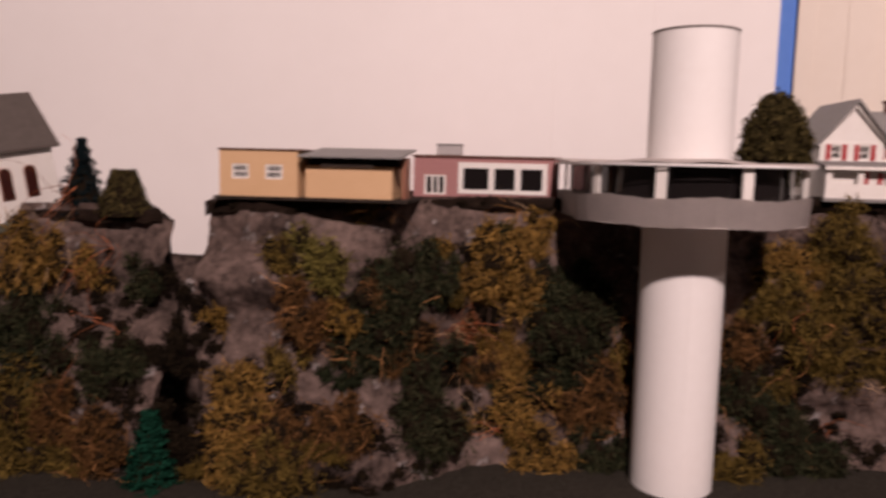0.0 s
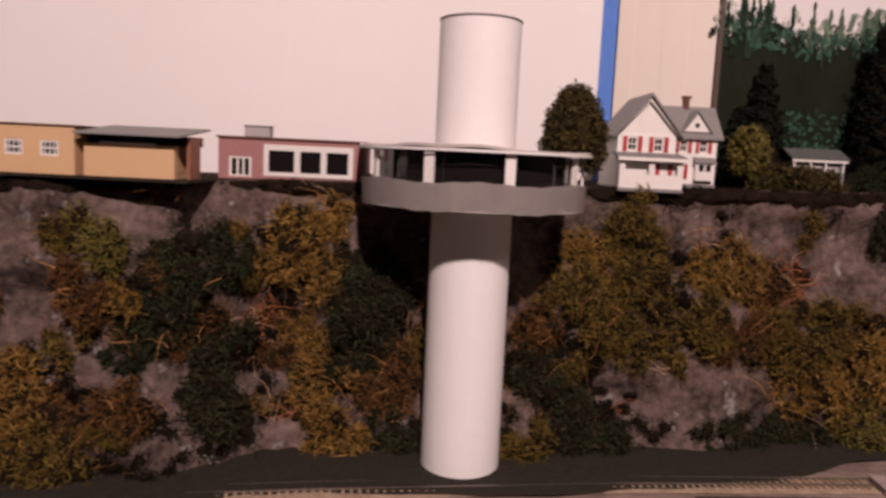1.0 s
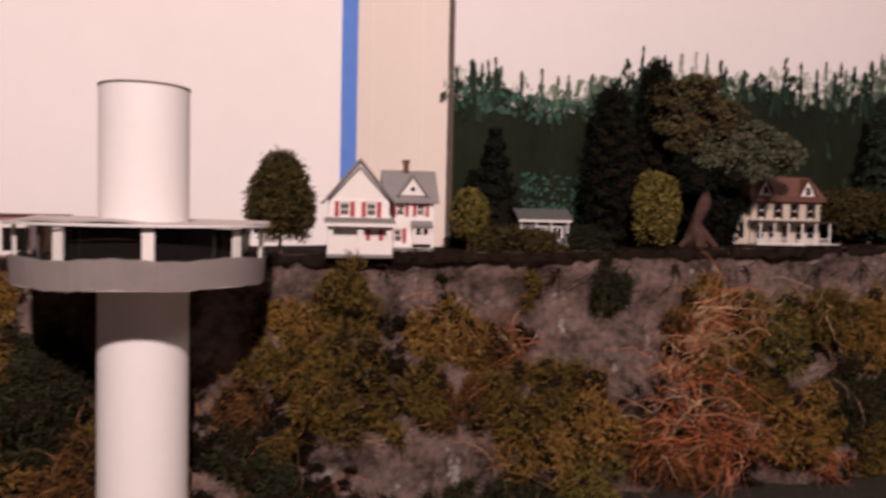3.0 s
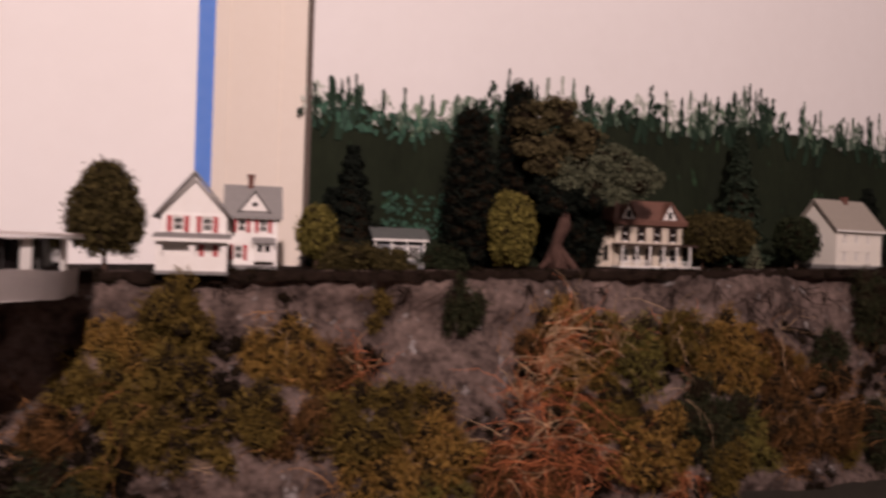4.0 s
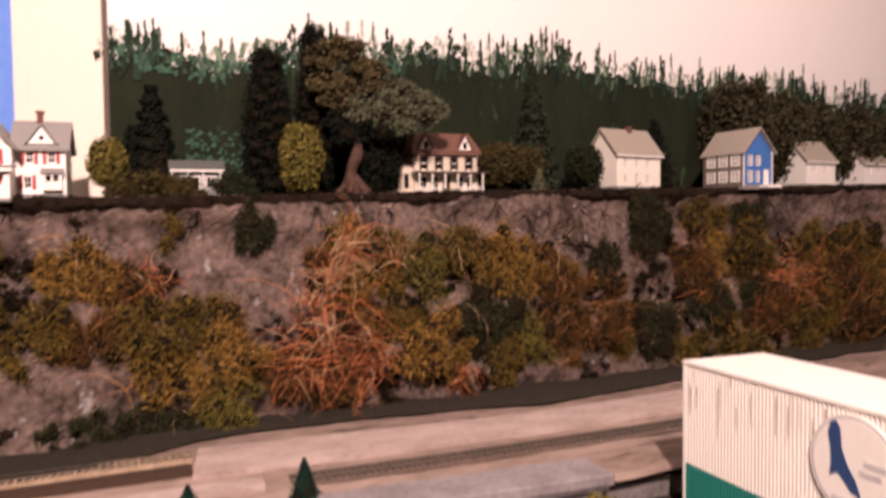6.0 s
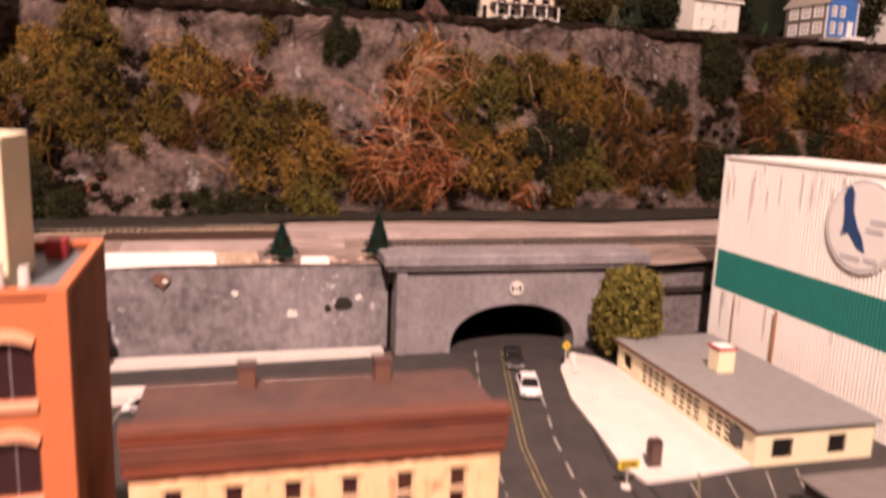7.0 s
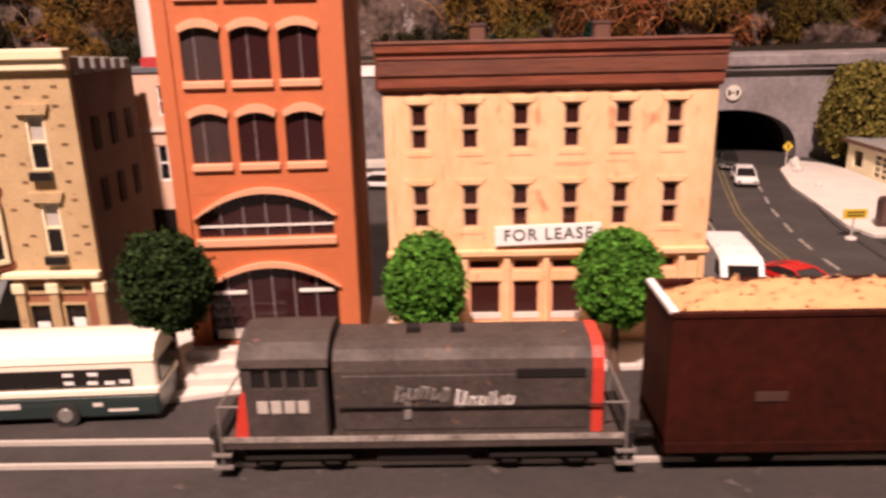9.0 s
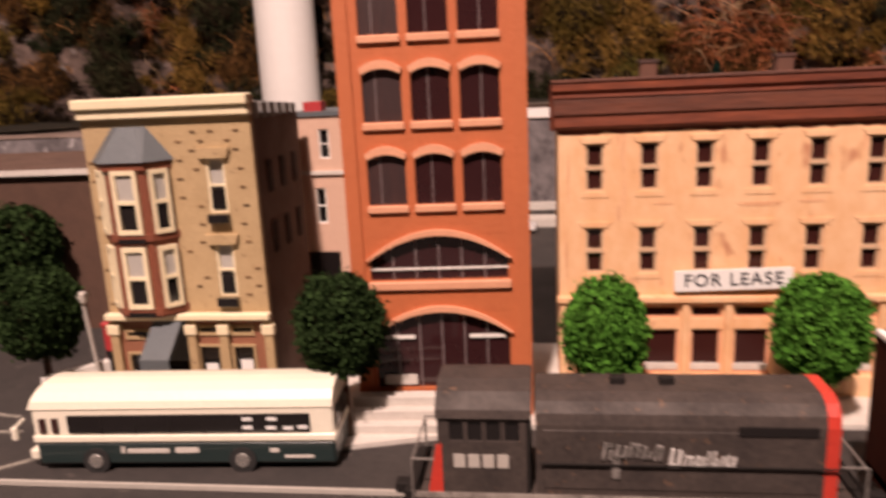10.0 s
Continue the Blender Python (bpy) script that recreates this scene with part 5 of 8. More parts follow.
    prof = [(0.004, Z - 0.004), (-0.0016, Z - 0.0036), (-0.0026, Z - 0.0020), (-0.0030, Z + 0.0120), (-0.0044, Z + 0.0136), (-0.0046, Z + 0.0166), (-0.002, Z + 0.0172), (0.004, Z + 0.0166)]
    bm = prism(prof, -0.0035, W + 0.0035, None, "x")
    for v in bm.verts:
        if v.co.x < 0 and v.co.y < 0:
            v.co.x = v.co.y * 0.55
        elif v.co.x > W and v.co.y < 0:
            v.co.x = W - v.co.y * 0.55
    co = part("cornice", bm, CORNICE, h, "streaked rust-brown cornice")
    DARKFASCIA = material("dark_brown_fascia_wash", (0.060, 0.022, 0.015), 0.7, (0.15, 0.045, 0.024), 45, 1.0, 0.25, stretch=(0.25, 1, 2.0))
    part("fascia", box(-0.0022, W + 0.0022, -0.0036, -0.0026, Z + 0.0030, Z + 0.0098, 0.0003), DARKFASCIA, co, "dark brown streaked fascia board")
    part("bead", box(-0.0024, W + 0.0024, -0.0040, -0.0028, Z + 0.0101, Z + 0.0114, 0.0003), CORNICE, co)
    part("cap_board", box(-0.0030, W + 0.0030, -0.0052, 0.004, Z + 0.0168, Z + 0.0182, 0.0004), DARKFASCIA, co)
    # paint of the cornice that ran unevenly over the wall below it
    rc = random.Random(5)
    low = [(W * k / 44, Z - 0.0046 - rc.uniform(0.0, 0.0016)) for k in range(45)]
    part("ragged_paint_edge", prism([(0.0, Z - 0.0030), (W, Z - 0.0030)] + low[::-1], -0.00015, 0.0006), CORNICE, co)
    part("roof", box(0.0, W, 0.0042, D, Z + 0.008, Z + 0.0145, 0.0005), ROOFTAR, h, "dark brown tarred roof")
    part("side_wall_top", box(0.0003, W - 0.0003, 0.0045, D - 0.0003, Z, Z + 0.008), LEASEWALL, h)
    for x in (0.045, 0.108):
        k = part("roof_chimney", box(x - 0.004, x + 0.004, D - 0.012, D - 0.004, Z + 0.014, Z + 0.024, 0.0005), ROOFBROWN, h)
        part("chimney_cap", box(x - 0.0045, x + 0.0045, D - 0.0125, D - 0.0035, Z + 0.024, Z + 0.0255), ROOFTAR, k)
    sg = part("lease_sign", box(0.0512, 0.1018, -0.0048, -0.0036, 0.0545, 0.0640), PAPER, h, "white sign reading FOR LEASE")
    sg.matrix_local = Matrix.Translation((0.0765, 0, 0.0592)) @ Matrix.Rotation(math.radians(-1.6), 4, "Y") @ Matrix.Translation((-0.0765, 0, -0.0592))
    cu = bpy.data.curves.new("lettering", "FONT")
    cu.body, cu.size, cu.align_x, cu.align_y, cu.extrude, cu.offset = "FOR LEASE", 0.0080, "CENTER", "CENTER", 0.0001, 0.00008
    cu.space_character = 1.14
    tx = new("lettering_curve", cu)
    bpy.context.view_layer.update()
    me = bpy.data.meshes.new_from_object(tx.evaluated_get(bpy.context.evaluated_depsgraph_get()))
    bpy.data.objects.remove(tx)
    me.materials.append(material("dark_lettering", (0.05, 0.05, 0.06), 0.7))
    le = new("lettering", me)
    le.parent = sg
    le.matrix_local = pose(0.0765, -0.0050, 0.0592, 90) 
    return h


lease_building()


def segment(x0, x1, z0, rise, n=9):
    """A flat segmental arch from x0 to x1."""
    return [(x0 + (x1 - x0) * i / (n - 1), z0 + rise * (1 - (2 * i / (n - 1) - 1) ** 2)) for i in range(n)]


SHADEPANE = material("dull_dark_pane", (0.022, 0.012, 0.010), 0.7, (0.015, 0.009, 0.008), 60, sheen=0.1)


PLUMGLASS = glass("plum_dark_window", (0.034, 0.012, 0.013), 0.1)


def orange_building():
    """Tall orange brick block with arched windows, turned a little to the street."""
    h = thing("tall_brick_building", "tall orange brick building with arched windows and peach trim", "building", pose(-0.0912, -0.0285, 0, 0, 0, 3.0))
    W, D, Z = 0.0785, 0.098, 0.208
    part("frame_pier", box(0, 0.0060, 0, 0.004, 0.002, Z), ORANGEBRICK, h)
    part("frame_pier", box(W - 0.0060, W, 0, 0.004, 0.002, Z), ORANGEBRICK, h)
    holes = []
    cols = [(0.0100, 0.0266), (0.0304, 0.0470), (0.0508, 0.0674)]
    rows = [0.1003, 0.1357, 0.1711]
    for z in rows:
        holes += [(a, b, z, z + 0.0228) for a, b in cols]
    holes += [(0.0085, 0.0690, 0.0663, 0.0866), (0.0085, 0.0690, 0.0155, 0.0521)]
    part("front_wall", wall_with_holes(0.006, W - 0.006, 0.002, Z, 0.0012, 0.004, holes), ORANGEBRICK, h)
    MULL = material("grey_mullion", (0.20, 0.16, 0.16), 0.5)
    REFLECTION = material("dull_brown_reflection", (0.060, 0.030, 0.028), 0.5, (0.026, 0.013, 0.014), 60, 1.0, stretch=(3, 1, 0.3))
    for z in rows:
        for k, (a, b) in enumerate(cols):
            w = part("window_pane", box(a, b, 0.0024, 0.0032, z, z + 0.0228), PLUMGLASS, h)
            xm = a + (b - a) * (0.34 + 0.10 * k)
            part("mullion", box(xm - 0.00022, xm + 0.00022, 0.0021, 0.0024, z, z + 0.0228), MULL, w)
            part("sill", box(a - 0.0006, b + 0.0006, -0.0004, 0.0016, z - 0.0034, z - 0.0002, 0.0004), PEACH, w)
            part("arch", prism(segment(a - 0.0006, b + 0.0006, z + 0.0222, 0.0032) + segment(a + 0.0002, b - 0.0002, z + 0.0196, 0.0022)[::-1], -0.0004, 0.0022), PEACH, w)
            # Brown-grey sheet paints a reflection over the panes of the first column
            if k == 0:
                part("blind", box(a, b, 0.00225, 0.0024, z, z + 0.0215), REFLECTION, w)
    for z0, z1, rise in ((0.0663, 0.0866, 0.0105), (0.0155, 0.0521, 0.0100)):
        a, b = 0.0085, 0.0690
        w = part("arched_glazing", box(a, b, 0.0034, 0.0042, z0, z1), PLUMGLASS, h)
        pts = segment(a, b, z1 - rise, rise, 17)
        # brick spandrels that round the corners of the opening
        for s in (0, 1):
            half = [p for p in pts if (p[0] <= (a + b) / 2 if s == 0 else p[0] >= (a + b) / 2)]
            corner = [(a if s == 0 else b, z1 + 0.0003)]
            part("spandrel", prism((half + [((a + b) / 2, z1 + 0.0003)] + corner) if s == 0 else (half[::-1] + [((a + b) / 2, z1 + 0.0003)] + corner), 0.0013, 0.0033), ORANGEBRICK, w)
        out = segment(a - 0.0016, b + 0.0016, z1 - rise - 0.0002, rise + 0.0028, 17)
        part("arch", prism(out + pts[::-1], -0.0008, 0.0014), PEACH, w)
        for i in range(1, 6):
            x = a + (b - a) * i / 6
            part("mullion", box(x - 0.0003, x + 0.0003, 0.0026, 0.0034, z0, z1 - rise * 0.25), MULL, w)
        if z0 > 0.05:
            part("transom", box(a, b, 0.0024, 0.0032, z0 + 0.0046, z0 + 0.0054), WHITE, w)
            part("sill", box(a - 0.0012, b + 0.0012, -0.0006, 0.002, z0 - 0.0040, z0 - 0.0002, 0.0004), PEACH, w)
        else:
            for xa, xb in ((a + 0.003, a + 0.018), (b - 0.018, b - 0.002)):
                part("transom", box(xa, xb, 0.0020, 0.0030, 0.0390, 0.0404), WHITE, w)
                part("door_rail", box(xa, xb, 0.0020, 0.0030, 0.0170, 0.0215), CONCRETE, w)
    # Side and back brick: a darker, blotchier brown than the front
    SIDE = material("brown_brick_side", (0.30, 0.10, 0.042), 0.8, (0.14, 0.055, 0.03), 22, 1.0, 0.15, 600, sheen=0.2)
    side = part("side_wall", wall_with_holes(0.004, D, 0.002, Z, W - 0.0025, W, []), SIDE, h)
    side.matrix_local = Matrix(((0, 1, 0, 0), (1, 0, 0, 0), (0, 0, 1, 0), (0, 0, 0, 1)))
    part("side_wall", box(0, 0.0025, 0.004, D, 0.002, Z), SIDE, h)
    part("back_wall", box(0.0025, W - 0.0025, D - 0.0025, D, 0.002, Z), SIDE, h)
    part("roof", box(0.0025, W - 0.0025, 0.004, D - 0.0025, Z - 0.006, Z - 0.003), SLATE, h)
    part("parapet_cap", wall_with_holes(0, W, 0, D, Z, Z + 0.0022, [(0.004, W - 0.004, 0.004, D - 0.004)]), ORANGEBRICK, h).matrix_local = Matrix(((1, 0, 0, 0), (0, 0, 1, 0), (0, 1, 0, 0), (0, 0, 0, 1))) @ Matrix.Identity(4)
    part("roof_box", box(0.058, 0.066, D - 0.022, D - 0.012, Z - 0.003, Z + 0.006, 0.0005), RED, h)
    part("penthouse", box(0.012, 0.058, 0.016, 0.058, Z - 0.003, Z + 0.052, 0.0006), CREAM, h, "cream painted roof penthouse")
    for x, hh in ((0.056, 0.010), (0.064, 0.008), (0.012, 0.006)):
        part("roof_vent", tube(0.0022, 0.0018, Z - 0.003, Z + hh, 10, None, x, 0.010), CONCRETE, h)
    return h


orange_building()
st = thing("entrance_steps", "pale concrete entrance steps before the orange building", "steps", pose(-0.0912, -0.0285, 0.0015, 0, 0, 3.0))
for k, (ya, zt) in enumerate(((-0.0075, 0.0138), (-0.0125, 0.0094), (-0.0175, 0.0050))):
    part("step", box(-0.002, 0.0745, ya, -0.0012 if k == 0 else ya + 0.0050, 0.0, zt, 0.0004), CONCRETE, st)


def tan_building():
    """Tan brick shop house with a bay window; its plain side wall is dark."""
    h = thing("bay_window_building", "tan brick shop house with a brown bay window and cream cornice", "building", pose(-0.2135, -0.0195, 0))
    W, D, Z = 0.0795, 0.066, 0.141
    wn = [(0.0565, 0.0655, zc - 0.0125, zc + 0.0125) for zc in (0.110, 0.0705)]
    shop = [(0.006, 0.019, 0.010, 0.030), (0.042, 0.054, 0.010, 0.034), (0.059, 0.071, 0.010, 0.034)]
    up = [(0.006, 0.019, 0.0365, 0.0415), (0.042, 0.054, 0.0385, 0.0435), (0.059, 0.071, 0.0385, 0.0435), (0.022, 0.038, 0.004, 0.034)]
    part("wall", wall_with_holes(0, W, 0.0475, Z, 0, 0.003, wn), TANBRICK, h)
    part("shop_front", wall_with_holes(0, W, 0.002, 0.0475, 0.0008, 0.003, shop + up), BROWNTRIM, h)
    for a, b, c, d in shop + up:
        w = part("shop_window", wall_with_holes(a, b, c, d, 0.0, 0.0022, [(a + 0.0012, b - 0.0012, c + 0.0012, d - 0.0012)]), TANBRICK, h)
        part("pane", box(a + 0.001, b - 0.001, 0.0018, 0.0024, c + 0.001, d - 0.001), BLACKGLASS, w)
    for x, z in ((0.048, 0.020), (0.0655, 0.022), (0.048, 0.014), (0.012, 0.016)):
        part("notice", box(x - 0.003, x + 0.003, 0.0008, 0.0012, z - 0.003, z + 0.004), PAPER, h)
    for x in (0.0015, 0.0405, 0.0565, 0.0785):
        pl = part("pilaster", box(x - 0.0022, x + 0.0022, -0.002, 0.0008, 0.002, 0.046, 0.0004), TANBRICK, h)
        part("capital", box(x - 0.003, x + 0.003, -0.0028, 0.0008, 0.0395, 0.0445, 0.0004), CREAM, pl)
    part("shop_cornice", box(-0.001, W + 0.001, -0.0045, 0.0, 0.0472, 0.0505, 0.0006), CREAM, h)
    for a, b, c, d in wn:
        w = sash(h, (a + b) / 2, (c + d) / 2, b - a, d - c, 0.0006, CREAM, PALEGLASS, rails=1)
        part("lower_pane", box(a + 0.0014, b - 0.0014, 0.0003, 0.002, c + 0.0015, c + 0.0105), BLACKGLASS, w)
        part("lintel", prism([(a - 0.002, d), (b + 0.002, d), (b + 0.0036, d + 0.0045), (a - 0.0036, d + 0.0045)], -0.002, 0.0), TANBRICK, w)
        part("flower_box", box(a - 0.0005, b + 0.0005, -0.0035, 0.0, c - 0.0045, c - 0.0003, 0.0004), BLACKGLASS, w)
    # bay window
    BAYRED = material("red_brown_bay_paint", (0.22, 0.068, 0.036), 0.6, (0.15, 0.045, 0.026), 60, 0.8)
    bay = part("bay", prism([(0.0055, 0.0), (0.0135, -0.0085), (0.0315, -0.0085), (0.0395, 0.0)], 0.0505, 0.1225, None, "z"), BAYRED, h, "brown painted two-storey bay")
    top = [(0.0025, 0.0), (0.0120, -0.0112), (0.0330, -0.0112), (0.0425, 0.0)]
    bm = bmesh.new()
    lo = [bm.verts.new((x, y, 0.1225)) for x, y in top]
    hi = [bm.verts.new(p) for p in ((0.0145, 0.0, 0.1375), (0.0185, -0.0028, 0.1375), (0.0265, -0.0028, 0.1375), (0.0305, 0.0, 0.1375))]
    for i in range(3):
        bm.faces.new((lo[i], lo[i + 1], hi[i + 1], hi[i]))
    bm.faces.new(hi), bm.faces.new(lo[::-1]), bm.faces.new((lo[3], lo[0], hi[0], hi[3]))
    part("bay_roof", bm, SLATE, bay, "slate grey hipped bay roof")
    for zc in (0.1045, 0.0695):
        f = part("bay_window", wall_with_holes(0.0165, 0.0285, zc - 0.0145, zc + 0.0145, -0.0105, -0.0084, [(0.0185, 0.0265, zc - 0.0125, zc - 0.0008), (0.0185, 0.0265, zc + 0.0008, zc + 0.0125)]), CREAM, bay)
        part("pane", box(0.0182, 0.0268, -0.0092, -0.0087, zc - 0.0128, zc - 0.0002), BLACKGLASS, f)
        part("blind", box(0.0182, 0.0268, -0.0092, -0.0087, zc + 0.0002, zc + 0.0128), PALEGLASS, f)
        for s, (xa, ya, ang) in ((-1, (0.0092, -0.0046, -46.7)), (1, (0.0358, -0.0046, 46.7))):
            f = part("bay_window", wall_with_holes(-0.0042, 0.0042, zc - 0.0145, zc + 0.0145, -0.0018, 0.0002, [(-0.0026, 0.0026, zc - 0.0125, zc - 0.0008), (-0.0026, 0.0026, zc + 0.0008, zc + 0.0125)]), CREAM, bay)
            f.matrix_local = pose(xa, ya, 0, 0, 0, ang)
            part("pane", box(-0.0028, 0.0028, -0.0006, -0.0001, zc - 0.0128, zc - 0.0002), BLACKGLASS, f)
            part("blind", box(-0.0028, 0.0028, -0.0006, -0.0001, zc + 0.0002, zc + 0.0128), PALEGLASS, f)
    for z in (0.0535, 0.0885, 0.1205):
        part("bay_moulding", prism([(0.0040, 0.0), (0.0128, -0.0098), (0.0322, -0.0098), (0.0410, 0.0)], z - 0.0016, z + 0.0016, None, "z"), BAYRED, bay)
    for z in (0.0520, 0.0868):
        part("bay_panel", box(0.0160, 0.0290, -0.0102, -0.0096, z - 0.0010, z + 0.0012), BLACKGLASS, bay)
    part("cornice", box(-0.0006, W + 0.0006, -0.0030, 0.003, 0.141, 0.1455, 0.0006), CREAM, h)
    part("cornice_cap", box(-0.0014, W + 0.001, -0.0048, 0.003, 0.1455, 0.1502, 0.0006), CREAM, h)
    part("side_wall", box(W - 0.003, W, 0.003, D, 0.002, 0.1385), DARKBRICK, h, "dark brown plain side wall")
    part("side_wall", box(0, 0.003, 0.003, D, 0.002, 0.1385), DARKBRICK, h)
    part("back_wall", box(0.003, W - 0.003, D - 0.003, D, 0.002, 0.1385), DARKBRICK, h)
    part("roof", box(0.003, W - 0.003, 0.003, D - 0.003, 0.132, 0.135), SLATE, h)
    for k in range(6):
        y = 0.004 + k * 0.0105
        part("parapet_block", box(W - 0.0032, W + 0.0006, y, y + 0.0068, 0.1385, 0.1465 - k * 0.0006, 0.0004), FOUNDATION, h)
    for y in (0.018, 0.036, 0.054):
        for z in (0.075, 0.104):
            part("side_window", box(W - 0.0002, W + 0.0006, y - 0.003, y + 0.003, z, z + 0.015), SHADEPANE, h)
    part("awning", prism([(-0.020, 0.026), (-0.020, 0.034), (0.0, 0.050), (0.0, 0.026), (-0.0005, 0.026), (-0.0005, 0.0485), (-0.0195, 0.0335), (-0.0195, 0.026)], 0.0235, 0.0375, None, "x"), SLATE, h, "dark slate canvas entrance awning")
    return h


tb = tan_building()
mark = None
rng = np.random.default_rng(88)
for row in range(20):
    for k in range(8):
        x, z = 0.004 + (row % 2) * 0.0055 + k * 0.0105 + rng.uniform(-0.002, 0.002), 0.0545 + row * 0.0042
        if x > 0.0765 or rng.uniform() < 0.22 or 0.003 < x < 0.044 and z < 0.139 or 0.0535 < x < 0.0685 and (0.053 < z < 0.090 or 0.092 < z < 0.130):
            continue
        if mark is None:
            ob = part("dark_brick", box(-0.0014, 0.0014, -0.0003, 0.0002, -0.00055, 0.00055), material("dark_brick_face", (0.15, 0.085, 0.04), 0.8, per_object=0.4), tb)
            mark = ob.data
        else:
            ob = new("dark_brick", mark)
            ob.parent = tb
        ob.matrix_local = Matrix.Translation((x, 0, z))


def pink_back_building():
    h = thing("pale_back_building", "pale pink plaster building standing behind the brick block", "building", pose(-0.1415, 0.058, 0))
    PINK = material("pale_pink_plaster", (0.60, 0.40, 0.30), 0.75, (0.52, 0.33, 0.25), 40)
    wn = [(0.0145, 0.0205, 0.112, 0.128), (0.0105, 0.0165, 0.076, 0.096), (0.036, 0.043, 0.112, 0.128)]
    body_walls(h, 0, 0.06, 0, 0.05, 0.002, 0.135, PINK, wn)
    for a, b, c, d in wn:
        sash(h, (a + b) / 2, (c + d) / 2, b - a, d - c, 0.0006, WHITE, BLACKGLASS)
    part("string_course", box(-0.001, 0.061, -0.0015, 0, 0.1035, 0.1055), CONCRETE, h)
    part("roof", box(-0.001, 0.061, -0.001, 0.051, 0.135, 0.1375), SLATE, h)
    part("roof_box", box(0.006, 0.016, 0.005, 0.015, 0.1375, 0.1425), RED, h)
    part("shop_opening", box(0.004, 0.022, -0.0006, 0.0004, 0.030, 0.060), BLACKGLASS, h)
    return h


pink_back_building()


def brown_left_building():
    h = thing("low_brown_building", "low dark brown building with a pale roof edge", "building", pose(-0.47, 0.10, 0))
    body_walls(h, 0, 0.19, 0, 0.12, 0.0, 0.104, DARKBRICK, [])
    part("roof", box(-0.002, 0.192, -0.002, 0.122, 0.104, 0.107), DARKBRICK, h)
    part("roof_edge", box(-0.003, 0.193, -0.004, -0.002, 0.103, 0.1065), CONCRETE, h)
    return h


brown_left_building()


def portal():
    """Grey cast road-tunnel portal with a flat arch, a ledge and a round emblem."""
    p = thing("tunnel_portal", "grey cast road tunnel portal with a flat arch and cornice", "tunnel portal", pose(0, 0.502, 0))
    x0, x1, zt = 0.203, 0.499, 0.098
    a0, a1, ah = 0.2665, 0.4205, 0.056
    xm, hw = (a0 + a1) / 2, (a1 - a0) / 2
    arch = [(xm - hw * math.cos(t), 0.0 + ah * abs(math.sin(t)) ** 0.72) for t in np.linspace(0, math.pi, 29)]
    bm = bmesh.new()
    for y0, y1 in ((0.0, 0.03),):
        for (xa, za), (xb, zb) in zip(arch, arch[1:]):
            prism([(xa, za), (xb, zb), (xb, zt), (xa, zt)], y0, y1, bm)
        prism([(x0, 0), (a0, 0), (a0, zt), (x0, zt)], y0, y1, bm)
        prism([(a1, 0), (x1, 0), (x1, zt), (a1, zt)], y0, y1, bm)
    bmesh.ops.remove_doubles(bm, verts=bm.verts, dist=1e-6)
    part("face", bm, PORTALGREY, p)
    ring = [(xm - (hw + 0.006) * math.cos(t), (ah + 0.006) * abs(math.sin(t)) ** 0.72) for t in np.linspace(0, math.pi, 29)]
    part("arch_ring", prism(ring + arch[::-1], -0.002, 0.0), PORTALGREY, p)
    part("cornice", box(x0 - 0.012, x1 + 0.006, -0.008, 0.034, zt, zt + 0.005, 0.001), PORTALGREY, p)
    part("cornice_cap", box(x0 - 0.016, x1 + 0.010, -0.012, 0.05, zt + 0.005, zt + 0.018, 0.0015), PORTALGREY, p)
    for x in (x0 + 0.006, x1 - 0.006):
        part("pilaster", box(x - 0.006, x + 0.006, -0.004, 0.0, 0, zt, 0.0006), PORTALGREY, p)
    em = part("emblem", tube(0.0088, 0.0088, 0, 0.003, 24), PORTALGREY, p, "round pale emblem over the arch")
    em.matrix_local = pose(xm, 0.0, 0.075, 90)
    bm = tube(0.0085, 0.0085, 0.003, 0.0036, 24)
    e2 = part("emblem_ring", bm, CONCRETE, em)
    for k in range(3):
        part("emblem_mark", box(-0.0062 + k * 0.0045, -0.0034 + k * 0.0045, -0.003 + (k % 2) * 0.002, 0.003 - (k % 2) * 0.002, 0.0036, 0.0042), BLACKGLASS, em)
    # the bore
    inside = [(xm - (hw + 0.0) * math.cos(t), ah * abs(math.sin(t)) ** 0.72) for t in np.linspace(0, math.pi, 29)]
    bm = bmesh.new()
    va = [bm.verts.new((x, 0.028, z)) for x, z in inside]
    vb = [bm.verts.new((x, 0.34, z)) for x, z in inside]
    for i in range(len(va) - 1):
        bm.faces.new((va[i], va[i + 1], vb[i + 1], vb[i]))
    bm.faces.new(vb)
    part("bore", bm, EARTH, p)
    return p


portal()
sheet("tunnel_road", [(0.255, 0.50), (0.432, 0.50), (0.432, 0.845), (0.255, 0.845)], -0.028, 0.0006, ASPHALT, "dark road running on into the tunnel", "road")


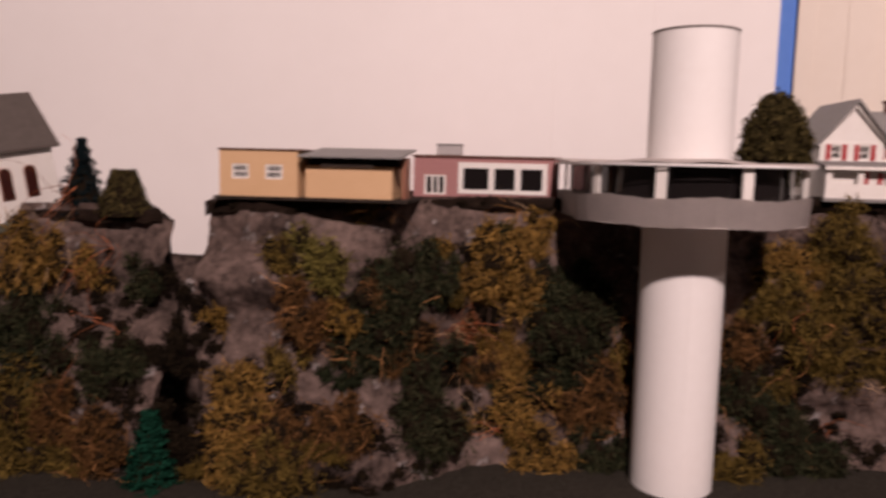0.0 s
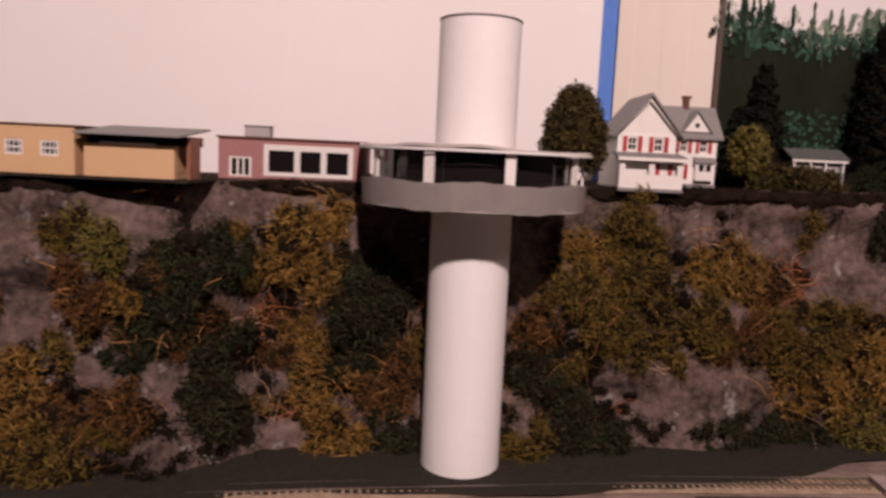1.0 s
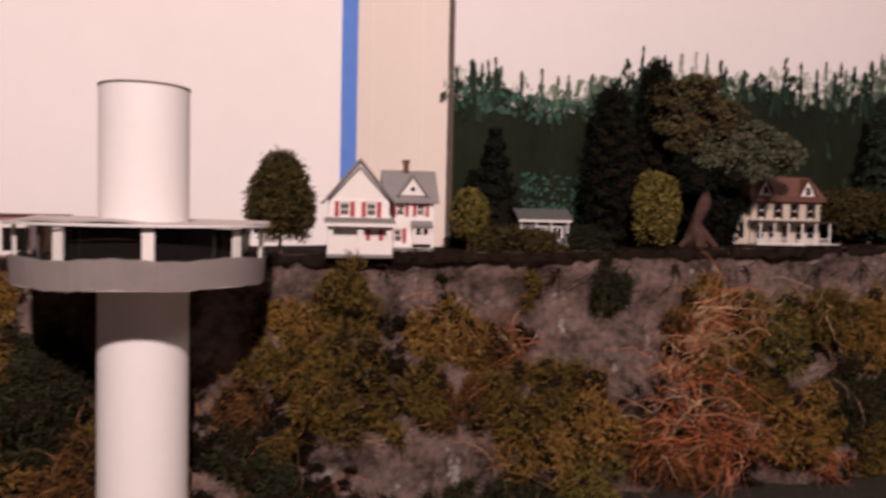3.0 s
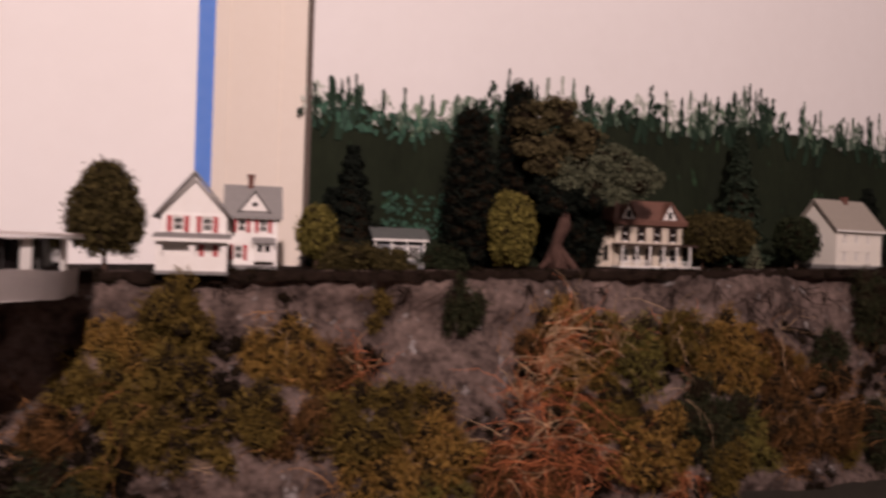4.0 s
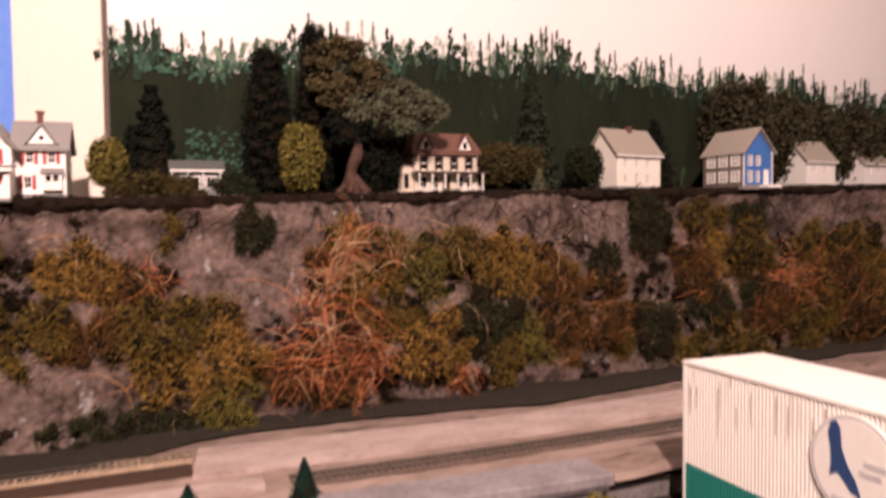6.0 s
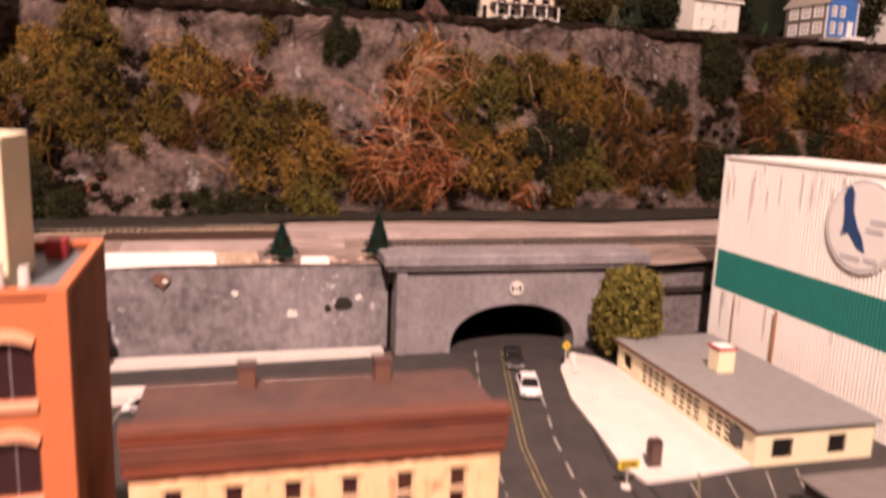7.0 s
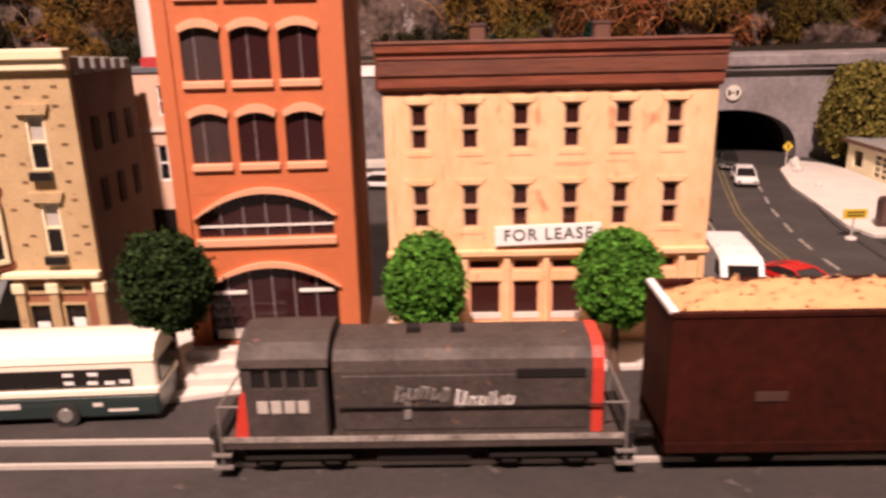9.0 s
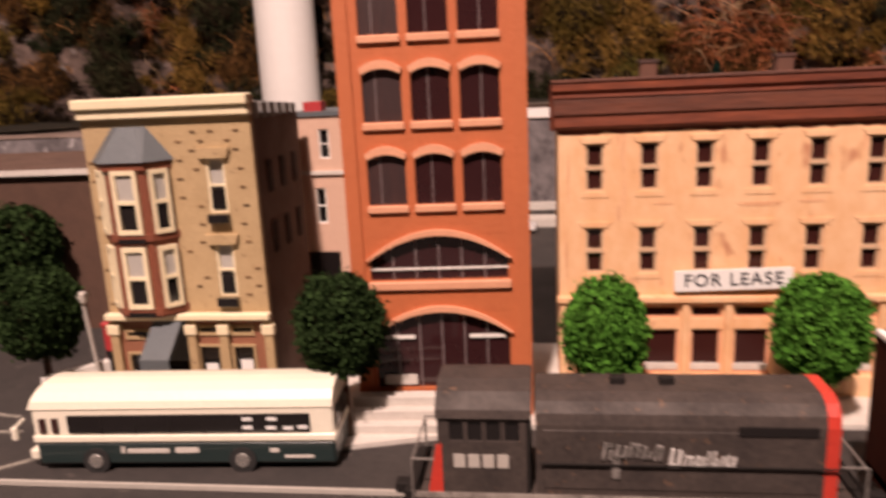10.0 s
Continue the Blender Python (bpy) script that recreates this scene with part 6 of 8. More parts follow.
def factory():
    """White corrugated box building with a teal band and a round sign."""
    f = thing("corrugated_warehouse", "tall white corrugated warehouse with a teal band", "warehouse", pose(0.5845, 0.472, 0, 0, 0, 0))
    W, D, Z = 0.108, 0.30, 0.232
    WC = material("weathered_white_metal", (0.76, 0.73, 0.69), 0.6, (0.69, 0.65, 0.60), 30, 0.7, 0.1, stretch=(1, 1, 0.12), spots=0.0, spot_colour=(0.28, 0.17, 0.10))
    TEAL = material("teal_band_paint", (0.006, 0.17, 0.14), 0.55, (0.005, 0.14, 0.115), 30)

    def ribs(length, step=0.0045, deep=0.0011):
        pts = []
        n = int(length / step)
        for i in range(n):
            a = i * length / n
            s = length / n
            pts += [(a, 0.0), (a + s * 0.45, 0.0), (a + s * 0.55, -deep), (a + s * 0.95, -deep)]
        return pts + [(length, 0.0), (length, 0.003), (0.0, 0.003)]

    def rib_wall(length, z0, z1, mat, name):
        return part(name, prism(ribs(length), z0, z1, None, "z"), mat, f)
    # wall towards the gas station faces -x and runs from the far corner to the near one
    turn = pose(0, 0, 0, 0, 0, -90)
    for z0, z1, mat, name in ((0.0, 0.0795, WC, "corrugated_wall"), (0.0795, 0.1255, TEAL, "teal_band"), (0.1255, Z, WC, "corrugated_wall")):
        rib_wall(D, z0, z1, mat, name).matrix_local = turn
        w = rib_wall(W, z0, z1, mat, name)
        w.matrix_local = pose(0, -D, 0)
    part("back_wall", box(0.003, W, -0.003, 0.0, 0, Z), WC, f)
    part("side_wall", box(W - 0.003, W, -D, -0.003, 0, Z), WC, f)
    part("roof", box(-0.002, W, -D - 0.002, 0.002, Z, Z + 0.003), WC, f)
    part("corner_flashing", box(-0.0016, 0.002, -0.002, 0.0016, 0, Z), WHITE, f)
    part("downpipe", rod((-0.0028, -0.115, 0.0), (-0.0028, -0.115, 0.079), 0.0013, 8), material("rusty_pipe", (0.32, 0.13, 0.05), 0.8), f)
    part("downpipe", rod((-0.0026, -0.045, 0.0), (-0.0026, -0.045, 0.079), 0.0008, 8), material("rusty_pipe_thin", (0.35, 0.20, 0.12), 0.8), f)
    sg = part("round_sign", tube(0.043, 0.043, 0, 0.002, 40), WHITE, f, "round white sign with a dark blue leaping fish shape")
    sg.matrix_local = pose(-0.0012, -0.212, 0.185, 90, 0, -90)
    GREYL = material("grey_sign_ring", (0.52, 0.51, 0.52), 0.6)
    bm = tube(0.0415, 0.0415, 0.002, 0.0022, 40)
    part("sign_ring", bm, GREYL, sg)
    part("sign_field", tube(0.0392, 0.0392, 0.0022, 0.0025, 40), WHITE, sg)
    BLUE = material("dark_blue_paint", (0.018, 0.055, 0.16), 0.5)
    fish = [(-0.012, 0.032), (-0.005, 0.035), (0.000, 0.028), (0.002, 0.010), (0.009, -0.004), (0.019, -0.016), (0.025, -0.030), (0.013, -0.027), (0.006, -0.020), (-0.003, -0.013), (-0.013, -0.018), (-0.011, -0.005), (-0.012, 0.010), (-0.015, 0.022)]
    part("fish_mark", prism([(x * 0.8 - 0.012, y * 0.9 + 0.004) for x, y in fish], 0.0025, 0.0030, None, "z"), BLUE, sg)
    for k, (xa, xb, y) in enumerate(((0.010, 0.030, 0.006), (0.006, 0.026, -0.002), (-0.020, 0.004, -0.030), (0.008, 0.024, -0.029))):
        part("lettering_bar", box(xa, xb, y - 0.0024, y + 0.0024, 0.0025, 0.0029), GREYL, sg)
    STREAK = material("dark_rust_streak", (0.22, 0.13, 0.085), 0.8, (0.42, 0.32, 0.25), 300, 1.0)
    rng = np.random.default_rng(31)
    for k in range(42):
        y = -0.004 - 0.29 * rng.uniform() ** 1.2
        zt = (0.232 - abs(rng.normal(0, 0.022))) if k % 4 else 0.078
        ln = rng.uniform(0.010, 0.045)
        w = rng.uniform(0.0003, 0.0009)
        bm = bmesh.new()
        vs = [bm.verts.new((-0.0010, y + dy * w, z)) for dy, z in ((-0.6, zt), (0.6, zt - 0.002), (1.0, zt - ln * 0.3), (0.5, zt - ln * 0.7), (0.0, zt - ln), (-0.5, zt - ln * 0.6))]
        ws = [bm.verts.new(v.co + Vector((0.0004, 0, 0))) for v in vs]
        bm.faces.new(vs)
        for i in range(6):
            bm.faces.new((vs[i], ws[i], ws[(i + 1) % 6], vs[(i + 1) % 6]))
        part("rust_streak", bm, STREAK, f)
    return f


factory()


def gas_station():
    g = thing("cream_service_station", "long cream service station with a grey roof and bay doors", "building", pose(0.438, 0.187, 0, 0, 0, 0))
    D, W = 0.235, 0.115
    holes = [(0.018 + i * 0.050, 0.056 + i * 0.050, 0.004, 0.027) for i in range(3)]
    # the long side faces the street on -x
    side = part("bay_wall", wall_with_holes(0, D, 0, 0.031, 0, 0.0025, [(D - b, D - a, c, d) for a, b, c, d in [(0.020, 0.068, 0.004, 0.026), (0.078, 0.126, 0.004, 0.026), (0.136, 0.184, 0.004, 0.026)]] + [(0.012, 0.030, 0.008, 0.024)]), CREAM, g)
    side.matrix_local = pose(0, D, 0, 0, 0, -90)
    for k in range(3):
        y0 = 0.020 + k * 0.058
        bm = bmesh.new()
        for i in range(5):
            yy = y0 + 0.048 * i / 4
            box(-0.0006 + 0.0008, 0.0018, yy - 0.0010, yy + 0.0010, 0.004, 0.026, bm=bm)
        for i in range(5):
            zz = 0.004 + 0.022 * i / 4
            box(0.0004, 0.0016, y0, y0 + 0.048, zz - 0.0007, zz + 0.0007, bm=bm)
        y_off = D - 0.235
        d = part("bay_door", bm, CREAM, g)
        part("pane", box(0.0016, 0.0022, y0, y0 + 0.048, 0.004, 0.026), BROWNGLASS, d)
        d.matrix_local = Matrix.Translation((0, 0, 0))
    part("office_window", box(-0.0004, 0.0006, D - 0.030 - 0.19, D - 0.012 - 0.19, 0.008, 0.024), BLACKGLASS, g)
    front = part("front_wall", wall_with_holes(0.0025, W, 0, 0.031, 0, 0.0025, [(0.016, 0.036, 0.006, 0.023), (0.070, 0.088, 0.006, 0.023)]), CREAM, g)
    for a, b in ((0.016, 0.036), (0.070, 0.088)):
        part("pane", box(a, b, 0.0015, 0.0022, 0.006, 0.023), BLACKGLASS, front)
    part("back_wall", box(0.0025, W, D - 0.0025, D, 0, 0.031), CREAM, g)
    part("far_wall", box(W - 0.0025, W, 0.0025, D - 0.0025, 0, 0.031), CREAM, g)
    part("roof", box(-0.004, W + 0.004, -0.004, D + 0.006, 0.031, 0.0345, 0.0006), ROOFGREY, g)
    part("fascia", box(-0.0048, -0.0040, -0.004, D + 0.006, 0.0308, 0.0345), ROOFBROWN, g)
    v = part("roof_vent", box(0.043, 0.061, 0.117, 0.135, 0.0345, 0.058, 0.0008), CREAM, g)
    part("vent_cap", box(0.042, 0.062, 0.116, 0.136, 0.0575, 0.0595), RED, v)
    part("vent_top", box(0.044, 0.060, 0.118, 0.134, 0.0595, 0.0602), WHITE, v)
    return g


gas_station()
ball_tree(pose(0.462, 0.452, 0.0), "bushy yellow-green tree beside the tunnel", 0.037, 0.088, 0.012, LEAF_YELLOW, 51, 0.005, 1800, spots_n=46, name="bushy_tree")
cone_tree(pose(0.190, 0.552, DECK), "small dark green bottle-brush fir on the wall top", 0.020, 0.052, LEAF_FIR, 52, 0.0035, 1300, name="fir_tree")
cone_tree(pose(0.080, 0.545, DECK), "small dark green bottle-brush fir on the wall top", 0.019, 0.042, LEAF_FIR, 53, 0.0035, 1200, name="fir_tree")
for x, s in ((0.0185, 54), (0.1050, 55)):
    ball_tree(pose(x, -0.030, 0.0), "bright green foam street tree", 0.0168 if s == 54 else 0.0176, 0.036 if s == 54 else 0.037, 0.0265, LEAF_GREEN, s, 0.0023, 2600, spots_n=46, name="street_tree", group="bright street trees")
for x, y, s in ((-0.0935, -0.045, 56), (-0.2445, -0.028, 57)):
    ball_tree(pose(x, y, 0.0), "deep green foam street tree", 0.0178, 0.035, 0.035, LEAF_DEEP, s, 0.0025, 2500, spots_n=40, name="street_tree", group="dark street trees")
ball_tree(pose(-0.330, 0.075, 0.0), "dark green tree behind the shop house", 0.024, 0.048, 0.034, LEAF_DEEP, 58, 0.004, 1500, spots_n=36, name="street_tree", group="dark street trees")


# ---- street surface, kerbs, lines and tracks ----
def ribbon(name, pts, width, z, mat, parent, dash=None, thick=0.0005):
    """A painted line along points in plan; dash: lengths of mark and space."""
    bm = bmesh.new()
    ps = [Vector((x, y, 0)) for x, y in pts]
    lens = [(b - a).length for a, b in zip(ps, ps[1:])]
    total = sum(lens)

    def at(s):
        for a, b, L in zip(ps, ps[1:], lens):
            if s <= L + 1e-9:
                return a + (b - a) * (s / L), (b - a).normalized()
            s -= L
        return ps[-1], (ps[-1] - ps[-2]).normalized()
    s = 0.0
    while s < total - 1e-6:
        e = min(total, s + (dash[0] if dash else 0.012))
        p, d = at(s)
        q, d2 = at(e)
        n1, n2 = Vector((-d.y, d.x, 0)) * width / 2, Vector((-d2.y, d2.x, 0)) * width / 2
        lo = [bm.verts.new(v + Vector((0, 0, z))) for v in (p - n1, q - n2, q + n2, p + n1)]
        hi = [bm.verts.new(v + Vector((0, 0, z + thick))) for v in (p - n1, q - n2, q + n2, p + n1)]
        bm.faces.new(hi)
        for i in range(4):
            j = (i + 1) % 4
            bm.faces.new((lo[i], lo[j], hi[j], hi[i]))
        s = e + (dash[1] if dash else 0.0)
    return part(name, bm, mat, parent)


marks = thing("road_markings", "worn white and yellow lines on the street", "road marking", kind="structure")
centre = [(0.345, 0.62), (0.3364, 0.5195), (0.2953, 0.368), (0.2659, 0.253), (0.2547, 0.179), (0.2524, 0.12), (0.262, 0.03), (0.268, -0.03)]
ribbon("yellow_line", [(x - 0.0022, y) for x, y in centre], 0.0016, 0.0, YELLOWPAINT, marks)
ribbon("yellow_line", [(x + 0.0022, y) for x, y in centre], 0.0016, 0.0, YELLOWPAINT, marks)
ribbon("lane_dash", [(0.333, 0.40), (0.3187, 0.338), (0.2986, 0.2655), (0.2829, 0.1825), (0.2759, 0.113), (0.2803, 0.084), (0.279, 0.02)], 0.0022, 0.0, LINEPAINT, marks, (0.024, 0.022))
ribbon("edge_line", [(0.300, 0.51), (0.2863, 0.4556), (0.2549, 0.3327), (0.2381, 0.255), (0.226, 0.18)], 0.0018, 0.0, LINEPAINT, marks, (0.030, 0.018))
DARKLINE = material("dark_groove", (0.014, 0.013, 0.013), 0.7)
ribbon("groove", [(0.372, 0.40), (0.3537, 0.3275), (0.3276, 0.222), (0.3186, 0.1426), (0.3149, 0.073), (0.315, -0.05)], 0.0022, 0.0, DARKLINE, marks)
ribbon("groove", [(0.395, 0.42), (0.366, 0.30), (0.3409, 0.208), (0.3345, 0.1315), (0.3302, 0.0505), (0.330, -0.05)], 0.0022, 0.0, DARKLINE, marks)
for a, b in (((0.361, 0.135), (0.372, 0.172)), ((0.390, 0.135), (0.406, 0.176)), ((0.423, 0.14), (0.444, 0.178)), ((0.450, 0.14), (0.473, 0.180))):
    ribbon("stall_line", [a, b], 0.0014, 0.0, LINEPAINT, marks)
for k in range(7):
    x = -0.115 + 0.045 * k
    ribbon("stall_line", [(x, 0.36), (x + 0.004, 0.395)], 0.0014, 0.0, LINEPAINT, marks)
ribbon("edge_line", [(-0.46, -0.012), (-0.285, -0.026), (-0.262, -0.030)], 0.0022, 0.0, LINEPAINT, marks)
ribbon("edge_line", [(-0.46, -0.04), (-0.27, -0.046), (-0.2505, -0.045)], 0.0022, 0.0, LINEPAINT, marks)
ribbon("edge_line", [(-0.262, -0.098), (-0.2187, -0.0623)], 0.0022, 0.0, LINEPAINT, marks)
ribbon("edge_line", [(-0.46, -0.0855), (-0.272, -0.0835)], 0.0018, 0.0, LINEPAINT, marks)
ribbon("tar_seam", [(0.20, 0.30), (0.245, 0.305)], 0.002, 0.0, DARKLINE, marks)

FORECOURT = [(0.4058, 0.4767), (0.372, 0.425), (0.3495, 0.346), (0.3415, 0.278), (0.331, 0.205), (0.3368, 0.1765), (0.3785, 0.1790), (0.4375, 0.187), (0.4375, 0.425), (0.43, 0.455)]
sheet("forecourt", FORECOURT, -0.0005, 0.0025, CONCRETE, "pale concrete forecourt beside the service station", "pavement")
sheet("pavement", [(-0.128, -0.055), (-0.100, -0.058), (-0.012, -0.034), (0.125, -0.030), (0.160, -0.028), (0.160, 0.055), (-0.128, 0.075)], -0.0005, 0.0022, CONCRETE, "pale concrete pavement in front of the buildings", "pavement")
sheet("pavement_left", [(-0.215, -0.040), (-0.13, -0.040), (-0.13, 0.07), (-0.232, 0.07), (-0.242, -0.005), (-0.232, -0.028)], -0.0005, 0.0022, CONCRETE, "pale concrete pavement round the shop house", "pavement")
for name, pts, top, label in (("kerb_strip", [(-0.12, 0.488), (0.19, 0.500), (0.19, 0.518), (-0.12, 0.512)], 0.006, "white concrete strip at the foot of the wall"),
                              ("kerb_strip", [(-0.11, 0.395), (0.05, 0.400), (0.05, 0.424), (-0.11, 0.422)], 0.008, "white concrete strip beside the car park"),
                              ("kerb_strip", [(0.058, 0.400), (0.205, 0.405), (0.205, 0.421), (0.058, 0.424)], 0.008, "white concrete strip beside the car park")):
    tagged(part(name, prism(pts, 0.0, top, None, "z"), CONCRETE), label, "kerb", kind="structure")
tagged(part("foam_board", prism([(-0.165, 0.528), (0.010, 0.538), (0.006, 0.565), (-0.17, 0.562)], DECK - 0.003, DECK + 0.008, None, "z"), PAPER), "white foam board strip on the wall top", "board")
CREAMCARD = material("stained_cream_board", (0.60, 0.48, 0.37), 0.85, (0.34, 0.24, 0.17), 26, 1.0, 0.2)
PINKGREY = material("pinkish_grey_plaster", (0.47, 0.38, 0.35), 0.88, (0.26, 0.20, 0.18), 30, 1.0, 0.3, stretch=(0.4, 1, 1))
tagged(part("cork_strip", prism([(0.010, 0.544), (0.055, 0.548), (0.052, 0.580), (0.004, 0.576)], DECK - 0.003, DECK + 0.005, None, "z"), CREAMCARD), "stained cream board strip on the wall top", "board")
tagged(part("cork_strip", prism([(-0.42, 0.535), (-0.165, 0.545), (-0.168, 0.572), (-0.42, 0.562)], DECK - 0.003, DECK + 0.004, None, "z"), CREAMCARD), "stained cream board strip on the wall top", "board")
tagged(part("roadway", prism([(0.088, 0.690), (0.55, 0.700), (0.95, 0.745), (0.95, 0.830), (0.55, 0.780), (0.098, 0.790)], DECK - 0.004, DECK + 0.0052, None, "z"), PINKGREY), "pale pinkish plaster roadway beside the dark track", "roadway", kind="structure")
tagged(part("roadway_strip", prism([(-0.10, 0.618), (0.16, 0.626), (0.16, 0.655), (-0.10, 0.648)], DECK - 0.004, DECK + 0.0045, None, "z"), PINKGREY), "pale pinkish plaster strip beside the track", "roadway", kind="structure")
tagged(part("dark_board", prism([(-0.13, 0.690), (0.088, 0.706), (0.088, 0.730), (-0.13, 0.716)], DECK - 0.004, DECK + 0.0050, None, "z"), material("dark_brown_board", (0.06, 0.035, 0.024), 0.85, (0.03, 0.02, 0.015), 50, sheen=0.2)), "dark brown board beside the pale track", "board", kind="structure")
tagged(part("foam_board", prism([(0.100, 0.536), (0.132, 0.536), (0.130, 0.552), (0.102, 0.552)], DECK - 0.003, DECK + 0.004, None, "z"), PAPER), "scrap of white board on the wall top", "board")


# ---- railway ----
STEEL = material("rail_steel", (0.42, 0.38, 0.34), 0.35, (0.26, 0.21, 0.17), 80, metal=0.85)
STEELPALE = material("street_rail", (0.62, 0.58, 0.53), 0.5, (0.45, 0.40, 0.35), 60, metal=0.3)
TIE = material("plastic_tie", (0.075, 0.055, 0.042), 0.85, (0.05, 0.038, 0.03), 120, per_object=0.25)
TIEPALE = material("weathered_tie", (0.34, 0.25, 0.17), 0.85, (0.24, 0.17, 0.12), 120, per_object=0.25)


def track(name, label, pts, z, tie_mat, bed_mat, rail_mat=None, gauge=0.0165, pitch=0.0085, ties=True):
    t = thing(name, label, "track", kind="structure")
    ps = [Vector((x, y, 0)) for x, y in pts]
    for s in (-1, 1):
        off = []
        for i, p in enumerate(ps):
            d = (ps[min(i + 1, len(ps) - 1)] - ps[max(i - 1, 0)]).normalized()
            off.append((p.x - d.y * s * gauge / 2, p.y + d.x * s * gauge / 2))
        ribbon("rail", off, 0.0014, z + 0.0026, rail_mat or STEEL, t, None, 0.0020)
    if ties:
        ribbon("bed", pts, 0.040, z - 0.002, bed_mat, t, None, 0.0025)
        me = None
        s = 0.0
        for a, b in zip(ps, ps[1:]):
            L = (b - a).length
            ang = math.atan2((b - a).y, (b - a).x)
            for k in range(int(L / pitch)):
                p = a + (b - a) * ((k + 0.5) * pitch / L)
                if me is None:
                    ob = part("tie", box(-0.0014, 0.0014, -0.0145, 0.0145, 0.0, 0.0022), tie_mat, t)
                    me = ob.data
                else:
                    ob = new("tie", me)
                    ob.parent = t
                ob.matrix_local = Matrix.Translation((p.x, p.y, z + 0.0006)) @ Matrix.Rotation(ang, 4, "Z")
    return t


CORK = material("pale_cork_roadbed", (0.50, 0.39, 0.28), 0.9, (0.24, 0.17, 0.12), 60, 1.0, 0.5, sheen=0.2)
track("upper_track", "weathered model track on the upper shelf", [(-0.95, 0.640), (-0.82, 0.658), (-0.504, 0.708), (-0.343, 0.729), (-0.195, 0.750), (0.088, 0.772)], DECK + 0.001, TIEPALE, CORK)
track("upper_track", "dark model track on the upper shelf", [(0.19, 0.640), (0.40, 0.645), (0.70, 0.662), (1.05, 0.70)], DECK + 0.001, TIE, material("brown_track_ballast", (0.17, 0.12, 0.095), 0.95, (0.09, 0.065, 0.052), 150, 0.9, 0.8))
track("street_track", "pale rails set into the street surface", [(-1.2, -0.098), (0.6, -0.098)], -0.0022, TIE, ASPHALT, STEELPALE, ties=False)


def wheel(parent, x, y, z, r, w, tyre_mat, hub_mat, name="wheel", n=24):
    t = part(name, tube(r, r, -w / 2, w / 2, n), tyre_mat, parent)
    t.matrix_local = pose(x, y, z, 90)
    part("rim", tube(r * 0.58, r * 0.50, w / 2 - 0.0001, w / 2 + 0.0006, n), hub_mat, t)
    part("rim", tube(r * 0.50, r * 0.58, -w / 2 - 0.0006, -w / 2 + 0.0001, n), hub_mat, t)
    return t


TYRE = material("black_tyre", (0.018, 0.017, 0.017), 0.85)
CHROME = material("silver_hub", (0.62, 0.60, 0.57), 0.3, (0.5, 0.48, 0.45), 80, metal=0.8)
LOCOGREY = material("weathered_dark_grey_paint", (0.074, 0.058, 0.051), 0.65, (0.026, 0.021, 0.020), 60, 0.9, 0.15, spots=0.03, spot_colour=(0.13, 0.08, 0.055), sheen=0.3)
SCARLET = material("scarlet_paint", (0.55, 0.045, 0.03), 0.5, (0.42, 0.035, 0.022), 60)
GRIME = material("black_running_gear", (0.012, 0.010, 0.0095), 0.85, (0.022, 0.018, 0.016), 120, sheen=0.2)


RAILPALE = material("worn_walkway_edge", (0.42, 0.38, 0.34), 0.6, (0.12, 0.10, 0.09), 70, 1.0)
RAILGREY = material("worn_grey_rail", (0.20, 0.18, 0.165), 0.5, (0.09, 0.08, 0.075), 120)


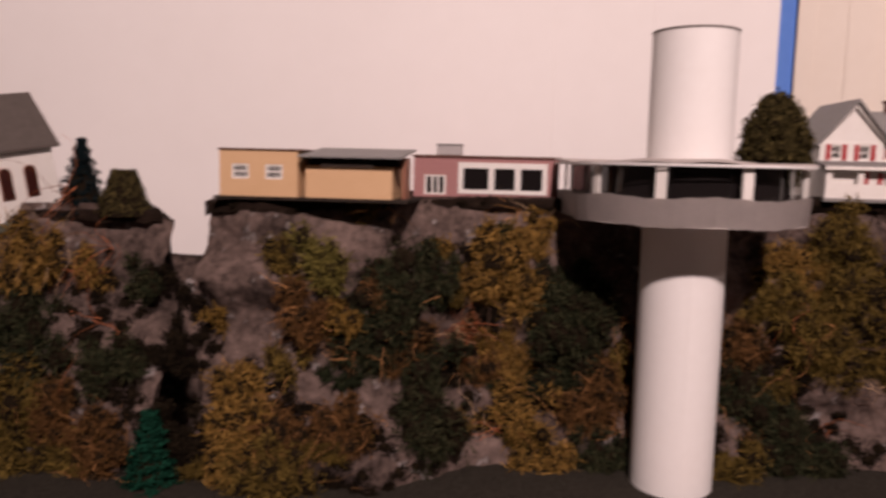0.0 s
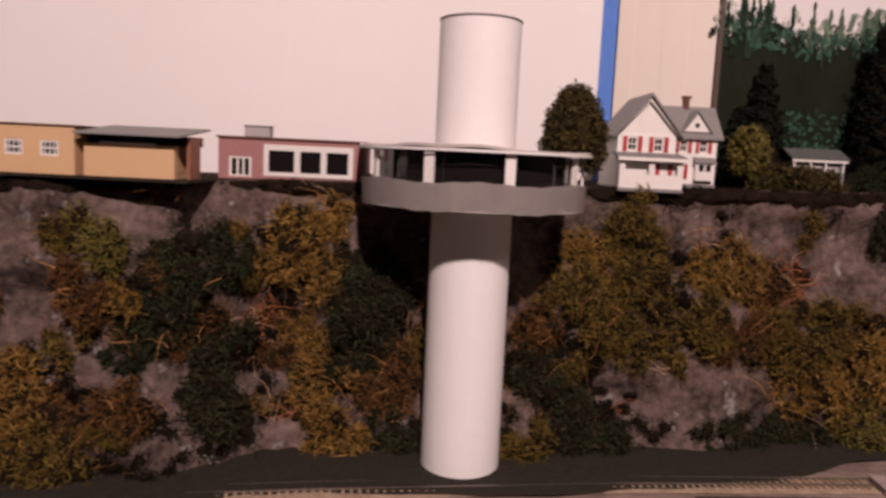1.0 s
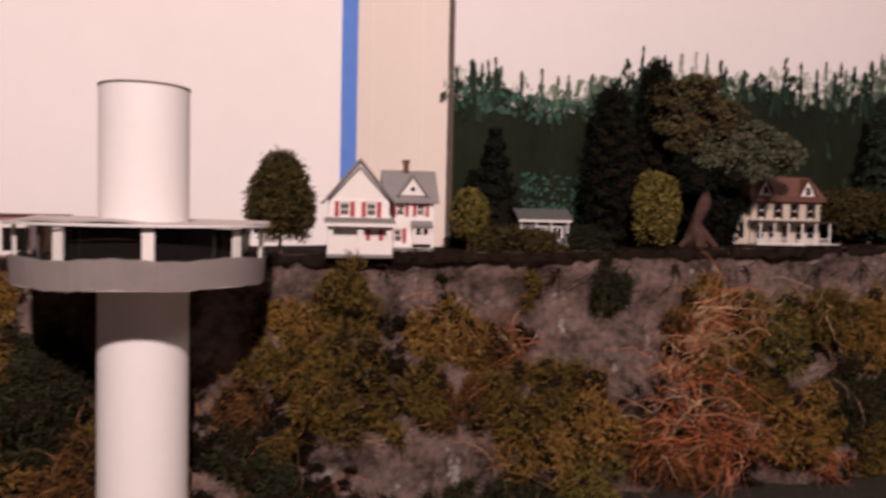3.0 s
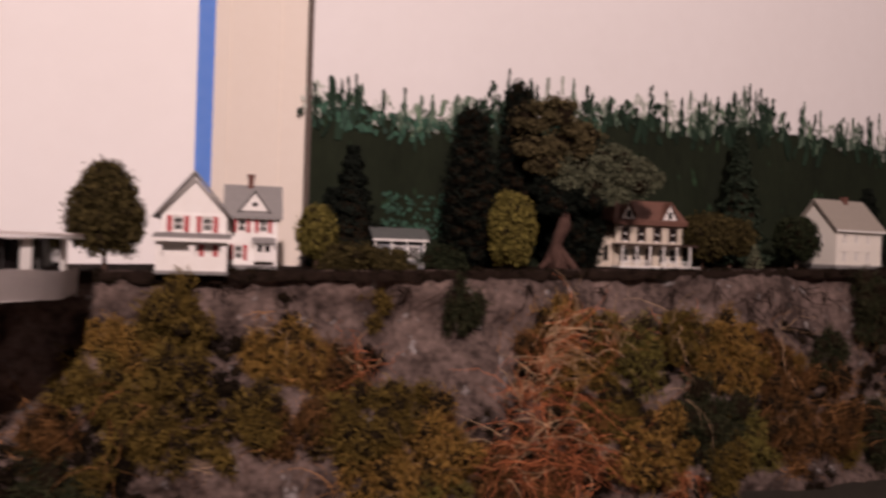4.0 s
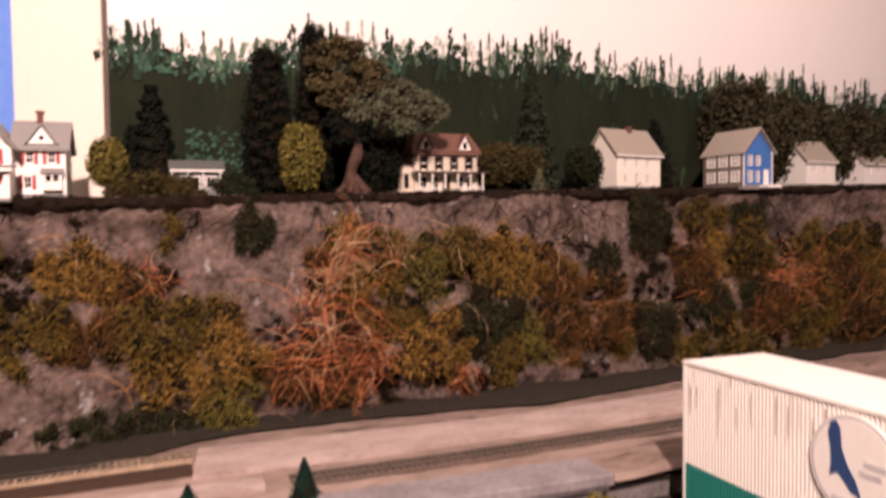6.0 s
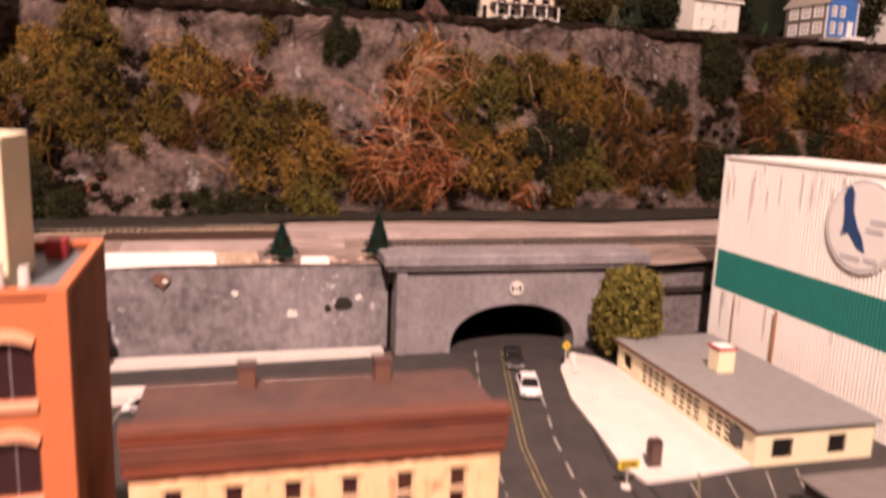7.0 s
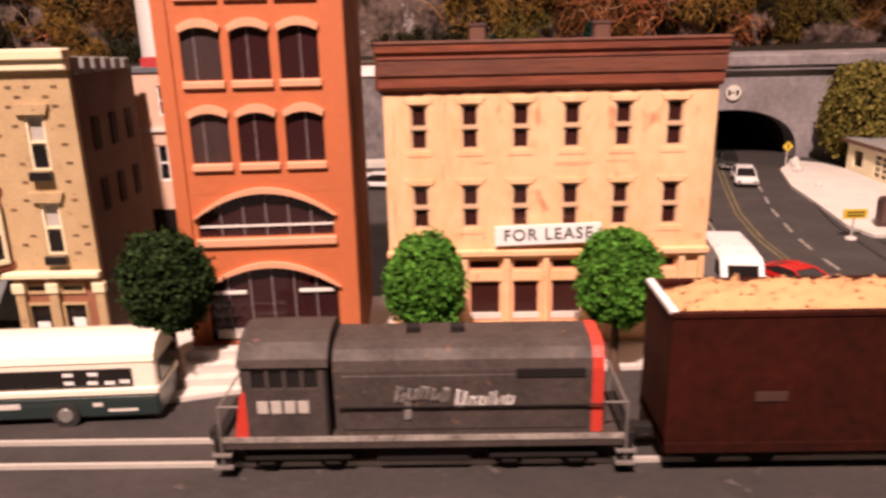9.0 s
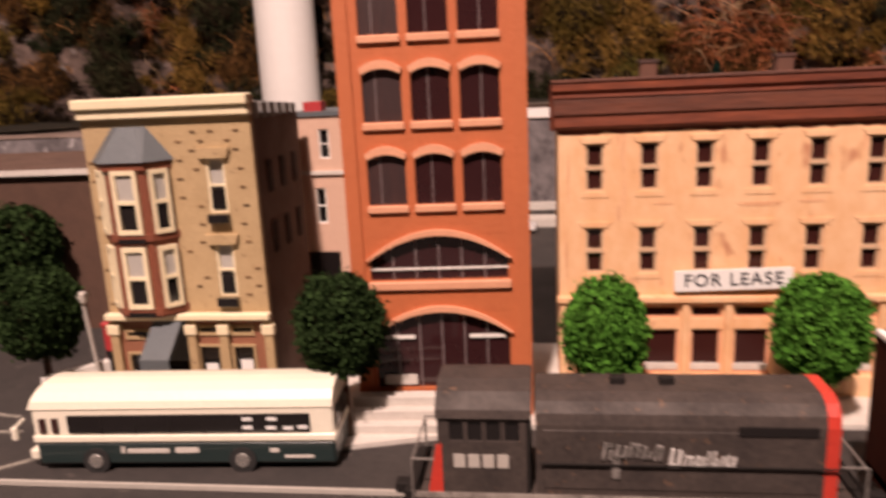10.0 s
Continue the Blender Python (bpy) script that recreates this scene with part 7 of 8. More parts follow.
def locomotive():
    """Short hood-and-cab switching locomotive; its long hood points towards +x."""
    L = thing("switcher_locomotive", "weathered dark grey diesel switcher with scarlet ends, on street track", "locomotive", pose(-0.0555, -0.0985, 0.0))
    W = 0.0165
    part("frame", box(0.004, 0.146, -W, W, 0.0125, 0.0175, 0.0005), LOCOGREY, L)
    part("sill_stripe", box(0.004, 0.146, -W - 0.0004, -W, 0.0158, 0.0179), RAILPALE, L, "pale worn walkway edge")
    part("fuel_tank", box(0.058, 0.092, -0.013, 0.013, 0.0045, 0.0125, 0.001), GRIME, L)
    for xc in (0.030, 0.118):
        tr = part("truck", box(xc - 0.020, xc + 0.020, -0.0125, 0.0125, 0.005, 0.0105, 0.0008), GRIME, L)
        for dx in (-0.012, 0.012):
            for s in (-1, 1):
                w = part("wheel", tube(0.0058, 0.0058, -0.0012, 0.0012, 20), GRIME, tr)
                w.matrix_local = pose(xc + dx, s * 0.0092, 0.0062, 90)
                part("axle_box", box(xc + dx - 0.0028, xc + dx + 0.0028, s * 0.0125 - 0.0008, s * 0.0125 + 0.0008, 0.0042, 0.0088, 0.0003), GRIME, tr)
        part("brake_rail", box(xc - 0.019, xc + 0.019, -0.0142, -0.0128, 0.0072, 0.0086), GRIME, tr)
    # long hood with rounded shoulders
    prof = [(-0.0150, 0.0175), (-0.0150, 0.0420), (-0.0142, 0.0458), (-0.0115, 0.0490), (-0.007, 0.0506), (0.007, 0.0506), (0.0115, 0.0490), (0.0142, 0.0458), (0.0150, 0.0420), (0.0150, 0.0175)]
    hood = part("long_hood", prism(prof, 0.0445, 0.1345, None, "x"), LOCOGREY, L)
    end = [(y * 1.005, z + 0.0001) for y, z in prof]
    part("hood_end", prism(end, 0.1345, 0.1385, None, "x"), SCARLET, hood, "scarlet hood end")
    part("hood_side_sheet", box(0.047, 0.133, -0.01535, -0.0149, 0.0195, 0.0405, 0.0002), LOCOGREY, hood)
    part("radiator_grille", box(0.108, 0.132, -0.0158, -0.0150, 0.0395, 0.0425), BLACKGLASS, hood)
    for x in (0.072, 0.088):
        part("exhaust_pipe", box(x - 0.0025, x + 0.0025, -0.0018, 0.0018, 0.0504, 0.0532, 0.0004), GRIME, hood)
    # cab at the end, wider and higher than the hood
    cab = part("cab", wall_with_holes(0.0135, 0.0415, 0.0175, 0.0455, -0.0162, -0.0150, [(0.0162 + i * 0.0061, 0.0210 + i * 0.0061, 0.0365, 0.0435) for i in range(4)]), LOCOGREY, L)
    for i in range(4):
        part("cab_pane", box(0.0162 + i * 0.0061, 0.0210 + i * 0.0061, -0.0154, -0.0150, 0.0365, 0.0435), BLACKGLASS, cab)
    part("cab_wall", box(0.0135, 0.0415, 0.0150, 0.0162, 0.0175, 0.0455), LOCOGREY, cab)
    part("cab_end", box(0.0123, 0.0135, -0.0162, 0.0162, 0.0175, 0.0455), LOCOGREY, cab)
    part("cab_end", box(0.0415, 0.0427, -0.0162, 0.0162, 0.0175, 0.0455), GRIME, cab)
    roof = [(-0.0172, 0.0450), (-0.0165, 0.0478), (-0.0115, 0.0522), (-0.005, 0.0540), (0.005, 0.0540), (0.0115, 0.0522), (0.0165, 0.0478), (0.0172, 0.0450)]
    part("cab_roof", prism(roof, 0.0118, 0.0432, None, "x"), LOCOGREY, cab)
    part("cab_front_wing", prism([(0.0085, 0.0175), (0.0135, 0.0175), (0.0135, 0.036), (0.0115, 0.034)], -0.0163, -0.0140), SCARLET, cab, "scarlet wing panel")
    part("cab_front_wing", prism([(0.0085, 0.0175), (0.0135, 0.0175), (0.0135, 0.036), (0.0115, 0.034)], 0.0140, 0.0163), SCARLET, cab)
    for i in range(4):
        part("number_bar", box(0.0175 + i * 0.0048, 0.0212 + i * 0.0048, -0.0166, -0.0161, 0.0272, 0.0318), STEELPALE, cab)
    LETW = material("white_lettering", (0.72, 0.69, 0.66), 0.7, (0.35, 0.32, 0.30), 220, 1.0)
    LET = material("worn_white_lettering", (0.34, 0.31, 0.29), 0.7, (0.04, 0.035, 0.03), 260, 1.0)
    for i, (a, b, z0, z1) in enumerate(((0.0655, 0.0690, 0.0265, 0.0325), (0.0695, 0.0735, 0.0270, 0.0318), (0.0740, 0.0775, 0.0275, 0.0325), (0.0780, 0.0815, 0.0270, 0.0315), (0.0820, 0.0845, 0.0265, 0.0320), (0.0865, 0.0905, 0.0255, 0.0325), (0.0910, 0.0940, 0.0258, 0.0300), (0.0945, 0.0975, 0.0258, 0.0300), (0.0980, 0.0992, 0.0258, 0.0315), (0.0998, 0.1018, 0.0258, 0.0318), (0.1024, 0.1034, 0.0258, 0.0300), (0.1040, 0.1070, 0.0258, 0.0302))):
        drop = 0.0016 if i > 4 else 0.0
        lo, hi, w = z0 + 0.0042 - drop, z1 + 0.0040 - drop, b - a
        lb = bmesh.new()
        for f0, f1, g0, g1 in ((0.0, 0.30, 0.0, 1.0), (0.62, 0.92, 0.0, 0.9 if i % 3 else 0.55), (0.2, 0.8, 0.0, 0.22) if i % 2 else (0.2, 0.8, 0.74, 0.95)):
            za, zb = lo + (hi - lo) * g0, lo + (hi - lo) * g1
            sa, sb = 0.0010 * g0, 0.0010 * g1
            prism([(a + w * f0 + sa, za), (a + w * f1 + sa, za), (a + w * f1 + sb, zb), (a + w * f0 + sb, zb)], -0.0161, -0.0153, lb)
        part("lettering_bar", lb, LETW if i > 4 else LET, hood)
    part("number_bar", box(0.0690, 0.0715, -0.0161, -0.0153, 0.0240, 0.0305), LET, hood)
    # end platforms, hand rails, steps, couplers
    for x0, x1, d in ((0.000, 0.006, -1), (0.144, 0.150, 1)):
        part("pilot", box(x0, x1, -W + 0.001, W - 0.001, 0.006, 0.0175, 0.0004), GRIME, L)
        c = (x0 + x1) / 2 + d * 0.005
        part("coupler", box(c - 0.004, c + 0.004, -0.0025, 0.0025, 0.008, 0.0125, 0.0006), GRIME, L)
        for s in (-1, 1):
            xx = (x0 + x1) / 2
            part("hand_rail", rod((xx, s * 0.0158, 0.0045), (xx, s * 0.0158, 0.0295), 0.0004, 8), RAILGREY, L)
            part("hand_rail", rod((xx, s * 0.0158, 0.0295), (xx - d * 0.008, s * 0.0158, 0.0295), 0.0004, 8), RAILGREY, L)
            for z in (0.0050, 0.0100):
                part("step", box(xx - 0.0035, xx + 0.0035, s * 0.0150 - 0.002, s * 0.0150 + 0.002, z, z + 0.0009), RAILGREY, L)
        part("end_rail", rod((xx, -0.0158, 0.0285), (xx, 0.0158, 0.0285), 0.0004, 8), RAILGREY, L)
    part("side_rail", rod((0.046, -0.0164, 0.0290), (0.140, -0.0164, 0.0290), 0.0004, 6), GRIME, L)
    return L


locomotive()


def gondola():
    """Brown freight gondola heaped with pale wood chips."""
    g = thing("gondola_wagon", "dark red-brown gondola wagon heaped with pale wood chips", "wagon", pose(0.1045, -0.0985, 0.0))
    Lg, W, H = 0.172, 0.0165, 0.0622
    # Oxide brown set darker to carry the dim light on the sides
    OX = material("dimmed_oxide_brown", (0.046, 0.009, 0.005), 0.8, (0.014, 0.004, 0.003), 30, 0.9, 0.1, sheen=0.08)
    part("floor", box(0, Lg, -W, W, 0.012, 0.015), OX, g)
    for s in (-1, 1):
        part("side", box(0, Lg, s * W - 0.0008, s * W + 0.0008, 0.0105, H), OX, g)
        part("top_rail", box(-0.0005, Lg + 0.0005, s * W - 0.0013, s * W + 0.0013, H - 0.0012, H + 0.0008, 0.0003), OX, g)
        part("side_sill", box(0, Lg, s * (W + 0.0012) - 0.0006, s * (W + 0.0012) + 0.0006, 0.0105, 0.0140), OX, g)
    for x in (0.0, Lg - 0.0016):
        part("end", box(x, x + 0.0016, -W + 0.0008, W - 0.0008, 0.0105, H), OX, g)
    part("end_cap", box(-0.0006, 0.0020, -W, W, H - 0.0006, H + 0.0014, 0.0003), PAPER, g, "pale end rail")
    for xc in (0.028, Lg - 0.028):
        tr = part("truck", box(xc - 0.016, xc + 0.016, -0.0115, 0.0115, 0.005, 0.0105, 0.0008), GRIME, g)
        for dx in (-0.010, 0.010):
            for s in (-1, 1):
                part("wheel", tube(0.0052, 0.0052, -0.001, 0.001, 18), GRIME, tr).matrix_local = pose(xc + dx, s * 0.0090, 0.0055, 90)
    part("coupler", box(-0.008, 0.0, -0.0022, 0.0022, 0.008, 0.012, 0.0005), GRIME, g)
    part("lettering_bar", box(0.030, 0.041, -W - 0.0013, -W - 0.0007, 0.030, 0.0335), material("faded_lettering", (0.05, 0.02, 0.015), 0.8), g)
    part("lettering_bar", box(0.088, 0.098, -W - 0.0013, -W - 0.0007, 0.0400, 0.0440), bpy.data.materials["faded_lettering"], g)
    # heap of chips
    CHIP = material("wood_chips", (0.56, 0.31, 0.15), 0.9, (0.40, 0.20, 0.09), 150, per_island=0.3)
    rng = np.random.default_rng(71)
    nx, ny = 60, 12
    vs, fs = [], []
    for i in range(nx + 1):
        for k in range(ny + 1):
            x, y = 0.004 + (Lg - 0.006) * i / nx, -W + 0.0016 + (2 * W - 0.0032) * k / ny
            edge = min(1, k / 2.5, (ny - k) / 2.5, i / 3, (nx - i) / 3)
            z = H - 0.0035 + 0.0065 * edge + 0.003 * noise.noise(Vector((x * 130, y * 130, 0))) + 0.002 * noise.noise(Vector((x * 400, y * 400, 3)))
            vs.append((x, y, z))
    for i in range(nx):
        for k in range(ny):
            a = i * (ny + 1) + k
            fs.append((a, a + ny + 1, a + ny + 2, a + 1))
    load = mesh_part("chip_load", vs, fs, CHIP, g, "heap of pale wood chips", True)
    pick = rng.integers(0, len(vs), 500)
    pts = np.array(vs)[pick] + rng.normal(0, 0.0005, (500, 3))
    v, f = leaf_cloud(pts, np.tile((0, 0, 1.0), (500, 1)), 0.0020, rng, 0.35)
    tagged(mesh_part("chip_litter", v.tolist(), f.tolist(), CHIP, load), kind="stuff")
    return g


gondola()


def bus():
    b = thing("city_bus", "cream and dark green city bus parked at the kerb", "bus", pose(-0.2182, -0.0790, 0.0, 0, 0, 3.0))
    Lb, W = 0.127, 0.0285
    IV = material("ivory_bus_paint", (0.83, 0.78, 0.65), 0.4, (0.77, 0.71, 0.58), 60, coat=0.3)
    DG = material("dark_green_bus_paint", (0.016, 0.030, 0.030), 0.4, (0.012, 0.022, 0.022), 60, coat=0.3)
    part("lower_body", box(0.001, Lb, 0, W, 0.0030, 0.0135, 0.0012), DG, b)
    part("waist_band", box(0.0004, Lb + 0.0006, -0.0005, W + 0.0005, 0.0133, 0.0165, 0.0005), IV, b)
    up = part("upper_body", box(0.0008, Lb, 0.0003, W - 0.0003, 0.0160, 0.0285, 0.0008), IV, b)
    part("side_glazing", box(0.0160, 0.1175, -0.0004, 0.0006, 0.0172, 0.0252, 0.0003), BLACKGLASS, up)
    for i in range(1, 7):
        part("window_bar", box(0.0160 + i * 0.0145 - 0.0003, 0.0160 + i * 0.0145 + 0.0003, -0.0006, -0.0003, 0.0172, 0.0252), GRIME, up)
    for x, z in ((0.092, 0.0232), (0.102, 0.0232), (0.092, 0.0196), (0.1015, 0.0194), (0.1085, 0.0192), (0.1145, 0.0196)):
        part("seat_back", box(x - 0.002, x + 0.002, -0.0007, -0.0005, z - 0.0007, z + 0.0007), PAPER, up)
    prof = [(-0.0002, 0.0280), (0.0005, 0.0312), (0.0035, 0.0342), (0.0090, 0.0358), (W / 2, 0.0362), (W - 0.0090, 0.0358), (W - 0.0035, 0.0342), (W - 0.0005, 0.0312), (W + 0.0002, 0.0280)]
    roof = prism(prof, 0.0, Lb, None, "x")
    for v in roof.verts:
        if v.co.x < 0.001:
            v.co.x += 0.35 * max(0, v.co.z - 0.0285)
    part("roof", roof, IV, b)
    part("windscreen", box(-0.0004, 0.0010, 0.0025, W - 0.0025, 0.0160, 0.0275), BLACKGLASS, b)
    part("front_bumper", box(-0.0030, 0.0010, 0.001, W - 0.001, 0.0050, 0.0095, 0.0006), IV, b)
    for x in (0.0055, 0.0108):
        part("door_pane", box(x - 0.0014, x + 0.0014, -0.0006, 0.0002, 0.0178, 0.0240), BROWNGLASS, b)
    part("rear_window", box(Lb - 0.0002, Lb + 0.0006, 0.004, W - 0.004, 0.0175, 0.0265), BLACKGLASS, b)
    for x in (0.0265, 0.0885):
        wheel(b, x, 0.0016, 0.0052, 0.0056, 0.0050, TYRE, CHROME)
        wheel(b, x, W - 0.0016, 0.0052, 0.0056, 0.0050, TYRE, CHROME)
    for a, c, d in ((0.0375, 0.0392, 0.0112), (0.0402, 0.0580, 0.0103), (0.0605, 0.0705, 0.0107)):
        part("lettering_bar", box(a, c, -0.0004, 0.0003, 0.0085, d), CONCRETE, b)
    part("side_marker", box(0.106, 0.118, -0.0004, 0.0003, 0.0060, 0.0070), CONCRETE, b)
    part("side_marker", box(0.100, 0.104, -0.0004, 0.0003, 0.0085, 0.0100), CONCRETE, b)
    part("mirror", rod((-0.001, -0.0015, 0.025), (-0.0045, -0.003, 0.0215), 0.0006, 8), IV, b)
    part("mirror_head", box(-0.0062, -0.0036, -0.0040, -0.0020, 0.0160, 0.0220, 0.0006), IV, b)
    return b


bus()


def car(m, name, label, paint, L=0.052, W=0.0205, H=0.0155, cab=(0.22, 0.40, 0.72, 0.90), low=0.0085):
    """A saloon: rounded lower shell, glasshouse, roof, lamps and wheels; it points towards -y."""
    c = thing(name, label, "car", m)
    prof = [(0.0, 0.0030), (0.0, low * 0.82), (0.003, low * 0.95), (L * cab[0], low), (L * cab[3], low), (L - 0.001, low * 0.9), (L, 0.0032)]
    bm = prism(prof, -W / 2, W / 2, None, "x")
    bmesh.ops.bevel(bm, geom=[e for e in bm.edges if abs(e.verts[0].co.x - e.verts[1].co.x) < 1e-6], offset=0.0011, segments=2, affect="EDGES")
    part("body", bm, paint, c)
    k = 0.80
    bm = bmesh.new()
    lo = [bm.verts.new(p) for p in ((-W * 0.46, L * cab[0], low - 0.0003), (W * 0.46, L * cab[0], low - 0.0003), (W * 0.46, L * cab[3], low - 0.0003), (-W * 0.46, L * cab[3], low - 0.0003))]
    hi = [bm.verts.new(p) for p in ((-W * 0.37, L * cab[1], H - 0.0006), (W * 0.37, L * cab[1], H - 0.0006), (W * 0.37, L * cab[2], H - 0.0006), (-W * 0.37, L * cab[2], H - 0.0006))]
    for i in range(4):
        bm.faces.new((lo[i], lo[(i + 1) % 4], hi[(i + 1) % 4], hi[i]))
    bm.faces.new(hi)
    part("glasshouse", bm, BLACKGLASS, c)
    part("roof", box(-W * 0.375, W * 0.375, L * cab[1] - 0.0004, L * cab[2] + 0.0004, H - 0.0008, H, 0.0004), paint, c)
    for s in (-1, 1):
        for (ya, yb) in ((cab[0], cab[1]), (cab[3], cab[2])):
            part("pillar", rod((s * W * 0.46, L * ya, low), (s * W * 0.372, L * yb, H - 0.0004), 0.0005, 6), paint, c)
        part("headlight", box(s * W * 0.36 - 0.0018, s * W * 0.36 + 0.0018, -0.0004, 0.0006, low * 0.58, low * 0.80), CHROME, c)
        part("tail_light", box(s * W * 0.38 - 0.0014, s * W * 0.38 + 0.0014, L - 0.0006, L + 0.0004, low * 0.55, low * 0.8), RED, c)
        for y in (L * 0.19, L * 0.80):
            wheel(c, s * (W / 2 - 0.0014), y, 0.0036, 0.0037, 0.0028, TYRE, CHROME).matrix_local = pose(s * (W / 2 - 0.0014), y, 0.0036, 90, 0, 90)
    part("bumper", box(-W * 0.46, W * 0.46, -0.0010, 0.0006, 0.0030, 0.0046, 0.0003), CHROME, c)
    return c


CARWHITE = material("white_car_paint", (0.74, 0.73, 0.72), 0.3, (0.68, 0.67, 0.66), 60, coat=0.5)
CARBLACK = material("black_car_paint", (0.02, 0.02, 0.022), 0.3, (0.015, 0.015, 0.016), 60, coat=0.5)
car(pose(0.3095, 0.350, 0.0005, 0, 0, -14), "white_saloon", "white saloon car driving out of the tunnel", CARWHITE)
car(pose(0.3225, 0.432, 0.0007, 0, 0, -14), "black_saloon", "black car in the mouth of the tunnel", CARBLACK)
car(pose(-0.012, 0.375, 0.0005, 0, 0, 82), "white_saloon", "white saloon car in the car park behind the buildings", CARWHITE)


def van():
    v = thing("white_van", "white delivery van parked beside the peach building", "van", pose(0.1925, 0.045, 0.0005, 0, 0, -7))
    W, L = 0.0235, 0.066
    prof = [(0.0, 0.0032), (0.0, 0.0122), (0.0020, 0.0138), (0.0085, 0.0240), (0.0130, 0.0262), (0.030, 0.0272), (L - 0.004, 0.0268), (L, 0.0240), (L, 0.0032)]
    bm = prism(prof, -W / 2, W / 2, None, "x")
    bmesh.ops.bevel(bm, geom=[e for e in bm.edges if abs(e.verts[0].co.x - e.verts[1].co.x) < 1e-6 and e.verts[0].co.z > 0.01], offset=0.0013, segments=2, affect="EDGES")
    part("body", bm, CARWHITE, v)
    bm = prism([(0.0028, 0.0141), (0.0076, 0.0217), (0.0070, 0.0223), (0.0020, 0.0145)], -W * 0.36, W * 0.36, None, "x")
    part("windscreen", bm, BLACKGLASS, v)
    for s in (-1, 1):
        part("side_window", prism([(0.0085, 0.0142), (0.0200, 0.0142), (0.0200, 0.0225), (0.0140, 0.0225)], s * W / 2 - 0.0003, s * W / 2 + 0.0003, None, "x"), BLACKGLASS, v)
        part("headlight", box(s * W * 0.36 - 0.0020, s * W * 0.36 + 0.0020, -0.0005, 0.0006, 0.0075, 0.0100), CHROME, v)
        for y in (0.011, 0.053):
            wheel(v, 0, 0, 0, 0.0042, 0.0030, TYRE, CHROME).matrix_local = pose(s * (W / 2 - 0.0014), y, 0.0040, 90, 0, 90)
    part("grille", box(-W * 0.24, W * 0.24, -0.0006, 0.0003, 0.0075, 0.0100), GRIME, v)
    part("bumper", box(-W * 0.47, W * 0.47, -0.0012, 0.0004, 0.0032, 0.0056, 0.0004), FOUNDATION, v)
    return v


van()
RUBY = material("red_car_paint", (0.52, 0.018, 0.018), 0.3, (0.42, 0.014, 0.014), 60, coat=0.6)
sc = car(pose(0.2505, 0.045, 0.0005, 0, 0, 25), "red_sports_car", "low red sports car with pale stripes", RUBY, 0.060, 0.0225, 0.0132, (0.34, 0.50, 0.70, 0.92), 0.0090)
for s in (-1, 1):
    part("stripe", box(s * 0.003 - 0.0014, s * 0.003 + 0.0014, 0.004, 0.020, 0.0088, 0.0093), CARWHITE, sc)


# ---- signs and small street things ----
def road_sign(m, label, shape, colour, h=0.024, base=True):
    s = thing("road_sign", label, "sign", m)
    part("pole", rod((0, 0, 0), (0, 0, h), 0.0007, 8), STEELPALE, s)
    if base:
        part("base", tube(0.0042, 0.0036, 0, 0.0012, 16), CONCRETE, s)
    if shape == "diamond":
        part("plate", prism([(0, h + 0.0055), (0.0055, h), (0, h - 0.0055), (-0.0055, h)], -0.0014, -0.0007), colour, s)
        part("plate_mark", box(-0.0008, 0.0008, -0.0018, -0.0014, h - 0.0022, h + 0.0022), GRIME, s)
    else:
        part("plate", box(-0.0085, 0.0085, -0.0014, -0.0007, h - 0.0035, h + 0.0035), colour, s)
        for z in (-0.0012, 0.0012):
            part("lettering_bar", box(-0.0062, 0.0062, -0.0017, -0.0014, h + z - 0.0005, h + z + 0.0005), GRIME, s)
    return s


SIGNYELLOW = material("yellow_sign_paint", (0.66, 0.46, 0.05), 0.5, (0.58, 0.40, 0.05), 80)
road_sign(pose(0.3832, 0.4386, 0), "yellow diamond warning sign on a pale pole", "diamond", SIGNYELLOW)
road_sign(pose(0.3195, 0.1762, 0), "yellow street sign on a weighted foot", "plate", SIGNYELLOW, 0.019)


def vending():
    v = thing("fuel_pump", "dark brown rounded fuel pump on the forecourt", "fuel pump", pose(0.3555, 0.200, 0.0025))
    bm = prism([(-0.0055, 0), (0.0055, 0), (0.0055, 0.020), (0.004, 0.0228), (-0.004, 0.0228), (-0.0055, 0.020)], -0.003, 0.003)
    part("body", bm, material("dark_brown_enamel", (0.06, 0.03, 0.025), 0.5), v)
    part("front_panel", box(-0.0038, 0.0038, -0.0036, -0.003, 0.003, 0.019), material("brown_panel", (0.11, 0.06, 0.05), 0.5), v)


vending()
PLASTER = material("pale_rubble", (0.60, 0.55, 0.50), 0.9)
for k, (x, y, s) in enumerate(((0.398, 0.452, 0.007), (0.391, 0.432, 0.005), (0.384, 0.412, 0.0055), (0.372, 0.34, 0.003))):
    rb = thing("rubble", "small pale plaster lump on the forecourt", "rubble", pose(x, y, 0.0025), "rubble on the forecourt")
    bm = bmesh.new()
    bmesh.ops.create_icosphere(bm, subdivisions=2, radius=s)
    for v in bm.verts:
        v.co *= 0.8 + 0.5 * noise.noise(v.co * 300 + Vector((k, 0, 0)))
        v.co.z = max(0, v.co.z + s * 0.35)
    part("lump", bm, PLASTER, rb)
lp = thing("leaning_pole", "thin pale pole leaning over the car park", "pole", pose(0.3433, 0.117, 0))
part("shaft", rod((0, 0, 0.0), (0.010, 0.020, 0.028), 0.0008, 8), YELLOWPAINT, lp)
tb = thing("trestle", "white wire trestle standing in the car park", "trestle", pose(0.2190, 0.2580, 0, 0, 0, -20))
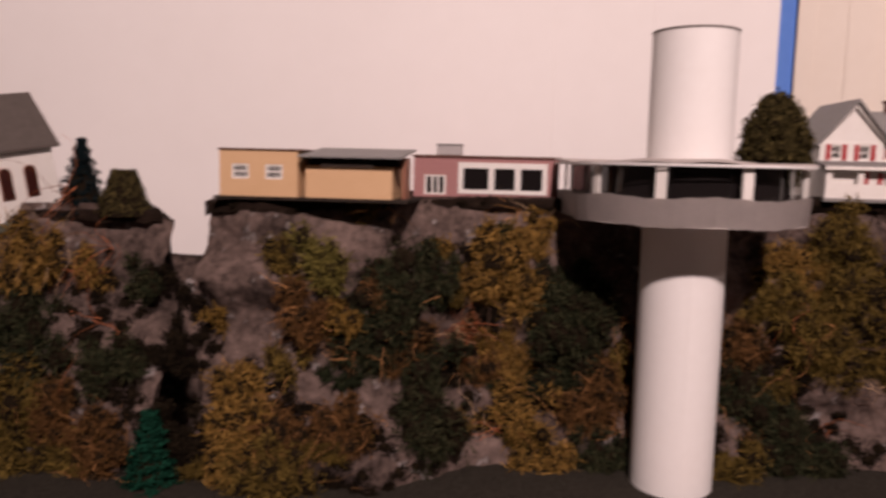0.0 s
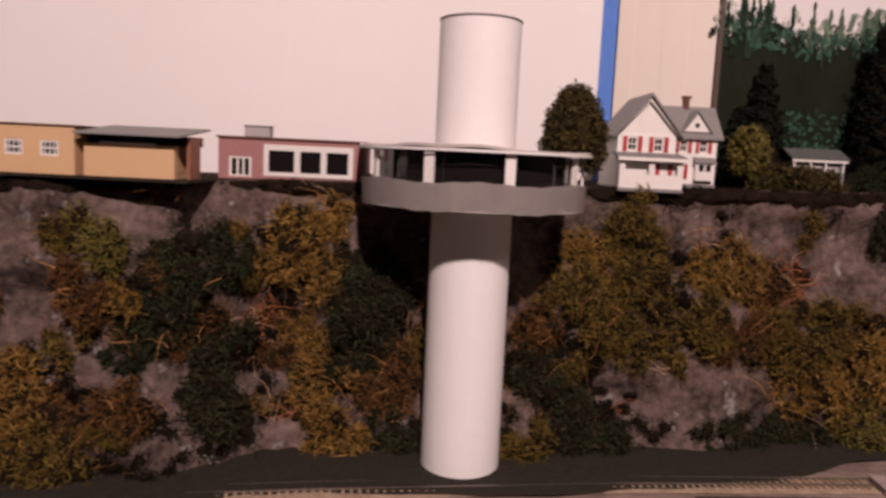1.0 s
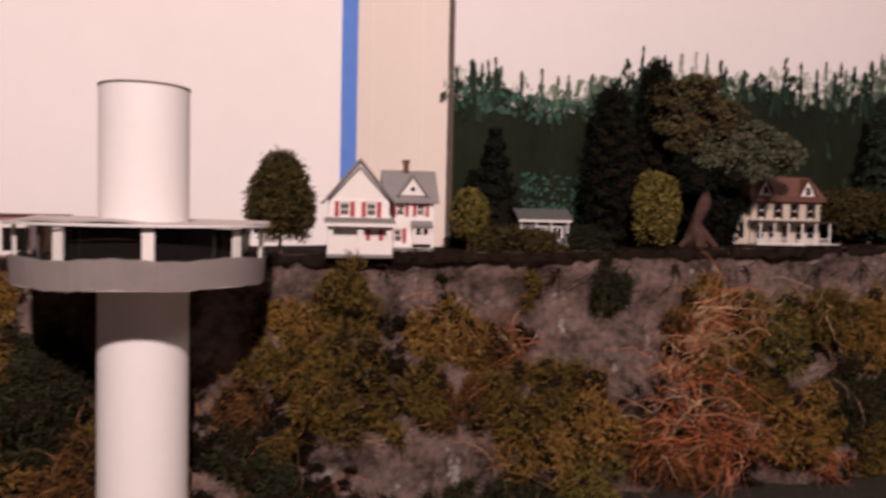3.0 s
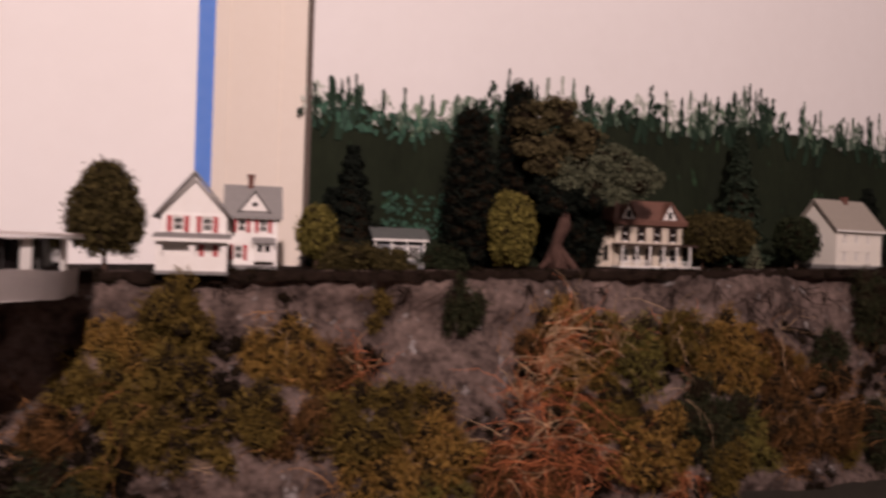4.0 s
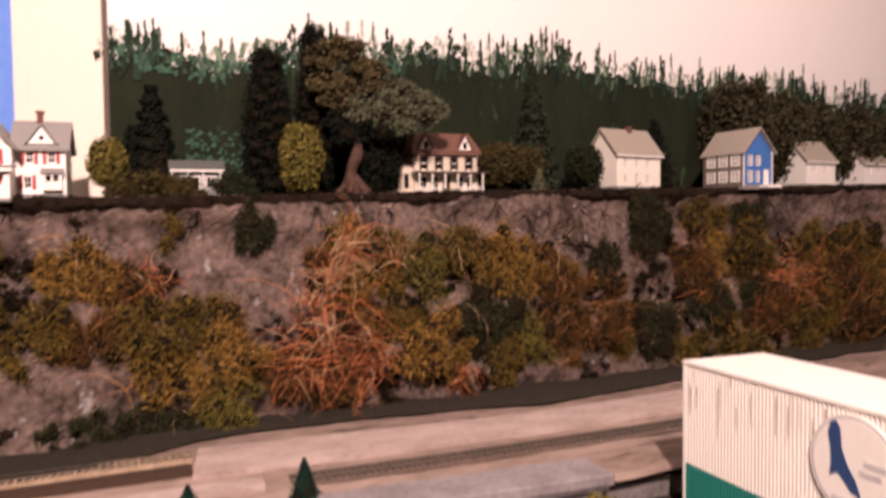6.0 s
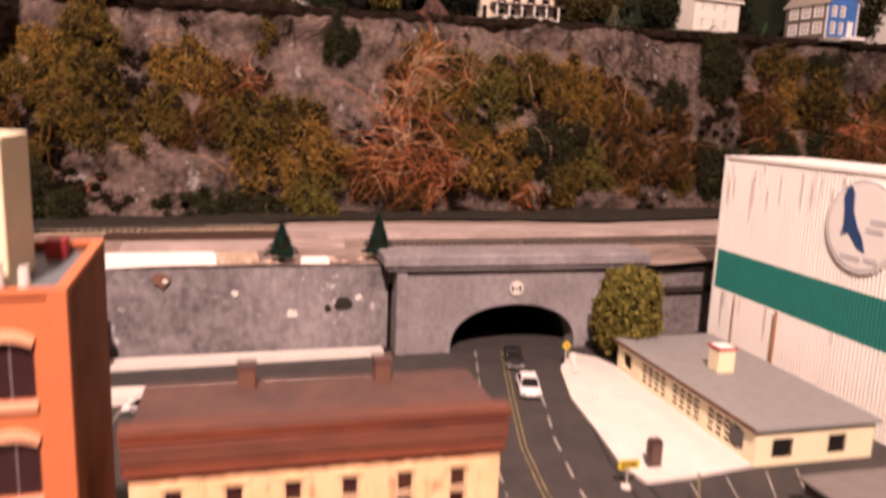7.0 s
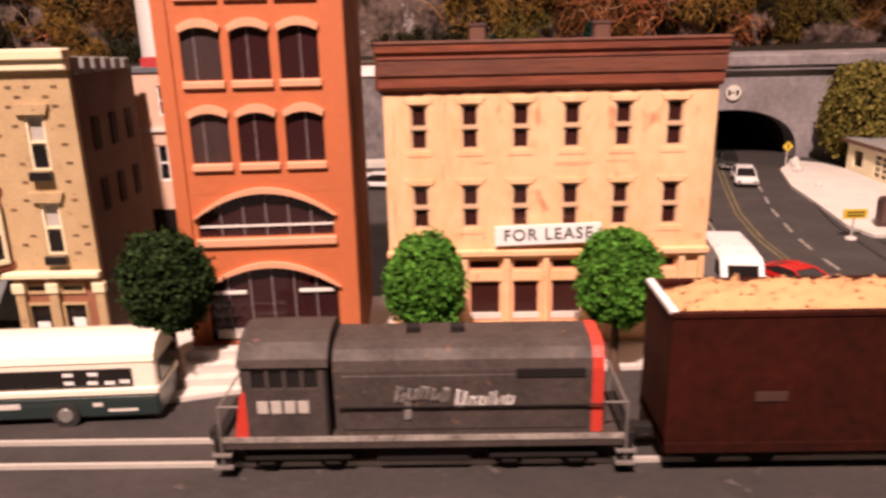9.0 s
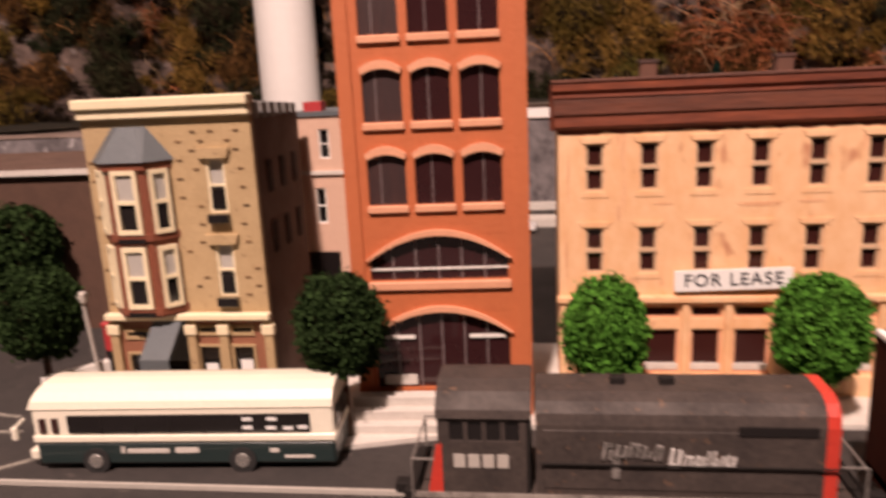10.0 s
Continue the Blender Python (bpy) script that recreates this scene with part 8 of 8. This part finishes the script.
for a, b in (((-0.008, 0, 0), (-0.005, 0, 0.015)), ((-0.005, 0, 0.015), (0.0, 0, 0.002)), ((0.0, 0, 0.002), (0.004, 0, 0.015)), ((0.004, 0, 0.015), (0.008, 0, 0)), ((-0.007, 0.001, 0.006), (0.007, 0.001, 0.008))):
    part("rail", rod(a, b, 0.0007, 6), WHITE, tb)
bp = thing("notice_post", "brown board on a post in the car park", "post", pose(0.2337, 0.2324, 0, 0, 0, 15))
part("board", box(-0.0018, 0.0018, -0.0008, 0.0008, 0.002, 0.020, 0.0003), material("weathered_brown_board", (0.19, 0.10, 0.07), 0.8), bp)
part("foot", box(-0.003, 0.003, -0.003, 0.003, 0, 0.002), GRIME, bp)
dk = thing("dark_shed", "dark grey flat-roofed shed at the street corner", "shed", pose(0.428, 0.062, 0))
part("wall", box(0, 0.085, 0, 0.058, 0, 0.024), material("dark_shed_wall", (0.045, 0.038, 0.036), 0.8), dk)
part("roof", box(-0.003, 0.088, -0.003, 0.061, 0.024, 0.027, 0.0006), material("dark_shed_roof", (0.16, 0.135, 0.125), 0.85), dk)
ps = thing("phone_kiosk", "red kiosk on the pavement corner", "kiosk", pose(-0.2205, -0.010, 0.0022))
part("body", box(-0.0028, 0.0028, -0.003, 0.003, 0, 0.038, 0.0006), RED, ps)
part("roof", box(-0.0033, 0.0033, -0.0035, 0.0035, 0.038, 0.0405, 0.0006), RED, ps)
part("kiosk_window", box(-0.0020, 0.0020, -0.0034, -0.0029, 0.014, 0.026), BLACKGLASS, ps)
sl = thing("street_lamp", "grey street lamp leaning over the corner", "lamp post", pose(-0.2225, -0.020, 0.0022))
part("pole", rod((0, 0, 0), (-0.004, 0, 0.054), 0.0009, 8), STEELPALE, sl)
part("lantern", box(-0.0072, -0.0018, -0.0022, 0.0022, 0.053, 0.0585, 0.0008), STEELPALE, sl)
gr = thing("guard_rail", "thick white guard rail at the street corner", "rail", pose(-0.2415, -0.0345, 0.0022, 0, 0, 50))
for x in (0.001, 0.014, 0.027):
    part("post", box(x - 0.0010, x + 0.0010, -0.0010, 0.0010, 0, 0.017), WHITE, gr)
part("beam", box(-0.002, 0.031, -0.0018, 0.0018, 0.0150, 0.0215, 0.0006), WHITE, gr)
for x, y in ((0.3680, 0.0780), (0.3780, 0.0790)):
    bo = thing("bollard", "small white bollard standing in the street", "bollard", pose(x, y, 0.0), "street bollards")
    part("post", tube(0.0016, 0.0013, 0.0, 0.0095, 12), WHITE, bo)
    part("cap", tube(0.0013, 0.0005, 0.0095, 0.0120, 12), WHITE, bo)
cn = thing("traffic_cone", "small red traffic cone in the street", "cone", pose(0.3960, 0.0770, 0.0))
part("cone", tube(0.0036, 0.0006, 0.0010, 0.0105, 14), RED, cn)
part("base", box(-0.0042, 0.0042, -0.0042, 0.0042, 0.0, 0.0011), RED, cn)
hd = thing("hand_cart", "small brown hand cart behind the buildings", "cart", pose(0.103, 0.315, 0))
part("body", box(-0.010, 0.010, -0.006, 0.006, 0.004, 0.012, 0.0008), ROOFBROWN, hd)
for s in (-1, 1):
    part("wheel", tube(0.004, 0.004, -0.0008, 0.0008, 16), GRIME, hd).matrix_local = pose(0, s * 0.0068, 0.004, 90)
lc = thing("concrete_box", "small pale concrete box beside the kerb strip", "box", pose(0.052, 0.385, 0))
part("body", box(-0.010, 0.010, -0.008, 0.008, 0, 0.008, 0.0008), CONCRETE, lc)


# Shrub added where a dark shadow lies on the retaining wall
ball_tree(pose(-0.122, 0.482, 0.0), "dark green shrub standing in for a shadow on the retaining wall", 0.030, 0.068, 0.004, LEAF_DARK, 59, 0.004, 1500, spots_n=36, name="shadow_shrub")
stains = thing("wall_stains", "chipped brown and black patches on the retaining wall", "stain", kind="structure")
RUSTPATCH = material("chipped_brown_patch", (0.16, 0.075, 0.055), 0.9)
rs = random.Random(12)
for x, z, w, mat in ((-0.045, 0.087, 0.011, RUSTPATCH), (-0.041, 0.086, 0.004, CONCRETE), (0.147, 0.055, 0.012, BALLAST), (0.13, 0.05, 0.006, BALLAST), (0.165, 0.062, 0.006, CONCRETE), (0.03, 0.07, 0.005, CONCRETE), (0.09, 0.045, 0.008, CONCRETE)):
    y = 0.5245 + 0.0055 * x / 0.2 - 0.0022
    pts = [(x + w * math.cos(k * 0.7) * rs.uniform(0.5, 1.1), z + w * math.sin(k * 0.7) * rs.uniform(0.4, 0.9)) for k in range(9)]
    part("patch", prism(pts, y - (0.0016 if w < 0.005 else 0.0), y + 0.004), mat, stains)
for k in range(16):
    x = rs.uniform(0.0, 0.19)
    lump = thing("rubble", "small tan plaster lump on the wall top", "rubble", pose(x, 0.543 + rs.uniform(-0.004, 0.014), DECK - 0.001), "rubble on the wall top")
    bm = bmesh.new()
    bmesh.ops.create_icosphere(bm, subdivisions=2, radius=rs.uniform(0.003, 0.008))
    for v in bm.verts:
        v.co *= 0.8 + 0.5 * noise.noise(v.co * 260 + Vector((k, 0, 0)))
        v.co.z *= 0.6
    part("lump", bm, CREAMCARD, lump)


PALETWIG = material("bleached_dry_twig", (0.48, 0.33, 0.20), 0.85, (0.28, 0.17, 0.09), 200, per_island=0.5, sheen=0.1)
LEAF_SHADE = leaf("blackish_moss_shade", (0.016, 0.011, 0.006), (0.007, 0.005, 0.003))
STALKGOLD = material("golden_lichen_stalk", (0.32, 0.185, 0.050), 0.85, (0.13, 0.074, 0.021), 200, per_island=0.45, sheen=0.08)
STALKOLIVE = material("olive_lichen_stalk", (0.17, 0.115, 0.028), 0.85, (0.07, 0.046, 0.014), 200, per_island=0.45, sheen=0.08)
STALKDARK = material("dark_lichen_stalk", (0.046, 0.046, 0.022), 0.85, (0.02, 0.021, 0.011), 200, per_island=0.45, sheen=0.08)
ROOT = material("dark_root", (0.022, 0.015, 0.011), 0.9, sheen=0.1)
STALKS.extend((STALKGOLD, STALKOLIVE, STALKDARK))
# ---- growth on the cliff: x, height and size of each clump ----
GOLD = [(-1.085, 0.340, 0.032), (-1.037, 0.328, 0.022), (-0.848, 0.179, 0.038), (-0.837, 0.134, 0.026), (-0.581, 0.338, 0.034), (-0.548, 0.3, 0.031), (-0.531, 0.359, 0.025), (-0.559, 0.221, 0.027), (-0.545, 0.167, 0.03), (-0.517, 0.113, 0.028), (-0.228, 0.336, 0.031), (-0.060, 0.318, 0.030), (-0.022, 0.312, 0.036), (0.155, 0.215, 0.044), (0.068, 0.182, 0.038), (0.110, 0.165, 0.030), (0.319, 0.35, 0.039), (0.342, 0.295, 0.039), (0.455, 0.196, 0.05), (0.583, 0.328, 0.046), (0.627, 0.298, 0.042), (1.096, 0.309, 0.04)]
DARK = [(-0.686, 0.305, 0.036), (-0.655, 0.325, 0.027), (-1.089, 0.289, 0.035), (-1.079, 0.227, 0.036), (-0.962, 0.312, 0.02), (-0.983, 0.231, 0.027), (-0.725, 0.261, 0.032), (-0.645, 0.168, 0.054), (-0.654, 0.218, 0.037), (-0.485, 0.315, 0.031), (-0.489, 0.263, 0.038), (-0.494, 0.209, 0.032), (-0.287, 0.185, 0.038), (-0.249, 0.139, 0.041), (-0.204, 0.117, 0.031), (-0.452, 0.128, 0.027), (0.185, 0.38, 0.027), (-0.065, 0.112, 0.024), (-0.020, 0.112, 0.026), (0.030, 0.114, 0.026), (0.075, 0.114, 0.024), (0.561, 0.221, 0.055), (0.813, 0.304, 0.031), (0.921, 0.366, 0.055), (0.931, 0.192, 0.054), (1.216, 0.377, 0.042), (1.099, 0.195, 0.048)]
OLIVE = [(-1.077, 0.131, 0.037), (-1.019, 0.102, 0.03), (-0.803, 0.339, 0.022), (-0.798, 0.227, 0.022), (-0.803, 0.108, 0.037), (-1.1, 0.188, 0.033), (-1.104, 0.097, 0.038), (-0.578, 0.37, 0.021), (-0.26, 0.305, 0.026), (-0.167, 0.364, 0.038), (-0.168, 0.296, 0.037), (-0.175, 0.240, 0.034), (-0.215, 0.268, 0.034), (-0.303, 0.115, 0.027), (-0.43, 0.231, 0.023), (0.061, 0.380, 0.020), (0.059, 0.234, 0.046)]
OLIVE += [(-0.075, 0.252, 0.030), (0.012, 0.238, 0.030), (-0.115, 0.222, 0.022), (0.102, 0.258, 0.033), (0.395, 0.228, 0.036), (0.396, 0.34, 0.028), (0.529, 0.338, 0.037), (1.094, 0.377, 0.047), (1.186, 0.319, 0.068), (1.349, 0.304, 0.059), (0.842, 0.164, 0.031), (0.583, 0.16, 0.032), (0.984, 0.127, 0.038), (1.371, 0.194, 0.065), (1.552, 0.313, 0.061), (1.146, 0.136, 0.055), (1.348, 0.113, 0.059), (1.573, 0.2, 0.065)]
YELLOW = [(-0.758, 0.347, 0.026), (0.149, 0.128, 0.034), (0.446, 0.311, 0.051), (0.65, 0.181, 0.035)]
# First two are golden clumps set brown for the dimmer light there
BROWN = [(-1.049, 0.178, 0.028), (-0.985, 0.140, 0.028), (-0.030, 0.246, 0.030), (-0.045, 0.215, 0.018), (-0.792, 0.163, 0.037), (-0.727, 0.164, 0.026), (-0.781, 0.292, 0.026), (-0.686, 0.245, 0.03), (-0.588, 0.206, 0.026), (-0.46, 0.176, 0.032), (-0.297, 0.247, 0.028), (-0.002, 0.295, 0.042), (0.29, 0.332, 0.033), (0.222, 0.163, 0.033), (0.296, 0.14, 0.033), (0.698, 0.276, 0.044), (0.711, 0.203, 0.044), (0.801, 0.209, 0.05), (1.037, 0.299, 0.049), (1.238, 0.2, 0.048), (1.431, 0.258, 0.071), (1.472, 0.159, 0.077)]
RED = [(-0.610, 0.262, 0.020), (0.038, 0.304, 0.031), (0.288, 0.223, 0.06), (0.249, 0.18, 0.038), (0.345, 0.183, 0.039), (1.301, 0.258, 0.055), (0.496, 0.141, 0.023), (1.292, 0.256, 0.036)]
LICHEN = (
    (GOLD, LEAF_GOLD, STALKGOLD, "golden-brown lichen bush clinging to the cliff"),
    (DARK, LEAF_DARK, STALKDARK, "dark green lichen bush clinging to the cliff"),
    (OLIVE, LEAF_OLIVE, STALKOLIVE, "olive lichen bush clinging to the cliff"),
    (YELLOW, LEAF_YELLOW, None, "yellow-green leafy bush clinging to the cliff"),
    (BROWN, LEAF_BROWN, TWIG, "brown lichen bush with dry twigs on the cliff"),
)
seed = 100
for rows, mat, twigs, label in LICHEN:
    for x, z, r in rows:
        seed += 1
        zz = max(z, DECK + r * 0.45)
        ob = bush(pose(x, cliff_face(x, min(zz, hill_z(x))) - r * 0.22, zz, 0, 0, 0), label, r * (1.30 if x < -0.3 else 1.20), mat, seed, twigs, 1.08, 0.0030, 1.25)
for x, z, r in RED:
    seed += 1
    rng = np.random.default_rng(seed)
    b = thing("dry_brush", "rust-red tangle of dry twigs on the cliff", "bush", pose(x, cliff_face(x, z) - r * 0.3, z), "dry brush on the cliff")
    v, f = twig_mesh(int(30 + 1500 * r), r * 1.9, r * 1.35, 0.00058, rng, 0.15, 7)
    tagged(mesh_part("twig_tangle", v, f, TWIGRED, b), kind="stuff")
    v, f = twig_mesh(int(5 + 260 * r), r * 1.7, r * 1.2, 0.00075, rng, 0.5, 7)
    tagged(mesh_part("dry_growth", v, f, PALETWIG, b), kind="stuff")
    spots = [(rng.uniform(-0.6, 0.6) * r, 0.2 * r, rng.uniform(-0.7, 0.6) * r, r * 0.4, r * 0.3, r * 0.4) for _ in range(6)]
    crown_part("foliage", spots, 0.0042, 70, LEAF_BROWN, b, seed)
for x, z, length, turn, n in ((0.292, 0.300, 0.080, 25, 34), (0.305, 0.345, 0.095, 62, 26), (0.405, 0.330, 0.070, -20, 16), (0.270, 0.262, 0.060, 5, 22)):
    seed += 1
    rng = np.random.default_rng(seed)
    b = thing("twig_sheaf", "sheaf of pale bent dry twigs stuck in the cliff", "bush", pose(x, cliff_face(x, z) - 0.030, z, 0, turn, 0), "twig sheaves on the cliff")
    v, f = twig_mesh(n, length, 0.020, 0.0008, rng, 2.2, 6)
    tagged(mesh_part("dry_growth", v, f, PALETWIG, b), kind="stuff")
    v, f = twig_mesh(n, length * 0.9, 0.026, 0.0006, rng, 1.8, 6)
    tagged(mesh_part("twig_tangle", v, f, TWIGRED, b), kind="stuff")
bush(pose(0.042, 0.945, 0.437), "dark olive hedge at the cliff edge", 0.042, LEAF_TREE, 991, None, 0.55, 0.0038, 1.3, "hedge", "hedges on the hilltop")
bush(pose(0.085, 0.952, 0.434), "dark olive hedge at the cliff edge", 0.036, LEAF_TREE, 993, None, 0.55, 0.0038, 1.3, "hedge", "hedges on the hilltop")
bush(pose(0.165, 0.972, 0.436), "dark green hedge before the cottage", 0.036, LEAF_DARK, 992, None, 0.6, 0.0038, 1.3, "hedge", "hedges on the hilltop")
# small scattered growth between the larger clumps
rng = np.random.default_rng(9)
for k in range(130):
    x = rng.uniform(-0.9, 1.7)
    u = rng.uniform(0.03, 0.72) if rng.uniform() < 0.8 else rng.uniform(0.7, 0.97)
    z = DECK + u * (hill_z(x) - DECK)
    if (-0.50 < x < -0.24 and z > 0.28) or (-0.15 < x < 0.02 and 0.12 < z < 0.20) or (0.08 < x < 0.24 and 0.255 < z < 0.40) or (x > -0.13 and z > 0.35) or (-0.15 < x < -0.09 and z > 0.24):
        continue
    seed += 1
    r = rng.uniform(0.012, 0.028)
    mat, tw = ((LEAF_OLIVE, None), (LEAF_BROWN, TWIG), (LEAF_DARK, None), (LEAF_GOLD, None))[k % 4]
    bush(pose(x, cliff_face(x, z) - r * 0.25, z), "small tuft of lichen in a rock cleft", r, mat, seed, tw, 0.8, 0.0036, name="lichen_tuft", group="lichen tufts on the cliff")
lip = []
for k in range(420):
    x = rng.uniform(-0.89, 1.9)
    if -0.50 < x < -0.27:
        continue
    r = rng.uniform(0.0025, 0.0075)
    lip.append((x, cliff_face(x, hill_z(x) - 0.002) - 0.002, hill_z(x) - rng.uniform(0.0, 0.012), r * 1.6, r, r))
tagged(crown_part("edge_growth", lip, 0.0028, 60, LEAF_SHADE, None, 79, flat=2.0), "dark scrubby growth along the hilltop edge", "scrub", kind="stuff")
# Blackish clumps carry the shade of the clefts as well as moss
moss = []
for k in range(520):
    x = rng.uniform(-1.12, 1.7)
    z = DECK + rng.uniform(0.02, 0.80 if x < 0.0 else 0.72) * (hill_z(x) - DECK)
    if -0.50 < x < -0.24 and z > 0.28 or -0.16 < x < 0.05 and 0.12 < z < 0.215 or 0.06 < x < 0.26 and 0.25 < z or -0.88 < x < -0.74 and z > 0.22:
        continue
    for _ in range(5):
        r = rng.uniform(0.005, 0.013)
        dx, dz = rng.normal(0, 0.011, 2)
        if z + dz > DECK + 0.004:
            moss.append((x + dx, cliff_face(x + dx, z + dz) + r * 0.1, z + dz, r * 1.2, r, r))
tagged(crown_part("moss", moss, 0.0033, 130, LEAF_SHADE, None, 77, flat=2.0), "blackish moss and painted-in shade in the clefts of the cliff", "moss", kind="stuff")
for k in range(120):
    x = rng.uniform(-1.1, 1.6)
    z = rng.uniform(0.12, 0.41)
    if -0.50 < x < -0.24 and z > 0.28 or -1.0 < x < -0.76 or x > 0.05 and z > 0.36:
        continue
    seed += 1
    rr = np.random.default_rng(seed)
    b = thing("dry_branch", "bare dry branches lying against the rock", "branch", pose(x, cliff_face(x, z) - 0.008, z), "dry branches on the cliff")
    v, f = twig_mesh(7, rr.uniform(0.035, 0.10), 0.014, 0.00055, rr, 0.1, 6)
    tagged(mesh_part("twig_tangle", v, f, (TWIG, TWIGRED, PALETWIG, BARK)[k % 4], b), kind="stuff")
# dark bare roots hanging below the hilltop edge
for k, (x, z) in enumerate(((0.11, 0.395), (0.17, 0.40), (0.40, 0.40), (0.52, 0.395), (0.60, 0.405), (0.66, 0.385), (0.70, 0.40), (0.75, 0.38), (0.79, 0.405), (0.84, 0.39), (0.99, 0.40), (0.28, 0.405), (-0.12, 0.40), (1.05, 0.39))):
    rr = np.random.default_rng(700 + k)
    b = thing("hanging_root", "dark bare root hanging down the rock", "root", pose(x, cliff_face(x, z) - 0.006, z + 0.008), "roots below the hilltop edge")
    v, f = twig_mesh(6, rr.uniform(0.045, 0.08), 0.010, 0.0011, rr, -1.0, 6)
    tagged(mesh_part("root_strand", v, f, ROOT, b), kind="stuff")
